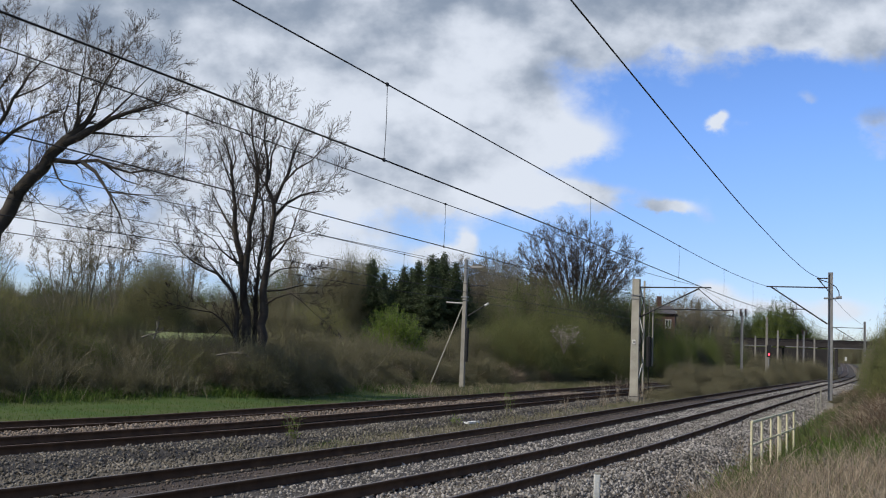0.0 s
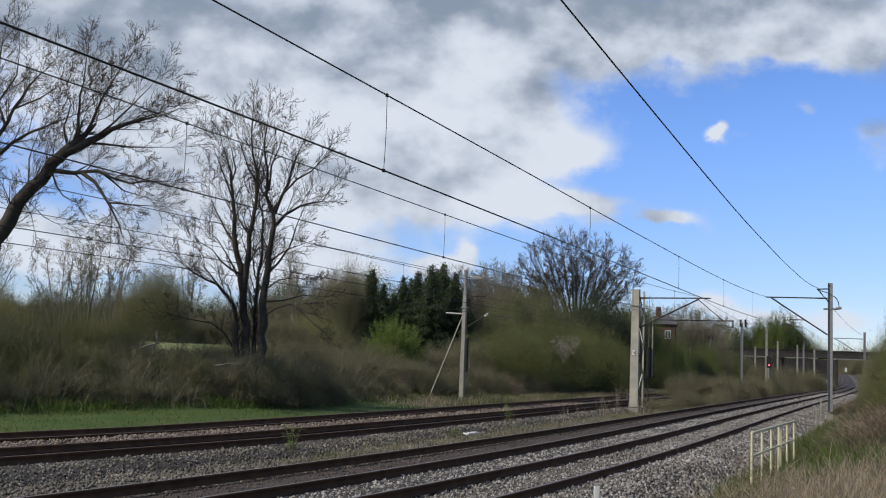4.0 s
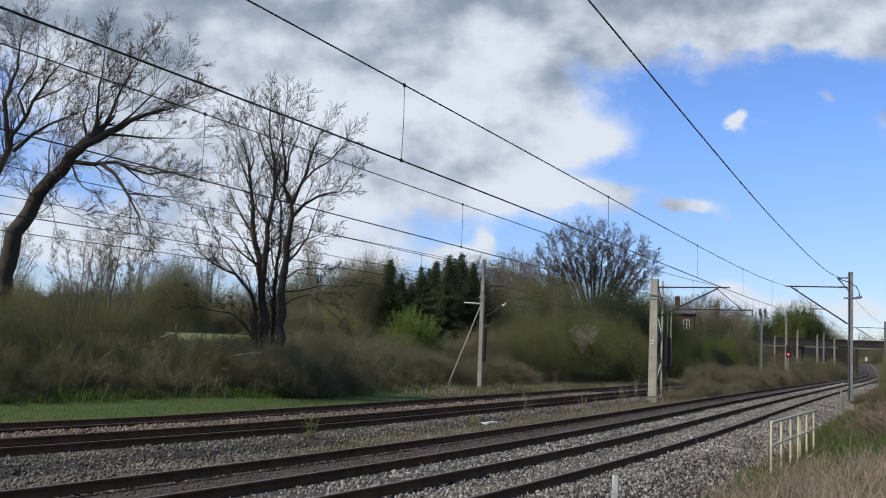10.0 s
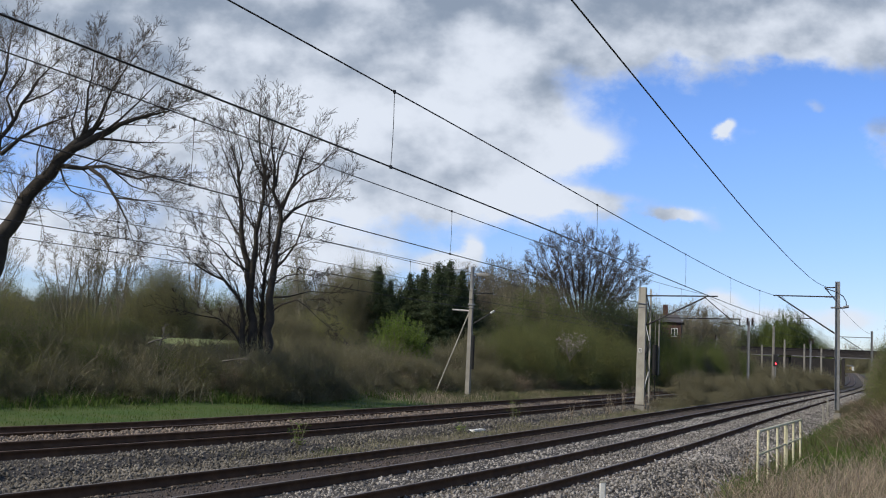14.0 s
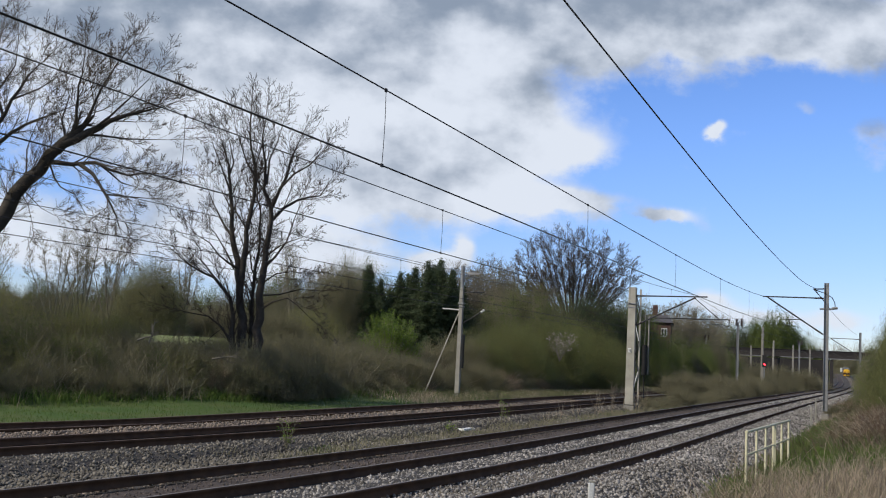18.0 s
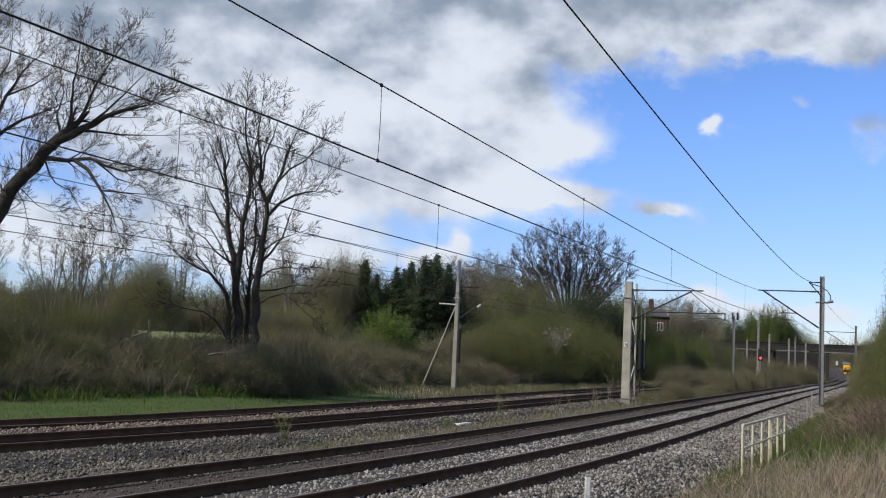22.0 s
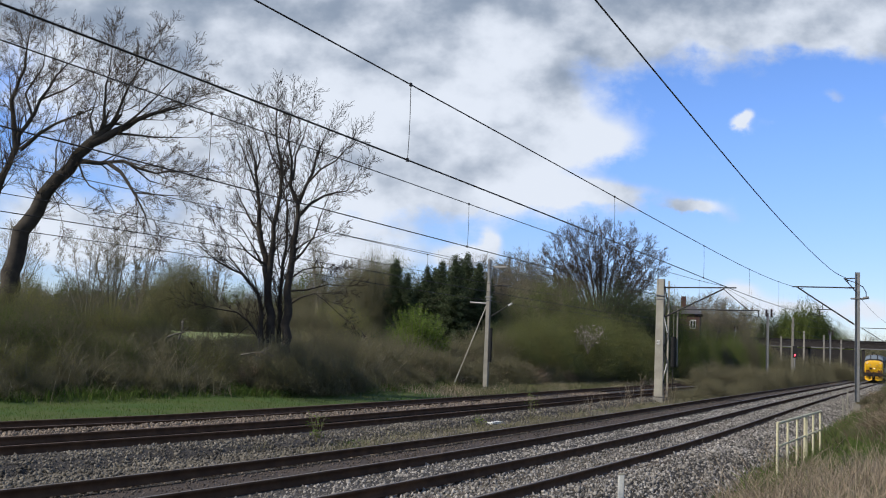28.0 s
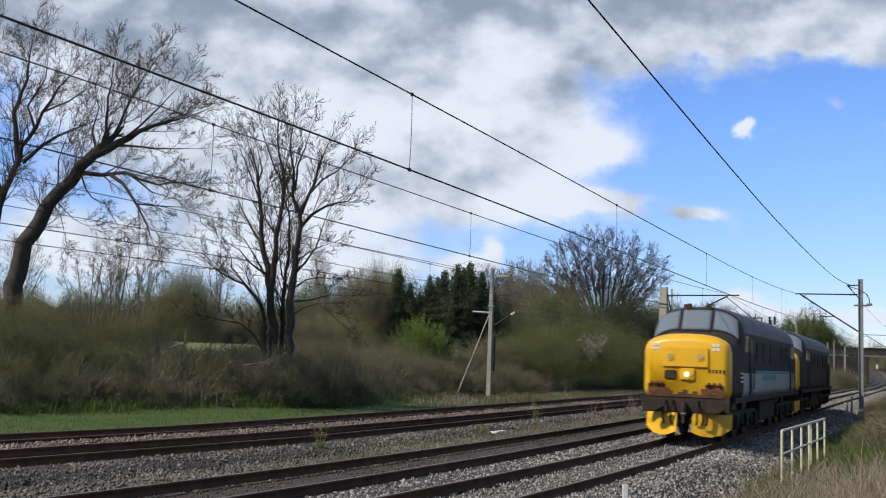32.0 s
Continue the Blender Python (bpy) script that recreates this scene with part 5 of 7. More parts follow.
BUSHES_D = [
    ("dead", 0.0580, 77, 1.6, 1.3, "bush"), ("bramble", 0.0700, 79.5, 1.6, 1.3, "bush"), ("dead", 0.0900, 83, 1.7, 1.3, "bush"), ("bramble", 0.1100, 87, 1.8, 1.3, "bush"),
    ("haze", 0.2081, 98, 3.0, 2.5, "bush"), ("haze", 0.2486, 110, 2.6, 3.2, "bush"), ("wood", 0.2514, 122, 3.0, 6.0, "bush"),
    ("haze", 0.2459, 114, 1.9, 4.2, "bush"), ("wood", 0.2568, 117, 2.4, 5.6, "bush"), ("haze", 0.2649, 124, 3.2, 6.2, "bush"),
    ("wood", 0.2773, 130, 3.0, 5.8, "bush"), ("haze", 0.2881, 136, 3.0, 5.0, "bush"), ("haze", 0.2243, 125, 3.0, 2.6, "bush"),
    ("wood", 0.2081, 112, 2.6, 6.2, "bush"), ("wood", 0.2200, 116, 2.6, 6.2, "bush"), ("wood", 0.2330, 118, 2.4, 6.0, "bush"),
    ("haze", 0.2838, 130, 3.4, 4.4, "bush")]
BUSHES_E = [
    ("haze", 0.3081, 146, 3.4, 4.0, "bush"), ("haze", 0.3297, 155, 3.4, 3.9, "bush"), ("haze", 0.3514, 165, 3.4, 3.6, "bush"),
    ("brown", 0.3659, 175, 2.6, 2.4, "bush"), ("brown", 0.3378, 140, 2.4, 1.8, "bush")]
for key, u, Y, rx, h, nm in BUSHES_A + BUSHES_B + BUSHES_C + BUSHES_D + BUSHES_E:
    Y, h = beside_tracks(u, Y, h)
    shrub(key, u * Y, Y, rx, rx * 0.85, h, name=nm)
# woodland behind
for key, px0, px1, Y, h, w in (("mid", -0.46, -0.07, 128, 5.0, 3.6), ("wood", -0.30, -0.08, 134, 5.6, 3.8), ("brown", -0.30, -0.10, 122, 3.8, 3.2), ("haze", -0.46, -0.2, 95, 2.8, 3.4), ("haze", -0.46, -0.16, 120, 3.4, 4.0), ("haze", -0.17, -0.085, 100, 6.4, 3.4), ("wood", -0.16, 0.0, 118, 9.0, 4.6),
                               ("dark", -0.1, 0.04, 112, 4.2, 3.6), ("wood", 0.02, 0.2, 132, 9.0, 4.8), ("brown", 0.16, 0.25, 190, 9, 5.5),
                               ("wood", 0.26, 0.37, 300, 14, 7.0), ("brown", -0.46, -0.12, 210, 4.5, 7.0), ("mid", -0.12, 0.24, 210, 11, 8.0)):
    n = int((px1 - px0) * Y / (w * 1.05))
    for i in range(n):
        u = px0 + (px1 - px0) * (i + PLANT.uniform(0.2, 0.8)) / n
        yy = Y * PLANT.uniform(0.95, 1.06)
        shrub(key, u * yy, yy, w * PLANT.uniform(0.8, 1.2), w, h * PLANT.uniform(0.75, 1.1), name="woodland_tree", label="")
# beyond the road bridge
for key, u, Y, rx, h in (("crown", 0.3081, 264, 4.6, 13.2), ("crown", 0.3227, 258, 5.2, 14.6), ("crown", 0.3335, 262, 5.0, 14.2), ("crown", 0.3443, 268, 3.6, 11.2), ("yellow", 0.2703, 275, 8, 13.5), ("dark", 0.2892, 265, 4, 13.5), ("yellow", 0.2459, 250, 6, 12.5),
                         ("dark", 0.2568, 240, 2.4, 12.0), ("crown", 0.3486, 290, 6, 8.5), ("brown", 0.3514, 320, 7, 7), ("brown", 0.4459, 330, 9, 9), ("brown", 0.3919, 640, 22, 17), ("crown", 0.4243, 660, 24, 19), ("brown", 0.3378, 600, 24, 16), ("brown", 0.4081, 560, 14, 12), ("brown", 0.3595, 420, 8, 6)):
    shrub(key, u * Y, Y, rx, rx, h, z=1.0, name="woodland_tree")


def conifer(h, w, seed):
    """Drooping tiers of uneven reach round a straight stem."""
    r = random.Random(seed)
    segs = [(0, 0, -0.5, 0, 0, h, 0.16, 0.02)]
    pts = []
    z = h * 0.06
    side = [r.uniform(0.75, 1.2) for _ in range(8)]
    while z < h:
        f = z / h
        reach = w * (1 - f) ** 1.15 * (0.85 + 0.2 * math.sin(f * 17 + seed)) + 0.04
        for k in range(8):
            a = k * 0.785 + r.uniform(-0.4, 0.4)
            q = reach * side[k] * r.uniform(0.55, 1.15)
            e = (math.cos(a) * q, math.sin(a) * q, z - q * r.uniform(-0.1, 0.3))
            segs.append((0, 0, z, *e, 0.03, 0.01))
            n = 1 + int(q / 0.11)
            for j in range(n):
                g = (j + 1) / n
                pts.append((e[0] * g, e[1] * g, z + (e[2] - z) * g * g))
        z += h * 0.03
    return segs, pts


for i in range(3):
    segs, pts = conifer(9.0, 3.9, 30 + i)
    v, f = leaves_at(pts, 34000, 0.13, 0.07, np.random.default_rng(40 + i))
    first = tree_object("conifer", segs, M_BARK, (0, 0, -50), "dark green conifer in a row", crown=(v, f), crown_mat=M_LEAF_DARK, split=0.02)
    spots = [(652, 94, 0.88), (672, 99, 0.78), (708, 95, 0.83), (733, 99, 0.93), (757, 94, 0.96), (778, 98, 1.02), (800, 96, 0.9), (722, 104, 0.9), (645, 104, 0.92), (818, 103, 0.82), (768, 106, 1.04), (690, 106, 0.72)][i::3]
    for j, (px, Y, k) in enumerate(spots):
        u = (px - 775) / 1850
        m = pose(u * Y, Y, 2.6, 0, 0, j * 77 + i * 31) @ Matrix.Diagonal((k * 1.25, k * 1.25, k * 0.93, 1))
        if j == 0:
            first.matrix_basis = m
        else:
            c = copy_thing(first, pose(0, 0, 0))
            c.matrix_basis = m
for px, Y, rx, h in ((600, 93, 2.5, 7.0), (624, 97, 2.4, 7.2), (572, 99, 2.3, 6.0), (902, 108, 3.2, 6.6), (940, 112, 3.4, 7.0), (870, 115, 2.6, 6.4)):
    shrub("haze", (px - 775) / 1850 * Y, Y, rx, rx, h, name="woodland_tree", label="rounded brown-olive tree in bud")


def shoot_bush(u, Y, r, h):
    """A dome of leafy upright shoots over bare lower stems."""
    g = np.random.default_rng(12)
    n = 420
    d = g.normal(0, 1, (n, 3))
    d[:, 2] = np.abs(d[:, 2]) * 1.1
    d /= np.linalg.norm(d, axis=1, keepdims=True)
    tip = d * g.uniform(0.55, 1.08, (n, 1)) * np.array([r, r, h]) + np.array([0, 0, 0.25])
    root = tip * np.array([0.22, 0.22, 0]) + g.normal(0, 0.08, (n, 3)) * np.array([1, 1, 0])
    mid = root * 0.35 + tip * 0.65 + np.array([0, 0, -0.1])
    top = tip + np.array([0, 0, 0.28]) * g.uniform(0.3, 1.4, (n, 1)) + d * 0.12
    o = np.ones((n, 1))
    segs = np.concatenate([np.concatenate([root, mid, o * 0.02, o * 0.012], 1), np.concatenate([mid, top, o * 0.012, o * 0.004], 1)])
    pts = np.concatenate([mid + (top - mid) * f for f in np.linspace(0.15, 1.0, 8)])
    b = tagged(new("leafy_bush"), "bright green leafy bush with upright shoots", "bush")
    b.matrix_basis = Matrix.Translation((u * Y, Y, ground_at(u * Y, Y) - 0.1))
    mesh_part("stem", fast_mesh("stem", *tubes(segs, 3)), M_BARK3, b)
    mesh_part("foliage", fast_mesh("foliage", *leaves_at(pts, 26000, 0.07, 0.045, g)), M_LEAF_GREEN, b)


shoot_bush(-0.0443, 70, 2.2, 2.95)

# bare background trees
BARE = []
for i in range(3):
    sg = fan_tree(50 + i, ((-2.3, 6.4), (-1.4, 7.8), (-0.5, 8.6), (0.4, 8.8), (1.3, 8.0), (2.2, 6.6)), 0.085, 1, (5, 5), 1.3, base=0.6, angle=0.5, wob=0.12)
    BARE.append(tree_object("bare_tree", sg, M_BARK3, (0, 0, -60), "distant bare grey tree", split=0.045, boughs=BOUGHS, bark=M_BARK3))
for i, (px, Y, z, k) in enumerate(((105, 90, 2.5, 0.86), (150, 92, 2.5, 0.92), (195, 98, 2.5, 0.88), (800, 120, 3, 0.95), (890, 112, 2.8, 0.98), (850, 128, 2.8, 0.98), (590, 100, 3, 0.72), (625, 120, 3, 0.8),
                                    (1222, 190, 3, 1.0), (1268, 210, 3, 0.9), (330, 100, 2.5, 0.85), (520, 85, 2.5, 0.8), (-40, 90, 2.5, 0.9),
                                    (1195, 190, 3, 1.1))):
    m = pose((px - 775) / 1850 * Y, Y, z, 0, 0, i * 61) @ Matrix.Diagonal((k * 1.3, k * 1.3, k, 1))
    if i < 3:
        BARE[i].matrix_basis = m
    else:
        c = copy_thing(BARE[i % 3], pose(0, 0, 0))
        c.matrix_basis = m
CROWNS = []
for i in range(3):
    CROWNS.append(tree_object("bare_tree", round_tree(70 + i, 9.0, 3.6, (6, 6), 9), M_BARK3, (0, 0, -60), "rounded grey leafless tree at the wood's edge", split=0.06, boughs=BOUGHS, bark=M_BARK3))
for i, (u, Y, k) in enumerate(((0.012, 118, 1.12), (0.036, 122, 1.16), (0.055, 117, 1.2), (0.074, 122, 1.2), (0.093, 126, 1.1), (-0.012, 116, 1.1), (-0.115, 112, 0.85), (-0.09, 116, 0.95),
                               (0.205, 172, 1.1), (0.222, 180, 1.2), (0.238, 176, 1.15), (0.25, 182, 1.15), (-0.165, 125, 0.8), (-0.2, 130, 0.7))):
    m = pose(u * Y, Y, 2.4, 0, 0, i * 67) @ Matrix.Diagonal((k * 1.1, k * 1.1, k, 1))
    if i < 3:
        CROWNS[i].matrix_basis = m
    else:
        copy_thing(CROWNS[i % 3], pose(0, 0, 0)).matrix_basis = m
shrub("tuft", -0.2730 * 86, 86, 3.3, 3.3, 6.0, name="round_tree", label="round olive-yellow tree in bud")
# tall hedge on the camera's side of the line
for key, u, Y, rx, h in (("mound", 0.447, 50, 1.7, 4.6), ("mound", 0.437, 56, 1.5, 3.4), ("mid", 0.432, 63, 1.6, 3.4), ("mid", 0.431, 72, 1.8, 4.6), ("mid", 0.427, 84, 1.9, 4.0), ("olive", 0.424, 98, 2.2, 4.2),
                         ("mid", 0.421, 115, 2.4, 4.4), ("mound", 0.46, 56, 2.4, 4.6), ("mound", 0.456, 46, 1.4, 3.4), ("mid", 0.462, 70, 3.0, 5.0), ("mound", 0.447, 90, 3.0, 5.0),
                         ("olive", 0.462, 57, 1.5, 9.2), ("mid", 0.452, 58, 1.3, 7.6), ("olive", 0.442, 60, 1.2, 5.8), ("mid", 0.432, 63, 1.2, 4.4), ("mid", 0.47, 60, 2.0, 9.0)):
    shrub(key, u * Y, Y, rx, rx, h)
# scrub between the main and the slow lines
sc = 63.0
while sc < 150:
    p = spot(sc, -6.6 + PLANT.uniform(-0.4, 0.3))
    shrub(PLANT.choice(("haze", "haze", "brown")), p.x, p.y, PLANT.uniform(0.8, 1.3), 1.0, PLANT.uniform(0.9, 1.9) * (1.0 if sc < 90 else 1.35))
    sc += PLANT.uniform(1.3, 2.2)


def fallen_branch(u, Y, z, length, tilt, seed):
    """A pale dead bough lying in the scrub."""
    rng = random.Random(seed)
    segs = []
    branch(segs, rng, np.zeros(3), np.array([math.cos(tilt), 0.1, math.sin(tilt)]), length * 0.62, 0.04, 2, wob=0.3, up=0.03, kids=(3, 4), ratio=0.45, tipr=0.01)
    v, f = tubes(np.array(segs), 5)
    o = mesh_part("fallen_branch", fast_mesh("fallen_branch", v, f), M_DEADWOOD)
    o.location = (u * Y, Y, z)
    tagged(o, "pale dead branch lying in brambles", "branch")


M_DEADWOOD = material("bleached_wood", (0.155, 0.143, 0.122), (0.11, 0.1, 0.085), 3, 0.9)
fallen_branch(-0.283, 37, 2.15, 1.2, 0.5, 4)
fallen_branch(-0.272, 37.5, 2.1, 1.1, 1.1, 9)
fallen_branch(-0.2108, 39, 1.6, 1.6, 0.35, 6)


def blossom(u, Y, z, r):
    rng = random.Random(2)
    segs, tips = [], []
    for _ in range(14):
        a = rng.uniform(0, 6.28)
        branch(segs, rng, np.zeros(3), np.array([math.cos(a) * 0.6, math.sin(a) * 0.6, 1.0]), r * 1.5, 0.02, 1, kids=(6,), ratio=0.4, tips=tips)
    v, f = leaves_at(tips, 420, 0.12, 0.045, np.random.default_rng(3))
    tree_object("blossom_bush", segs, M_BARK3, (u * Y, Y, z), "small bush with sparse white blossom", crown=(v, f), crown_mat=M_BLOSSOM, split=0.2, category="bush")


blossom(0.1189, 71.5, 2.2, 1.1)


# ---------------------------------------------------------------- locomotives
M_YELLOW = material("warning_yellow", (0.80, 0.46, 0.013), (0.74, 0.40, 0.013), 2, 0.35, bump=0.05, fine=30, c3=(0.5, 0.26, 0.02), fleck=0.22, spec=0.5)
M_GREY = material("dark_grey_paint", (0.034, 0.028, 0.024), (0.05, 0.04, 0.033), 0.8, 0.7, bump=0.05, fine=20, c3=(0.065, 0.05, 0.04), fleck=0.5, spec=0.15)
M_BLUEGREY = material("black_brown_paint", (0.034, 0.027, 0.022), (0.05, 0.038, 0.03), 1.2, 0.68, bump=0.04, fine=20, c3=(0.05, 0.045, 0.04), spec=0.2)
M_PALE = material("pale_lower_band", (0.40, 0.43, 0.44), (0.29, 0.3, 0.3), 0.9, 0.5, bump=0.04, fine=16, c3=(0.2, 0.17, 0.14), fleck=0.5)
M_TEAL = material("teal_band", (0.05, 0.28, 0.30), (0.04, 0.22, 0.24), 2, 0.45, bump=0.02)
M_ROOF = material("sooty_roof", (0.125, 0.112, 0.1), (0.07, 0.064, 0.06), 0.9, 0.6, bump=0.1, fine=16)
M_FRAME = material("oily_underframe", (0.022, 0.017, 0.014), (0.045, 0.032, 0.023), 3, 0.75, bump=0.3)
M_BUFF = material("worn_steel", (0.10, 0.085, 0.07), (0.06, 0.05, 0.045), 3, 0.5, 0.5)
M_SOCKET = material("rusty_socket", (0.16, 0.06, 0.03), (0.09, 0.04, 0.025), 6, 0.8, bump=0.3)
M_GRIME = material("brown_grime", (0.11, 0.06, 0.025), (0.06, 0.038, 0.022), 4, 0.85, bump=0.2)
M_LENS = material("lamp_lens", (0.6, 0.5, 0.25), (0.7, 0.6, 0.3), 3, 0.2, bump=0)


def section(w, z0, zs, zt, n=7):
    """Right half of a body section from the sole bar up over the shoulder to the crown."""
    pts = [(w * 0.96, z0), (w, z0 + 0.2), (w, z0 + 0.55), (w, z0 + 0.72), (w, zs - 0.32), (w, zs - 0.1)]
    for i in range(n + 1):
        a = (math.pi / 2) * i / n
        pts.append((w * 0.985 * math.cos(a) ** 0.72 if i < n else 0.0, zs + (zt - zs) * math.sin(a)))
    return pts


STATIONS = [  # y, half width, shoulder, crown
    (0.46, 1.04, 2.56, 2.86), (0.50, 1.13, 2.60, 2.95), (0.60, 1.20, 2.62, 3.03), (0.80, 1.25, 2.64, 3.09), (1.2, 1.29, 2.66, 3.12), (1.86, 1.325, 2.68, 3.14),
    (1.92, 1.33, 2.72, 3.16), (2.12, 1.338, 2.92, 3.46), (2.36, 1.345, 3.15, 3.85), (2.52, 1.348, 3.19, 3.95), (2.9, 1.35, 3.21, 3.99), (4.0, 1.35, 3.21, 4.0),
    (9.375, 1.35, 3.21, 4.0)]


def loco_body(lower, upper):
    st = STATIONS + [(18.75 - y, w, zs, zt) for y, w, zs, zt in reversed(STATIONS[:-1])]
    bm = bmesh.new()
    rings = []
    for y, w, zs, zt in st:
        half = section(w, 1.28, zs, zt)
        full = half + [(-x, z) for x, z in reversed(half[:-1])]
        rings.append([bm.verts.new((x, y, z)) for x, z in full])
    k = len(rings[0])
    for a, b in zip(rings[:-1], rings[1:]):
        for j in range(k - 1):
            bm.faces.new((a[j], a[j + 1], b[j + 1], b[j]))
        bm.faces.new((a[k - 1], a[0], b[0], b[k - 1]))
    bm.faces.new(rings[0])
    bm.faces.new(list(reversed(rings[-1])))
    bmesh.ops.recalc_face_normals(bm, faces=bm.faces)
    me = bpy.data.meshes.new("body")
    bm.to_mesh(me)
    bm.free()
    for mt in (upper, lower, M_YELLOW, M_ROOF):
        me.materials.append(mt)
    idx = []
    for p in me.polygons:
        c = p.center
        end = min(c.y, 18.75 - c.y)
        if end < 1.0:
            idx.append(2)
        elif c.z > 3.2 and end > 2.5:
            idx.append(3)
        elif c.z < 1.95 and end > 2.4:
            idx.append(1)
        else:
            idx.append(0)
    me.polygons.foreach_set("material_index", idx)
    me.polygons.foreach_set("use_smooth", [True] * len(idx))
    return me


def mirrored(y, back):
    return 18.75 - y if back else y


def cab_end(lo, back, lit):
    """Everything on one cab: glazing, lamps, headcode panel, buffers, ploughs, hoses."""
    def Y(y):
        return mirrored(y, back)

    sg = -1 if back else 1

    def quad(name, pts, mat, label="", off=0.012, thick=0.02):
        bm = bmesh.new()
        P = [Vector((x, Y(y), z)) for x, y, z in pts]
        nrm = (P[1] - P[0]).cross(P[2] - P[0]).normalized()
        mid = Vector((0, 9.375, 2.2))
        if nrm.dot(sum(P, Vector()) / 4 - mid) < 0:
            nrm = -nrm
        a = [bm.verts.new(p + nrm * off) for p in P]
        b = [bm.verts.new(p - nrm * thick) for p in P]
        bm.faces.new(a)
        n = len(P)
        for i in range(n):
            bm.faces.new((a[i], b[i], b[(i + 1) % n], a[(i + 1) % n]))
        bmesh.ops.recalc_face_normals(bm, faces=bm.faces)
        return part(name, bm, mat, lo, label)

    # windscreens: a middle pane pair and two outer panes that wrap round
    def skin(x, y):
        """A point of the roof and nose at a place across and along."""
        w, zs, zt = (float(np.interp(y, [q[0] for q in STATIONS], [q[i] for q in STATIONS])) for i in (1, 2, 3))
        c = min(1.0, abs(x) / (w * 0.985)) ** (1 / 0.72)
        return Vector((x, Y(y), zs + (zt - zs) * math.sqrt(max(0.0, 1 - c * c))))

    def glazing(x0, x1, y0, y1, slant):
        """A pane that follows the cab's curve, in a raised rubber seal; slant draws its outer edge in towards the roof."""
        for name, mat, lift, grow in (("window_seal", M_FRAME, 0.012, 0.035), ("windscreen", M_PANE, 0.022, 0.0)):
            bm = bmesh.new()
            grid = []
            for i in range(9):
                row = []
                for j in range(7):
                    f, g = i / 8, j / 6
                    yy = y0 - grow + (y1 - y0 + 2 * grow) * g
                    edge = x1 - slant * g * (1 if x1 > 0 else -1)
                    sg_x = 1 if x1 > x0 else -1
                    xx = (x0 - grow * sg_x) + (edge - x0 + 2 * grow * sg_x) * f
                    q = skin(xx, yy)
                    row.append(bm.verts.new(q + Vector((0, -lift * sg, lift * 0.6))))
                grid.append(row)
            for a, b in zip(grid[:-1], grid[1:]):
                for j in range(6):
                    bm.faces.new((a[j], a[j + 1], b[j + 1], b[j]))
            r = bmesh.ops.extrude_face_region(bm, geom=list(bm.faces))
            bmesh.ops.translate(bm, vec=(0, 0.02 * sg, -0.012), verts=[v for v in r["geom"] if isinstance(v, bmesh.types.BMVert)])
            bmesh.ops.recalc_face_normals(bm, faces=bm.faces)
            part(name, bm, mat, lo, smooth=True)

    glazing(-0.42, 0.42, 1.98, 2.36, 0.0)
    for sx in (-1, 1):
        glazing(sx * 0.52, sx * 1.26, 2.0, 2.38, 0.1)
        quad("side_window", [(sx * 1.352, 2.5, 2.62), (sx * 1.352, 3.25, 2.62), (sx * 1.352, 3.25, 3.12), (sx * 1.352, 2.62, 3.12)], M_PANE, off=0.01)
        # flush plate; the dark of the door recess is put into its black
        quad("cab_door", [(sx * 1.352, 3.5, 1.35), (sx * 1.352, 4.1, 1.35), (sx * 1.352, 4.1, 3.12), (sx * 1.352, 3.5, 3.12)], M_BLACK, off=0.012)
        quad("door_window", [(sx * 1.366, 3.6, 2.5), (sx * 1.366, 4.0, 2.5), (sx * 1.366, 4.0, 3.05), (sx * 1.366, 3.6, 3.05)], M_PANE, off=0.01)
        bm = bmesh.new()
        for yy in (3.42, 4.18):
            rod(bm, (sx * 1.4, Y(yy), 1.5), (sx * 1.4, Y(yy), 2.6), 0.018, n=6)
        part("handrail", bm, M_BUFF, lo)
    # headcode panel on the nose
    bm = bmesh.new()
    box(bm, 0, Y(0.43), 2.4, 1.32, 0.07, 0.56, bevel=0.02)
    panel = part("headcode_panel", bm, M_YELLOW, lo)
    for sx in (-1, 1):
        bm = bmesh.new()
        rod(bm, (sx * 0.42, Y(0.42), 2.42), (sx * 0.42, Y(0.375), 2.42), 0.13, 0.12, n=18)
        ring = part("marker_light", bm, M_YELLOW, panel)
        bm = bmesh.new()
        rod(bm, (sx * 0.42, Y(0.38), 2.42), (sx * 0.42, Y(0.36), 2.42), 0.075, n=14)
        ring.parent = lo
        part("lens", bm, M_MARKER if lit else M_LENS, ring)
    bm = bmesh.new()
    rod(bm, (0.06, Y(0.46), 1.92), (0.06, Y(0.36), 1.92), 0.15, n=18)
    box(bm, 0.06, Y(0.43), 1.92, 0.42, 0.08, 0.34, bevel=0.02)
    hl = part("headlight", bm, M_YELLOW, lo)
    bm = bmesh.new()
    rod(bm, (0.06, Y(0.37), 1.92), (0.06, Y(0.345), 1.92), 0.085, n=18)
    part("lens", bm, M_LAMP if lit else M_LENS, hl, "glowing headlight" if lit else "")
    bm = bmesh.new()
    box(bm, -0.42, Y(0.44), 1.9, 0.34, 0.06, 0.26, bevel=0.02)
    part("horn_grille", bm, M_FRAME, lo)
    bm = bmesh.new()
    for k in range(5):
        box(bm, 0.68 + k * 0.1, Y(0.47), 2.02, 0.06, 0.04, 0.09)
    part("number_bars", bm, M_BLACK, lo)
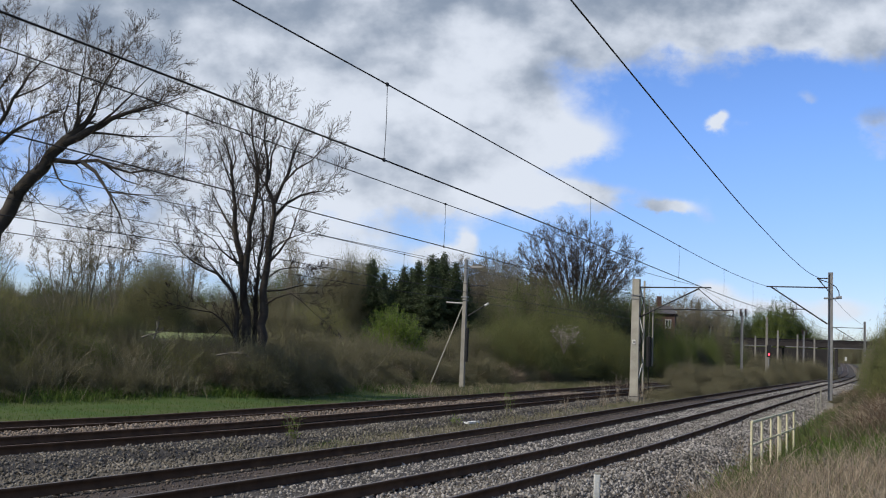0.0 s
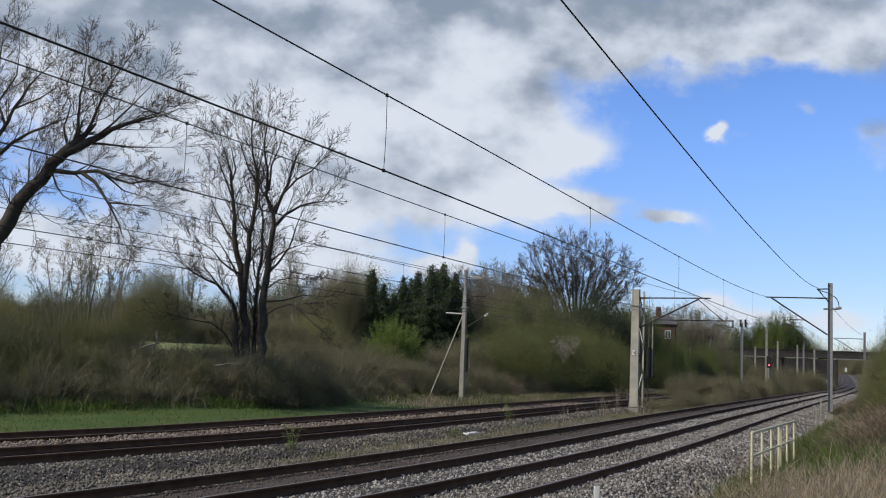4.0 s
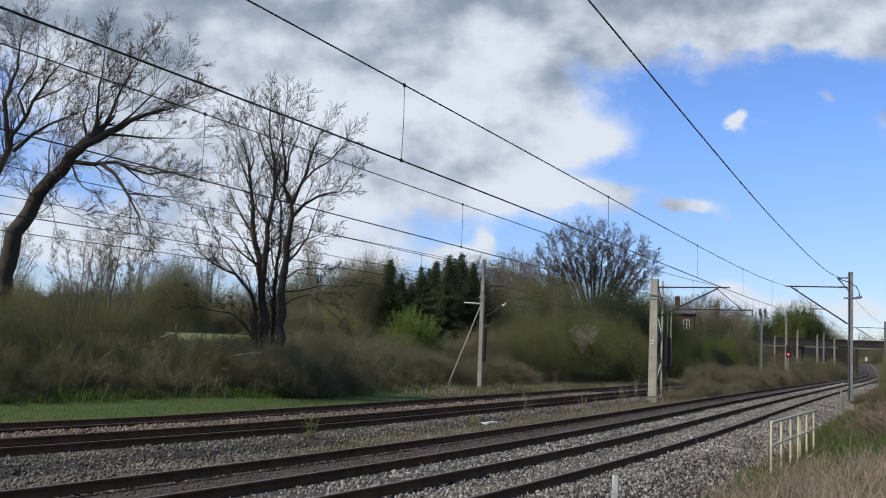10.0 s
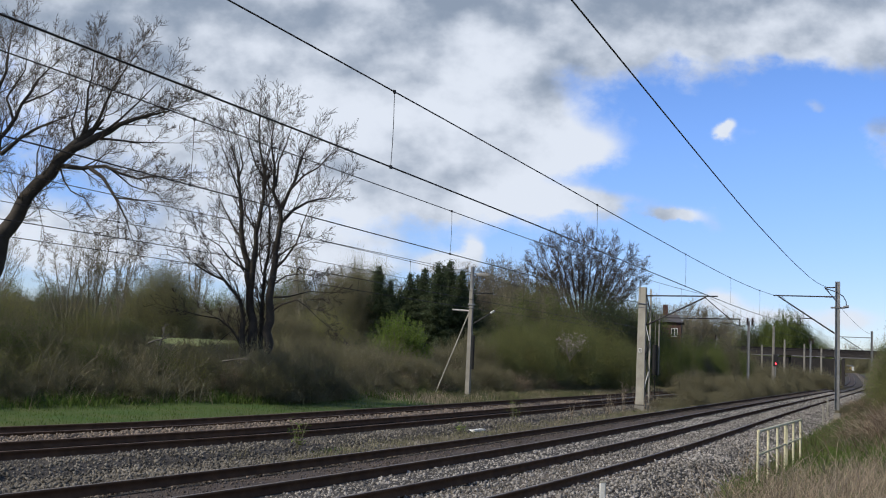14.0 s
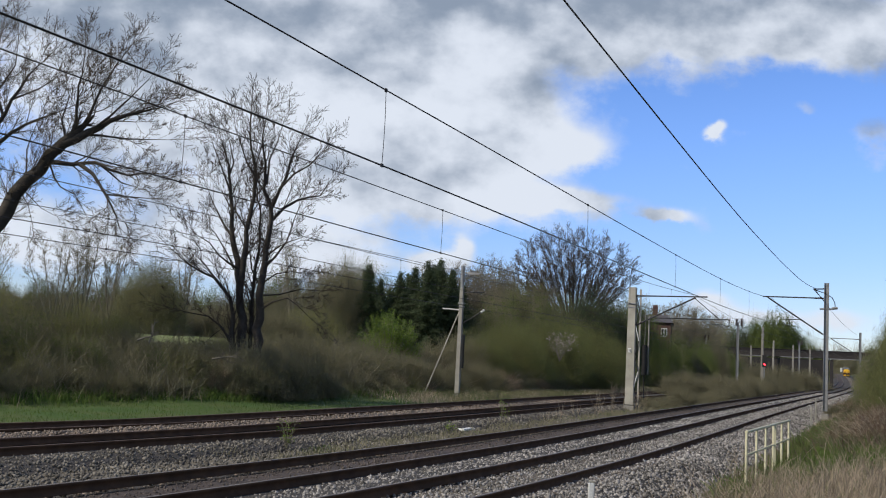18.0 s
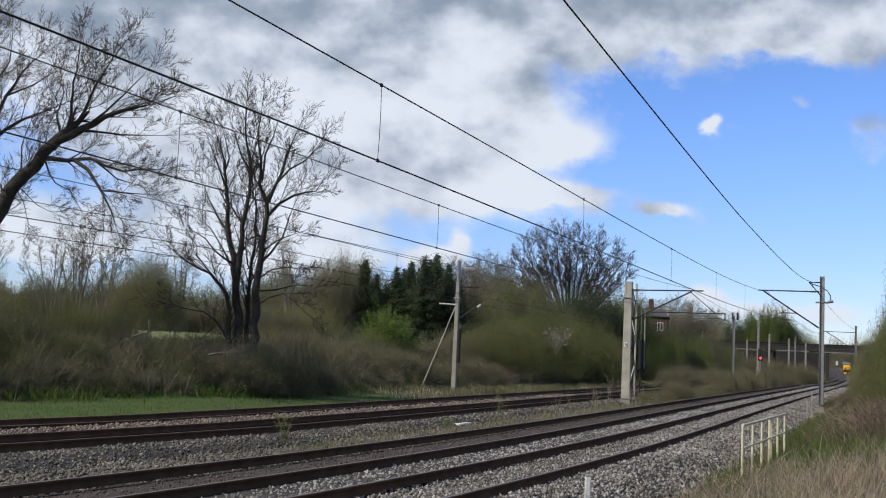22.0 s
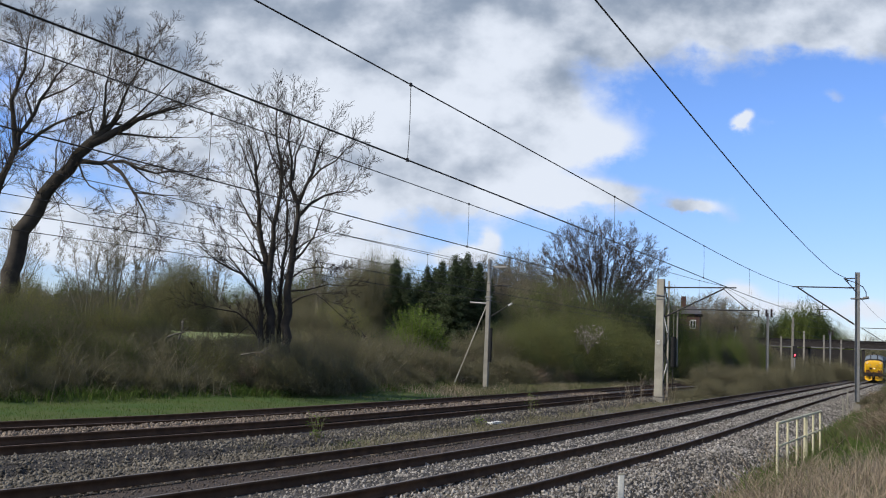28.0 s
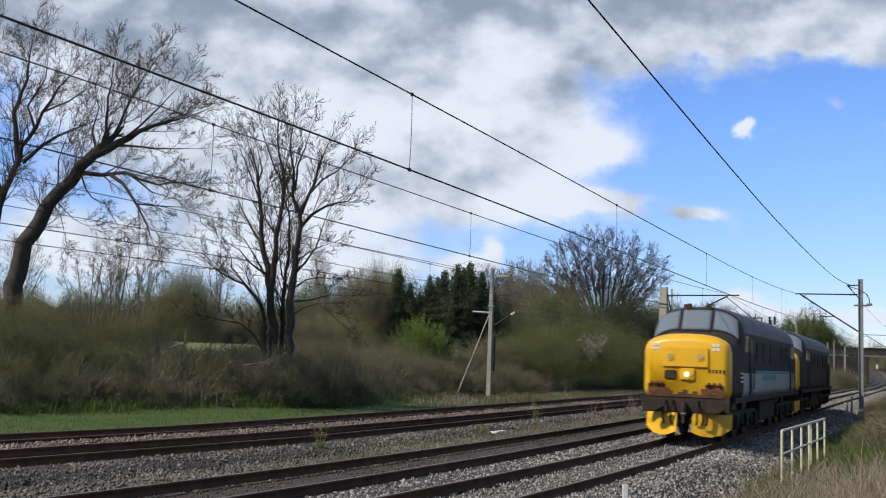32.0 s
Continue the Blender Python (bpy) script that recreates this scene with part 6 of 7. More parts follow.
    for sx in (-1, 1):
        bm = bmesh.new()
        for k in range(4):
            box(bm, sx * 0.86 + (k % 2) * 0.12 - 0.06, Y(0.47), 2.74 + (k // 2) * 0.12 - 0.1, 0.09, 0.04, 0.08)
        part("emblem", bm, M_WHITE, lo, "small white emblem blocks")
        # jumper sockets and dirty corners
        bm = bmesh.new()
        for k in range(3):
            rod(bm, (sx * (0.66 + k * 0.15), Y(0.48), 1.66), (sx * (0.66 + k * 0.15), Y(0.39), 1.6), 0.06, n=8)
        part("jumper_socket", bm, M_SOCKET, lo)
        bm = bmesh.new()
        for k in range(5):
            box(bm, sx * (0.5 + k * 0.13), Y(0.455), 1.44 + 0.05 * ((k * 7) % 3), 0.11 + 0.03 * (k % 2), 0.012, 0.16 + 0.06 * ((k * 5) % 3))
        part("rust_streak", bm, M_SOCKET, lo)
        bm = bmesh.new()
        rod(bm, (sx * 0.87, Y(0.5), 1.06), (sx * 0.87, Y(0.06), 1.06), 0.11, n=12)
        rod(bm, (sx * 0.87, Y(0.06), 1.06), (sx * 0.87, Y(0.0), 1.06), 0.25, n=20)
        bmesh.ops.scale(bm, vec=(1.2, 1, 0.78), verts=bm.verts, space=Matrix.Translation((-sx * 0.87, 0, -1.06)))
        part("buffer", bm, M_FRAME, lo)
        # plough blade: a curved plate either side of the coupling
        bm = bmesh.new()
        rows = []
        for q in range(5):
            x = sx * (0.22 + 0.25 * q)
            yb = 0.32 + 0.09 * q + (0.02 * q * q)
            low = (0.30, 0.20, 0.17, 0.22, 0.40)[q]
            rows.append([bm.verts.new((x, Y(yb + d), z)) for d, z in ((0.12, 0.82), (0.03, 0.64), (0.0, 0.44), (-0.07, low))])
        for a, b in zip(rows[:-1], rows[1:]):
            for i in range(3):
                bm.faces.new((a[i], a[i + 1], b[i + 1], b[i]))
        r = bmesh.ops.extrude_face_region(bm, geom=list(bm.faces))
        bmesh.ops.translate(bm, vec=(0, 0.03 * sg, 0), verts=[v for v in r["geom"] if isinstance(v, bmesh.types.BMVert)])
        bmesh.ops.recalc_face_normals(bm, faces=bm.faces)
        part("snow_plough", bm, M_YELLOW, lo)
    bm = bmesh.new()
    for k in range(15):
        h = 0.07 + 0.035 * ((k * 7) % 5)
        box(bm, -0.98 + k * 0.14, Y(0.462), 1.27 + h / 2, 0.15, 0.014, h)
    part("grime", bm, M_GRIME, lo, "oily dirt along the nose's lower edge")
    bm = bmesh.new()
    box(bm, 0, Y(0.55), 1.05, 2.5, 0.14, 0.46, bevel=0.02)
    part("buffer_beam", bm, M_FRAME, lo)
    bm = bmesh.new()
    box(bm, 0, Y(0.35), 1.03, 0.1, 0.36, 0.2, bevel=0.02)
    rod(bm, (0, Y(0.2), 1.0), (0, Y(0.22), 0.55), 0.04, n=8)
    rod(bm, (-0.07, Y(0.2), 0.8), (0.07, Y(0.2), 0.8), 0.05, n=8)
    part("coupling", bm, M_BUFF, lo)
    for x in (-0.55, -0.35, 0.35, 0.5, 0.62):
        bm = bmesh.new()
        pts = [(x, 0.46, 1.2), (x * 1.05, 0.3, 0.95), (x * 1.08, 0.28, 0.65), (x, 0.33, 0.5)]
        for a, b in zip(pts[:-1], pts[1:]):
            rod(bm, (a[0], Y(a[1]), a[2]), (b[0], Y(b[1]), b[2]), 0.028, n=6)
        part("brake_hose", bm, M_BLACK, lo)
    for x in (-0.28, 0.3):
        bm = bmesh.new()
        rod(bm, (x, Y(2.75), 3.95), (x, Y(2.4), 3.97), 0.05, 0.1, n=10)
        rod(bm, (x, Y(2.7), 3.8), (x, Y(2.7), 3.95), 0.03, n=6)
        part("horn", bm, M_FRAME, lo)


# the pale base colour carries a painted reflection of the sky
M_PANE = glass("sky_pale_cab_glass", (0.16, 0.19, 0.22), 0.05)


def bogie(lo, yc):
    bm = bmesh.new()
    for sx in (-1, 1):
        box(bm, sx * 1.06, yc, 0.72, 0.14, 4.9, 0.3, bevel=0.03)
        for dy in (-1.95, 0, 1.95):
            box(bm, sx * 1.12, yc + dy, 0.56, 0.24, 0.36, 0.42, bevel=0.03)
            box(bm, sx * 1.1, yc + dy + 0.55, 0.6, 0.12, 0.2, 0.3)
            box(bm, sx * 1.1, yc + dy - 0.55, 0.6, 0.12, 0.2, 0.3)
    box(bm, 0, yc, 0.7, 2.0, 1.2, 0.3)
    part("bogie_frame", bm, M_FRAME, lo)
    for dy in (-2.05, 0, 2.05):
        for sx in (-1, 1):
            bm = bmesh.new()
            rod(bm, (sx * 0.70, yc + dy, 0.57), (sx * 0.82, yc + dy, 0.57), 0.57, n=24)
            rod(bm, (sx * 0.66, yc + dy, 0.57), (sx * 0.70, yc + dy, 0.57), 0.60, n=24)
            rod(bm, (sx * 0.82, yc + dy, 0.57), (sx * 0.9, yc + dy, 0.57), 0.14, n=12)
            part("wheel", bm, M_BUFF, lo)


def build_loco(label, lower, upper, lit, text):
    lo = tagged(new("diesel_locomotive"), label, "locomotive", group="double-headed diesel locomotives")
    mesh_part("body", loco_body(lower, upper), None, lo)
    for back in (False, True):
        cab_end(lo, back, lit and not back)
    for yc in (4.0, 14.75):
        bogie(lo, yc)
    bm = bmesh.new()
    box(bm, 0, 9.375, 0.75, 2.3, 4.2, 0.75, bevel=0.06)
    part("fuel_tank", bm, M_FRAME, lo)
    for sx in (-1, 1):
        bm = bmesh.new()
        box(bm, sx * 1.33, 9.375, 1.22, 0.06, 17.2, 0.16)
        part("sole_bar", bm, M_FRAME, lo)
        for y0, y1, z0, z1 in ((5.0, 5.9, 2.35, 3.0), (6.6, 7.5, 2.35, 3.0), (8.4, 10.3, 2.3, 3.0), (11.6, 12.4, 2.35, 3.0), (13.2, 14.0, 2.35, 3.0)):
            bm = bmesh.new()
            box(bm, sx * 1.352, (y0 + y1) / 2, (z0 + z1) / 2, 0.03, y1 - y0, z1 - z0)
            gr = part("grille", bm, M_FRAME, lo)
            bm = bmesh.new()
            n = int((z1 - z0) / 0.09)
            for k in range(n):
                box(bm, sx * 1.368, (y0 + y1) / 2, z0 + (k + 0.5) * (z1 - z0) / n, 0.02, y1 - y0 - 0.06, 0.03)
            part("louvres", bm, upper, gr)
        if text:
            bm = bmesh.new()
            for k in range(9):
                box(bm, sx * 1.352, 6.6 + k * 0.42, 1.86, 0.014, 0.26, 0.2)
            part("lettering_bars", bm, M_TEAL, lo)
            bm = bmesh.new()
            box(bm, sx * 1.352, 10.2, 2.05, 0.014, 10.6, 0.08)
            part("side_stripe", bm, M_TEAL, lo)
            bm = bmesh.new()
            for k in range(3):
                box(bm, sx * 1.34, 2.3 + k * 0.0, 1.75 + k * 0.12, 0.012, 0.9, 0.05)
            part("emblem_bars", bm, M_WHITE, lo)
    for y, r in ((9.4, 0.55), (12.2, 0.62)):
        bm = bmesh.new()
        rod(bm, (0, y, 3.8), (0, y, 3.93), r, r * 0.94, n=24)
        fan = part("roof_fan", bm, M_ROOF, lo)
        bm = bmesh.new()
        for k in range(7):
            box(bm, 0, y - r + (k + 0.5) * 2 * r / 7, 3.94, 1.6 * r, 0.03, 0.02)
        part("fan_bars", bm, M_FRAME, fan)
    for y in (6.2, 7.4, 10.9, 14.2):
        bm = bmesh.new()
        box(bm, 0, y, 3.84, 0.9, 0.7, 0.09, bevel=0.02)
        part("roof_hatch", bm, M_ROOF, lo)
    bm = bmesh.new()
    box(bm, 0, 8.3, 3.92, 0.5, 0.3, 0.16, bevel=0.02)
    part("exhaust", bm, M_FRAME, lo)
    return lo


LOCO_A = build_loco("dark grey diesel locomotive with yellow nose and pale band", M_PALE, M_GREY, True, True)
LOCO_B = build_loco("grimy dark brown-grey diesel locomotive coupled behind", M_BLUEGREY, M_BLUEGREY, False, False)
SPEED, NOSE_END = 33.1, 28.885


def loco_pose(nose):
    """Rides on its two bogies along the near line."""
    a, b = spot(nose + 4.0), spot(nose + 14.75)
    d = b - a
    rz = -math.atan2(d.x, d.y)
    rx = math.atan2(d.z, math.hypot(d.x, d.y))
    turn = Matrix.Rotation(rz, 4, "Z") @ Matrix.Rotation(rx, 4, "X")
    return Matrix.Translation(a) @ turn @ Matrix.Translation((0, -4.0, 0))


def motions():
    times = [float(t) for t in range(0, 28)] + [28 + 0.5 * i for i in range(9)]
    for lo, lag in ((LOCO_A, 0.0), (LOCO_B, 19.0)):
        walk(lo, [(t, loco_pose(NOSE_END + lag + SPEED * (32 - t))) for t in times])


# ---------------------------------------------------------------- loose ballast, grass and weeds
STN = np.random.default_rng(9)
OCTA = np.array([(1, 0, 0), (-1, 0, 0), (0, 1, 0), (0, -1, 0), (0, 0, 1), (0, 0, -1)], dtype=float)
OCTA_F = np.array([(0, 2, 4), (2, 1, 4), (1, 3, 4), (3, 0, 4), (2, 0, 5), (1, 2, 5), (3, 1, 5), (0, 3, 5)])


def stones(label, mat, o0, o1, s0, s1, density, size, height, track=0):
    """Broken stones lying on a stretch of the bed; height gives the bed's level at an offset from the track."""
    n = int((s1 - s0) * (o1 - o0) * density)
    s, o = STN.uniform(s0, s1, n), STN.uniform(o0, o1, n)
    z = height(o) + STN.uniform(-0.03, 0.03, n)
    c = at(s, track_off(track, s) + o, z)
    v = OCTA[None] * STN.uniform(0.7, 1.35, (n, 6, 1)) * (size * STN.uniform(0.5, 1.45, (n, 1, 1))) * STN.uniform(0.5, 1.25, (n, 1, 3))
    a, b = STN.uniform(0, 6.28, n), STN.uniform(-0.9, 0.9, n)
    ca, sa, cb, sb = np.cos(a)[:, None], np.sin(a)[:, None], np.cos(b)[:, None], np.sin(b)[:, None]
    x, y, zz = v[:, :, 0], v[:, :, 1], v[:, :, 2]
    y, zz = y * cb - zz * sb, y * sb + zz * cb
    x, y = x * ca - y * sa, x * sa + y * ca
    v = np.stack([x, y, zz], 2) + c[:, None, :]
    f = (np.arange(n)[:, None, None] * 6 + OCTA_F[None]).reshape(-1, 3)
    tagged(mesh_part("ballast_stones", fast_mesh("ballast_stones", v.reshape(-1, 3), f), mat), label, "ballast", kind="stuff")


M_STONE_DARK = material("dirty_stone", (0.12, 0.10, 0.085), (0.085, 0.07, 0.06), 0.8, 0.9, bump=0.2, fine=60, island=0.5)
M_STONE_GREY = material("dull_grey_stone", (0.185, 0.168, 0.14), (0.105, 0.095, 0.08), 0.8, 0.9, bump=0.3, fine=60, island=0.65)
M_STONE_RUST = material("rusty_stone", (0.10, 0.068, 0.05), (0.07, 0.05, 0.038), 0.8, 0.9, bump=0.2, fine=60, island=0.5)
M_STONE_BROWN = material("brown_stone", (0.235, 0.19, 0.15), (0.165, 0.132, 0.105), 0.8, 0.9, bump=0.2, fine=60, island=0.55)


def level(o):
    return np.interp(o, (-6, -1.5, 1.35, 1.75, 3.2), (-0.36, -0.19, -0.19, -0.2, -0.6))


def level2(o):
    return np.interp(o, (-3.0, -2.3, -1.5, 2), (-0.6, -0.42, -0.19, -0.17))


def level3(o):
    return np.interp(o, (1.3, 1.7, 2.7), (-0.19, -0.22, -0.6))


for s0, s1, k, sz in ((3, 22, 270, 0.036), (22, 38, 200, 0.038), (38, 75, 110, 0.043), (75, 150, 30, 0.06)):
    stones("loose grey ballast stones on the shoulder", M_STONE, 0.84, 3.15, s0, s1, k, sz, level)
    stones("loose grey ballast stones between the main tracks", M_STONE, -2.48, -0.84, s0, s1, k, sz, level)
    stones("pale ballast stones between the rails", M_STONE, -0.66, 0.66, s0, s1, k * 1.0, sz * 0.85, lambda o: 0 * o - 0.172)
    stones("oily dark stones between the rails", M_STONE_DARK, -0.66, 0.66, s0, s1, k * 0.5, sz * 0.65, lambda o: 0 * o - 0.178, 1)
    stones("brownish ballast stones beside the track", M_STONE_BROWN, -2.6, -0.84, s0, s1, k * 0.9, sz, level2, 1)
for s0, s1, k, sz in ((12, 30, 200, 0.035), (30, 60, 80, 0.045)):
    stones("grey ballast stones beside the slow line", M_STONE_GREY, 0.86, 2.3, s0, s1, k, sz, level3, 2)
    stones("rust-stained stones between the slow rails", M_STONE_RUST, -0.66, 0.66, s0, s1, k * 0.35, sz * 0.7, lambda o: 0 * o - 0.205, 2)
    stones("grey ballast stones between the slow tracks", M_STONE_BROWN, -2.25, -0.86, s0, s1, k * 0.9, sz, lambda o: np.interp(o, (-2.2, -2.0, -1.05, -0.84), (-0.09, -0.06, -0.09, -0.13)), 2)
    stones("rust-stained stones between the outer rails", M_STONE_RUST, -0.66, 0.66, s0, s1, k * 0.35, sz * 0.7, lambda o: 0 * o - 0.205, 3)
    stones("brown ballast stones at the turf's edge", M_STONE_BROWN, -2.4, -0.86, s0, s1, k * 0.5, sz, lambda o: np.interp(o, (-2.6, -1.9, -1.0, -0.8), (-0.5, -0.26, -0.14, -0.13)), 3)


stones("dull grey stones on the walkway", M_STONE_GREY, -7.4, -5.0, 5, 26, 230, 0.036, lambda o: 0 * o - 0.37)
stones("dull grey stones on the walkway", M_STONE_GREY, -7.4, -5.0, 26, 48, 80, 0.04, lambda o: 0 * o - 0.37)


def blades(label, mat, place, n, h0, h1, width, lean, seed, name="grass"):
    """Bent grass blades in three joints; place(n, rng) gives roots."""
    r = np.random.default_rng(seed)
    root = place(n, r)
    n = len(root)
    h = r.uniform(h0, h1, (n, 1)) * r.uniform(0.6, 1.0, (n, 1))
    a = r.uniform(0, 6.28, n)
    d = np.stack([np.cos(a), np.sin(a), 0 * a], 1)
    q = np.stack([-np.sin(a * 1.7), np.cos(a * 1.7), 0 * a], 1)
    k = lean * r.uniform(0.2, 1.2, (n, 1))
    up = np.array([[0, 0, 1.0]])
    p1 = root + up * h * 0.5 + d * h * k * 0.18
    p2 = root + up * h * (0.95 - 0.2 * k) + d * h * k * 0.6
    w = width * r.uniform(0.6, 1.3, (n, 1))
    v = np.stack([root - q * w, root + q * w, p1 + q * w * 0.8, p1 - q * w * 0.8, p2 + q * w * 0.25, p2 - q * w * 0.25], 1).reshape(-1, 3)
    i = np.arange(n)[:, None] * 6
    f = np.concatenate([i + np.array([[0, 1, 2, 3]]), i + np.array([[3, 2, 4, 5]])])
    tagged(mesh_part(name, fast_mesh(name, v, f), mat), label, "grass", kind="stuff")


def canes(label, mat, place, n, l0, l1, r, seed, name="bramble_canes"):
    """Arching canes that rise from the ground and bow over."""
    g = np.random.default_rng(seed)
    root = place(n, g)
    n = len(root)
    a = g.uniform(0, 6.28, n)
    d = np.stack([np.cos(a), np.sin(a), 0 * a], 1)
    ln = g.uniform(l0, l1, (n, 1))
    reach, lift = ln * g.uniform(0.2, 0.75, (n, 1)), ln * g.uniform(0.3, 0.7, (n, 1))
    side = np.stack([-d[:, 1], d[:, 0], 0 * a], 1) * g.normal(0, 0.12, (n, 1)) * ln
    drop = g.uniform(0.5, 1.05, (n, 1))
    def arc(q):
        return root + d * reach * q + np.array([[0, 0, 1.0]]) * lift * (2.0 * q - drop * q * q) + side * q * q
    segs = []
    qs = np.linspace(0, 1, 6)
    for q0, q1 in zip(qs[:-1], qs[1:]):
        o = np.ones((n, 1))
        segs.append(np.concatenate([arc(q0), arc(q1), o * r * (1.1 - 0.7 * q0), o * r * (1.1 - 0.7 * q1)], 1))
    tagged(mesh_part(name, fast_mesh(name, *tubes(np.concatenate(segs), 3)), mat), label, "brambles", kind="stuff")


def on_ground(s0, s1, o0, o1, clump=0.0, power=1.0, follow=False):
    def place(n, r):
        s = s0 + (s1 - s0) * r.uniform(0, 1, n) ** power
        o = r.uniform(o0, o1, n)
        if clump:
            m = max(1, n // 60)
            ci = r.integers(0, m, n)
            s = (s0 + (s1 - s0) * r.uniform(0, 1, m) ** power)[ci] + r.normal(0, clump, n)
            o = r.uniform(o0, o1, m)[ci] + r.normal(0, clump, n)
        if follow:
            o = o + bank_shift(s)
        p = at(s, o, 0)
        ss, oo = line_coords(p[:, 0], p[:, 1])
        p[:, 2] = ground_z(oo, ss) - 0.02
        return p
    return place


blades("short green turf grass beside the far line", M_BLADE, on_ground(5, 105, -21.2, -15.4), 40000, 0.06, 0.16, 0.007, 0.8, 1, "turf_grass")
blades("longer green grass at the foot of the bank", M_BLADE, on_ground(5, 100, -19.9, -18.5, 0.3, 1.0, True), 16000, 0.2, 0.55, 0.009, 0.9, 2, "turf_grass")
M_VERGE = material("grey_green_grass", (0.125, 0.135, 0.06), (0.15, 0.14, 0.08), 0.6, 0.85, bump=0, island=0.3, trans=0.3)
blades("tall grey-green grass on the verge of the slow line", M_VERGE, on_ground(50, 112, -20.2, -15.0, 0.4), 22000, 0.2, 0.6, 0.009, 0.8, 21, "verge_grass")
blades("bleached grass on the verge of the slow line", M_STALK, on_ground(46, 112, -19.5, -14.6, 0.4), 9000, 0.2, 0.6, 0.007, 0.8, 22, "verge_grass")
blades("straw-coloured tall dry grass by the fence", M_STALK, on_ground(7, 21, 4.2, 9.5, 0.25, 1.0), 15000, 0.35, 0.9, 0.0048, 0.9, 3, "dry_grass")
blades("straw-coloured thin dry grass by the fence", M_STALK, on_ground(7, 24, 3.4, 7.0, 0.2), 9000, 0.25, 0.6, 0.003, 1.0, 4, "dry_grass")
blades("russet dead grass on the slope", M_BRACKEN, on_ground(30, 130, 5.4, 12, 0.5, 1.5), 26000, 0.35, 0.8, 0.007, 0.9, 5, "dry_grass")
blades("yellowed grass along the shoulder", M_STALK, on_ground(40, 190, 3.1, 5.2, 0.4), 16000, 0.15, 0.45, 0.008, 1.0, 16, "dry_grass")
blades("green grass among the dry stalks", M_BLADE, on_ground(10, 60, 3.5, 7.0, 0.4, 1.0), 40000, 0.15, 0.5, 0.005, 1.0, 6, "green_grass")
blades("broad green leaves of weeds behind the handrail", M_BLADE, on_ground(20, 48, 3.9, 7.2, 0.5), 8000, 0.2, 0.7, 0.016, 1.5, 31, "green_herbs")
blades("dark green leaves of weeds behind the handrail", M_LEAF_MID, on_ground(19, 48, 3.6, 7.6, 0.4), 14000, 0.2, 0.75, 0.018, 1.5, 32, "green_herbs")
blades("rust-brown dead stalks at the ballast's edge", M_BRACKEN, on_ground(12, 40, 3.15, 4.4, 0.3), 5000, 0.15, 0.6, 0.005, 1.2, 33, "dead_stalks")
canes("pale broken stems standing in the dry grass", M_STALK, on_ground(8, 30, 3.9, 9.0, 0.6), 900, 0.6, 1.5, 0.005, 34, "dead_stems")
canes("russet dead stems on the slope", M_BRACKEN, on_ground(26, 110, 5.2, 11, 0.7, 1.4), 5200, 0.6, 1.5, 0.007, 35, "dead_stems")
blades("thin brownish grass on the walkway", M_BARK2, on_ground(18, 75, -7.4, -5.0, 0.3), 12000, 0.12, 0.36, 0.006, 1.0, 7, "walkway_grass")
blades("thin green grass on the walkway", M_BLADE, on_ground(20, 75, -7.3, -5.3, 0.3), 1500, 0.06, 0.2, 0.006, 1.0, 8, "walkway_grass")


M_CANE = material("grey_brown_canes", (0.285, 0.262, 0.18), (0.185, 0.168, 0.112), 1.5, 0.9, bump=0, island=0.45)
canes("arching grey-brown bramble canes along the bank", M_CANE, on_ground(8, 84, -22.4, -19.2, 0.5, 1.0, True), 3400, 0.9, 2.6, 0.0075, 14)
blades("brown withered leaves and stems at the bank's foot", M_LEAF_BROWN, on_ground(8, 84, -20.9, -19.2, 0.4, 1.0, True), 16000, 0.15, 0.6, 0.016, 1.5, 18, "bank_litter")
canes("dark arching bramble canes along the bank", M_BARK2, on_ground(8, 66, -25.0, -20.0, 0.6, 1.0, True), 2600, 1.0, 2.6, 0.008, 15)
blades("brown dead stalks tangled in the bank", M_BARK2, on_ground(8, 60, -24.5, -19.5, 0.5, 1.0, True), 5000, 0.5, 1.6, 0.006, 1.3, 15, "dead_stalks")
blades("broad green leaves of nettles and docks at the bank's foot", M_BLADE, on_ground(8, 84, -20.8, -18.8, 0.35, 1.0, True), 14000, 0.15, 0.55, 0.022, 1.4, 17, "bank_herbs")


def raise_walkway():
    for o in list(scene.objects):
        if o.name.startswith("walkway_grass"):
            o.location.z = 0.4


raise_walkway()


def weed(s, off, h, spread, n, leafy, seed, z=-0.36):
    """A clump of upright weed stems, some with small leaves."""
    rng = random.Random(seed)
    w = tagged(new("weed"), "upright " + ("green leafy" if leafy else "dry leafless") + " weed growing in the ballast", "weed", group="trackside weeds")
    w.matrix_basis = Matrix.Translation(spot(s, off, z))
    tips = []
    for _ in range(n):
        segs = []
        a = rng.uniform(0, 6.28)
        d = np.array([math.cos(a) * spread, math.sin(a) * spread, 1.0])
        d /= np.linalg.norm(d)
        branch(segs, rng, np.array([rng.gauss(0, 0.06), rng.gauss(0, 0.06), 0.0]), d, h * rng.uniform(0.6, 1.0), 0.007, 1, wob=0.12, kids=(5,), ratio=0.3, tipr=0.004, tips=tips)
        v, f = tubes(np.array(segs), 3)
        mesh_part("stem", fast_mesh("stem", v, f), M_STALK if not leafy else M_BARK2, w)
    if leafy:
        v, f = leaves_at(tips, 120, 0.04, 0.026, np.random.default_rng(seed))
        mesh_part("foliage", fast_mesh("foliage", v, f), M_LEAF_GREEN, w)


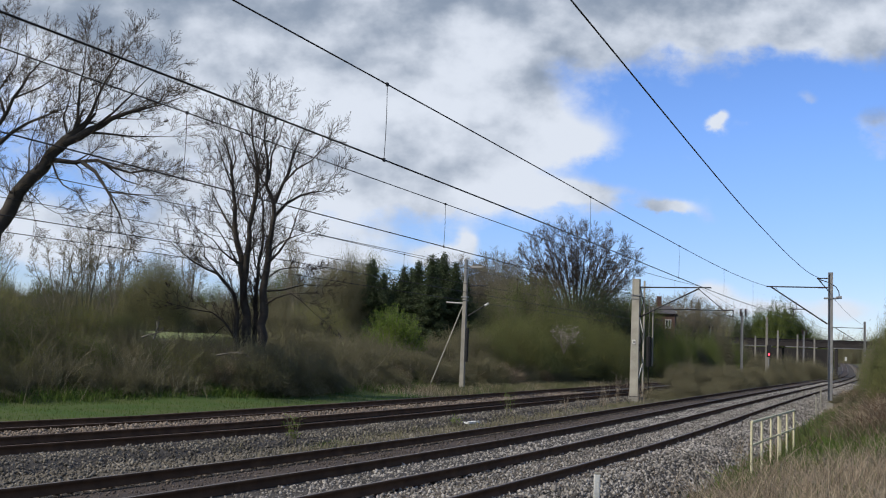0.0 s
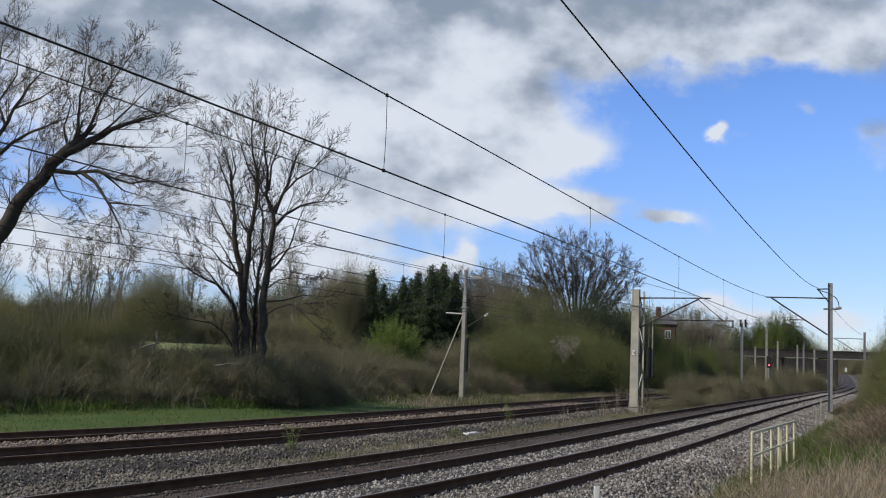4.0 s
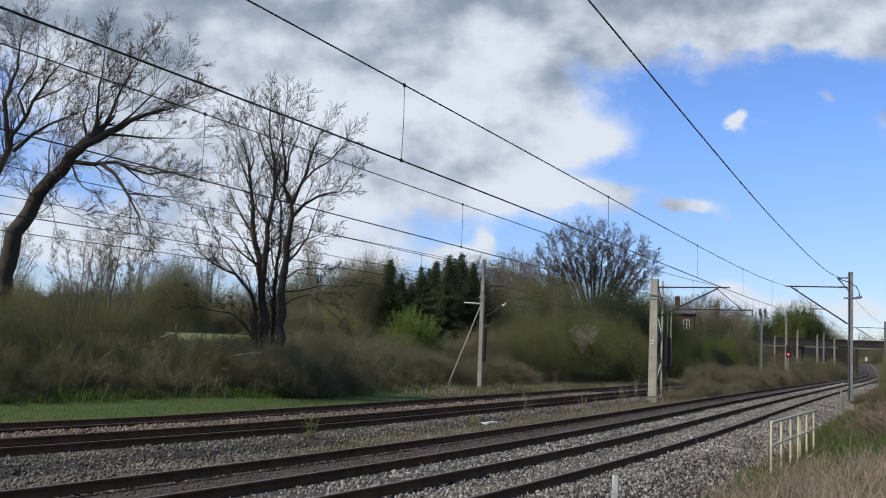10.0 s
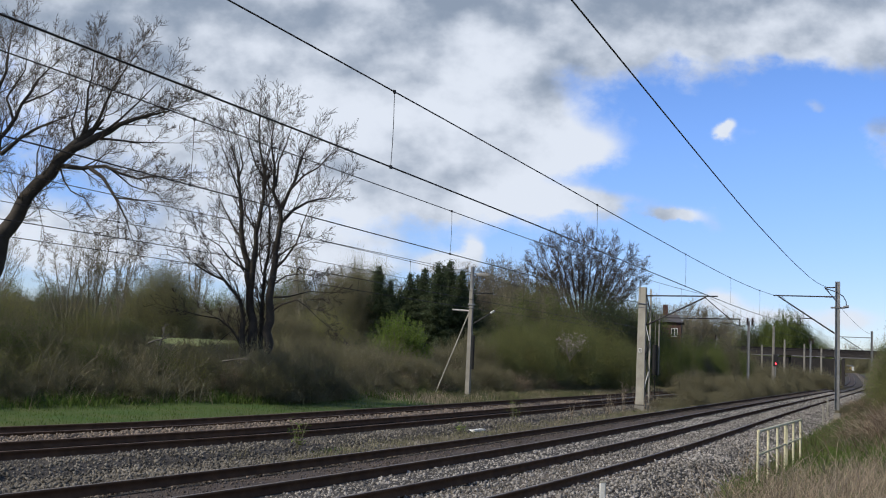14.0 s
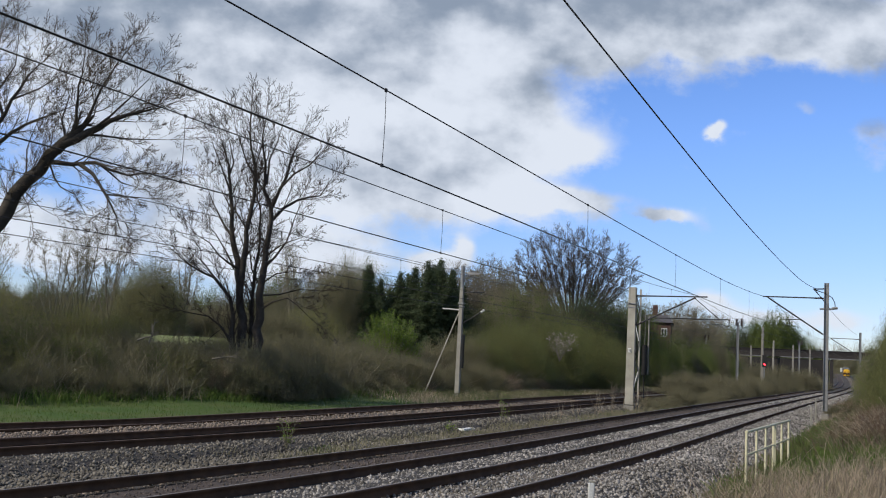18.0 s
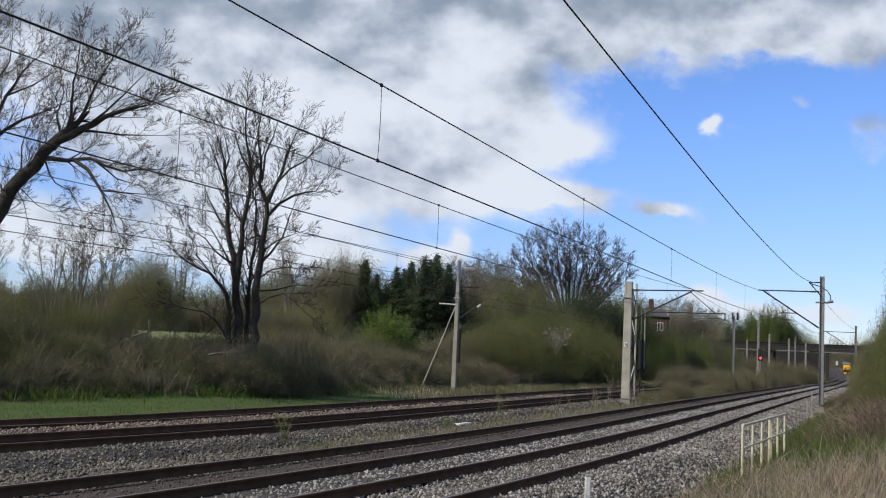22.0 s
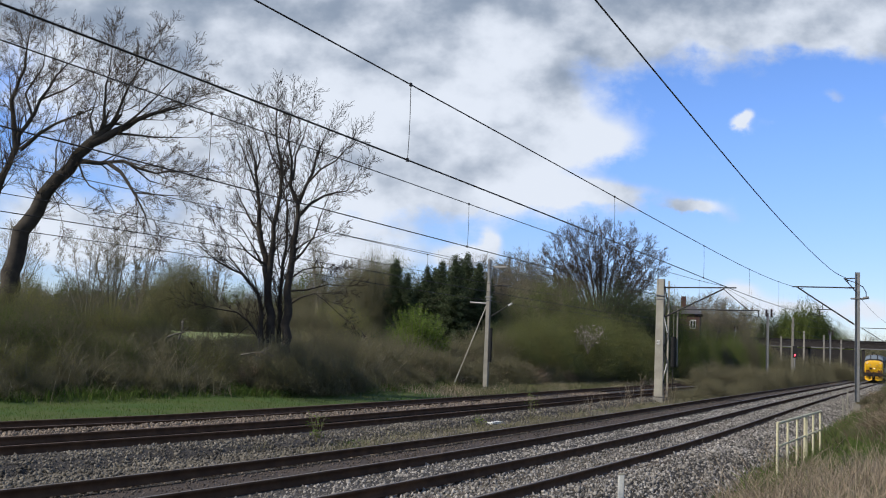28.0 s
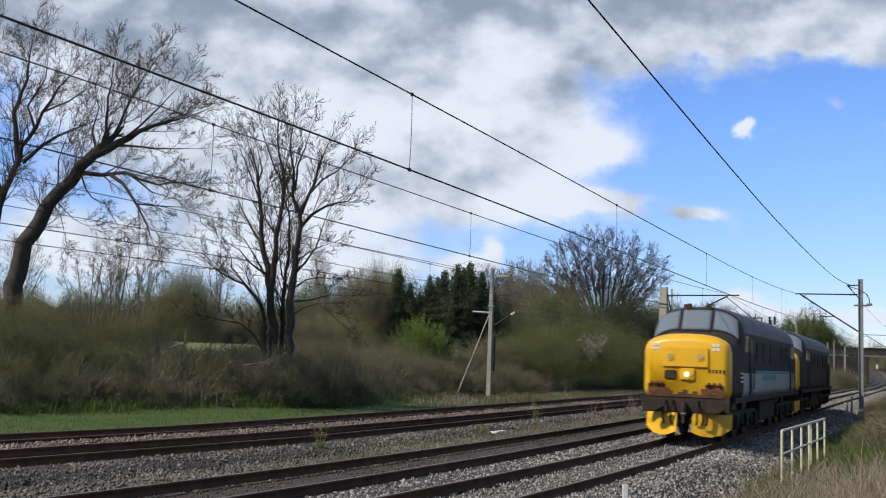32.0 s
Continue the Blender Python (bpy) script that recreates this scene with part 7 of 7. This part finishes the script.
WEEDS_A = [
    (21.3, -7.1, 0.75, 0.3, 10, True, 1), (36.5, -7.0, 1.25, 0.18, 6, True, 2), (51, -6.9, 1.3, 0.3, 7, False, 3),
    (49.5, -6.7, 1.0, 0.3, 5, False, 4), (55.5, -7.3, 1.6, 0.2, 6, False, 5), (57.5, -6.6, 1.3, 0.2, 5, False, 6),
    (41.0, -6.6, 0.5, 0.4, 6, False, 7), (22.5, 3.3, 0.9, 0.2, 3, False, 8)]
WEEDS_B = [
    (24.5, 3.0, 0.6, 0.2, 3, False, 9), (60, -6.5, 1.1, 0.3, 6, False, 10), (53.2, -6.8, 1.5, 0.16, 5, False, 21),
    (58.8, -7.4, 1.9, 0.14, 5, False, 22), (47.5, -7.2, 0.8, 0.3, 6, False, 23), (44.2, -7.0, 0.7, 0.3, 6, False, 24),
    (56.4, -6.2, 1.7, 0.12, 4, False, 25), (17.2, 4.0, 0.9, 0.3, 5, False, 11)]
WEEDS_C = [
    (19.5, 4.3, 1.0, 0.3, 6, False, 12), (31, -6.9, 0.4, 0.5, 8, True, 13)]
for args in WEEDS_A + WEEDS_B + WEEDS_C:
    weed(*args)
# brambles and bracken on the near slope
SLOPE = [("mid", 43, 3.9, 0.5, 0.5), ("mid", 41, 4.3, 0.6, 0.6), ("green", 39, 4.4, 0.45, 0.5), ("mid", 37.5, 4.7, 0.7, 0.6), ("mid", 35.5, 5.2, 0.7, 0.6), ("green", 34.5, 4.6, 0.5, 0.5), ("mid", 33, 5.0, 0.8, 0.7),
         ("green", 32, 5.6, 0.5, 0.5), ("mid", 31, 4.6, 0.6, 0.6), ("mid", 29.5, 5.4, 0.7, 0.6), ("green", 28.3, 4.7, 0.45, 0.5), ("mid", 27.3, 5.3, 0.6, 0.5), ("mid", 30, 6.4, 0.7, 0.6), ("green", 26, 5.9, 0.4, 0.4), ("mid", 23.8, 5.1, 0.45, 0.4),
         ("bramble", 27.8, 6.2, 0.7, 0.5), ("bramble", 24.5, 6.3, 0.6, 0.45)]
SLR = random.Random(77)
for i in range(46):
    s = 31 + 75 * (i / 46) ** 1.3
    SLOPE.append((SLR.choice(("dead", "dead", "dead", "bramble")), s, 6.1 + SLR.uniform(-0.6, 2.6) * (1 if s < 60 else 0.6), SLR.uniform(0.7, 1.3), SLR.uniform(0.5, 0.9)))
for i in range(40):
    s = 62 + 3.6 * i
    SLOPE.append((SLR.choice(("dead", "haze", "mid", "bramble")), s, (4.3 if s < 72 else 3.7) + SLR.uniform(-0.3, 0.6), SLR.uniform(0.7, 1.1), SLR.uniform(0.4, 0.8)))
for key, s, off, rx, h in SLOPE:
    p = spot(s, off)
    shrub(key, p.x, p.y, rx, rx, h)
bm = bmesh.new()
box(bm, 0, 0, 0, 0.55, 1.0, 0.08, bevel=0.02)
slab = part("concrete_slab", bm, M_WHITE)
slab.matrix_basis = frame_at(32.8, -7.15, -0.31)
tagged(slab, "white concrete slab lying on the walkway", "slab")

# sleepers under the rails
bm = bmesh.new()
box(bm, 0, 0, -0.245, 2.5, 0.26, 0.15, bevel=0.015)
SLEEPER = bpy.data.meshes.new("sleeper")
bm.to_mesh(SLEEPER)
bm.free()
SLEEPER.materials.append(M_SLEEPER)
for i, (s0, n) in enumerate(((5, 74), (5, 74), (10, 60), (10, 60))):
    for k in range(n):
        s = s0 + k * 0.65
        o = new("sleeper", SLEEPER)
        o.parent = TRACKS[i]
        o.matrix_basis = frame_at(s, float(track_off(i, s)), 0.008 if i == 0 else -0.03)


motions()
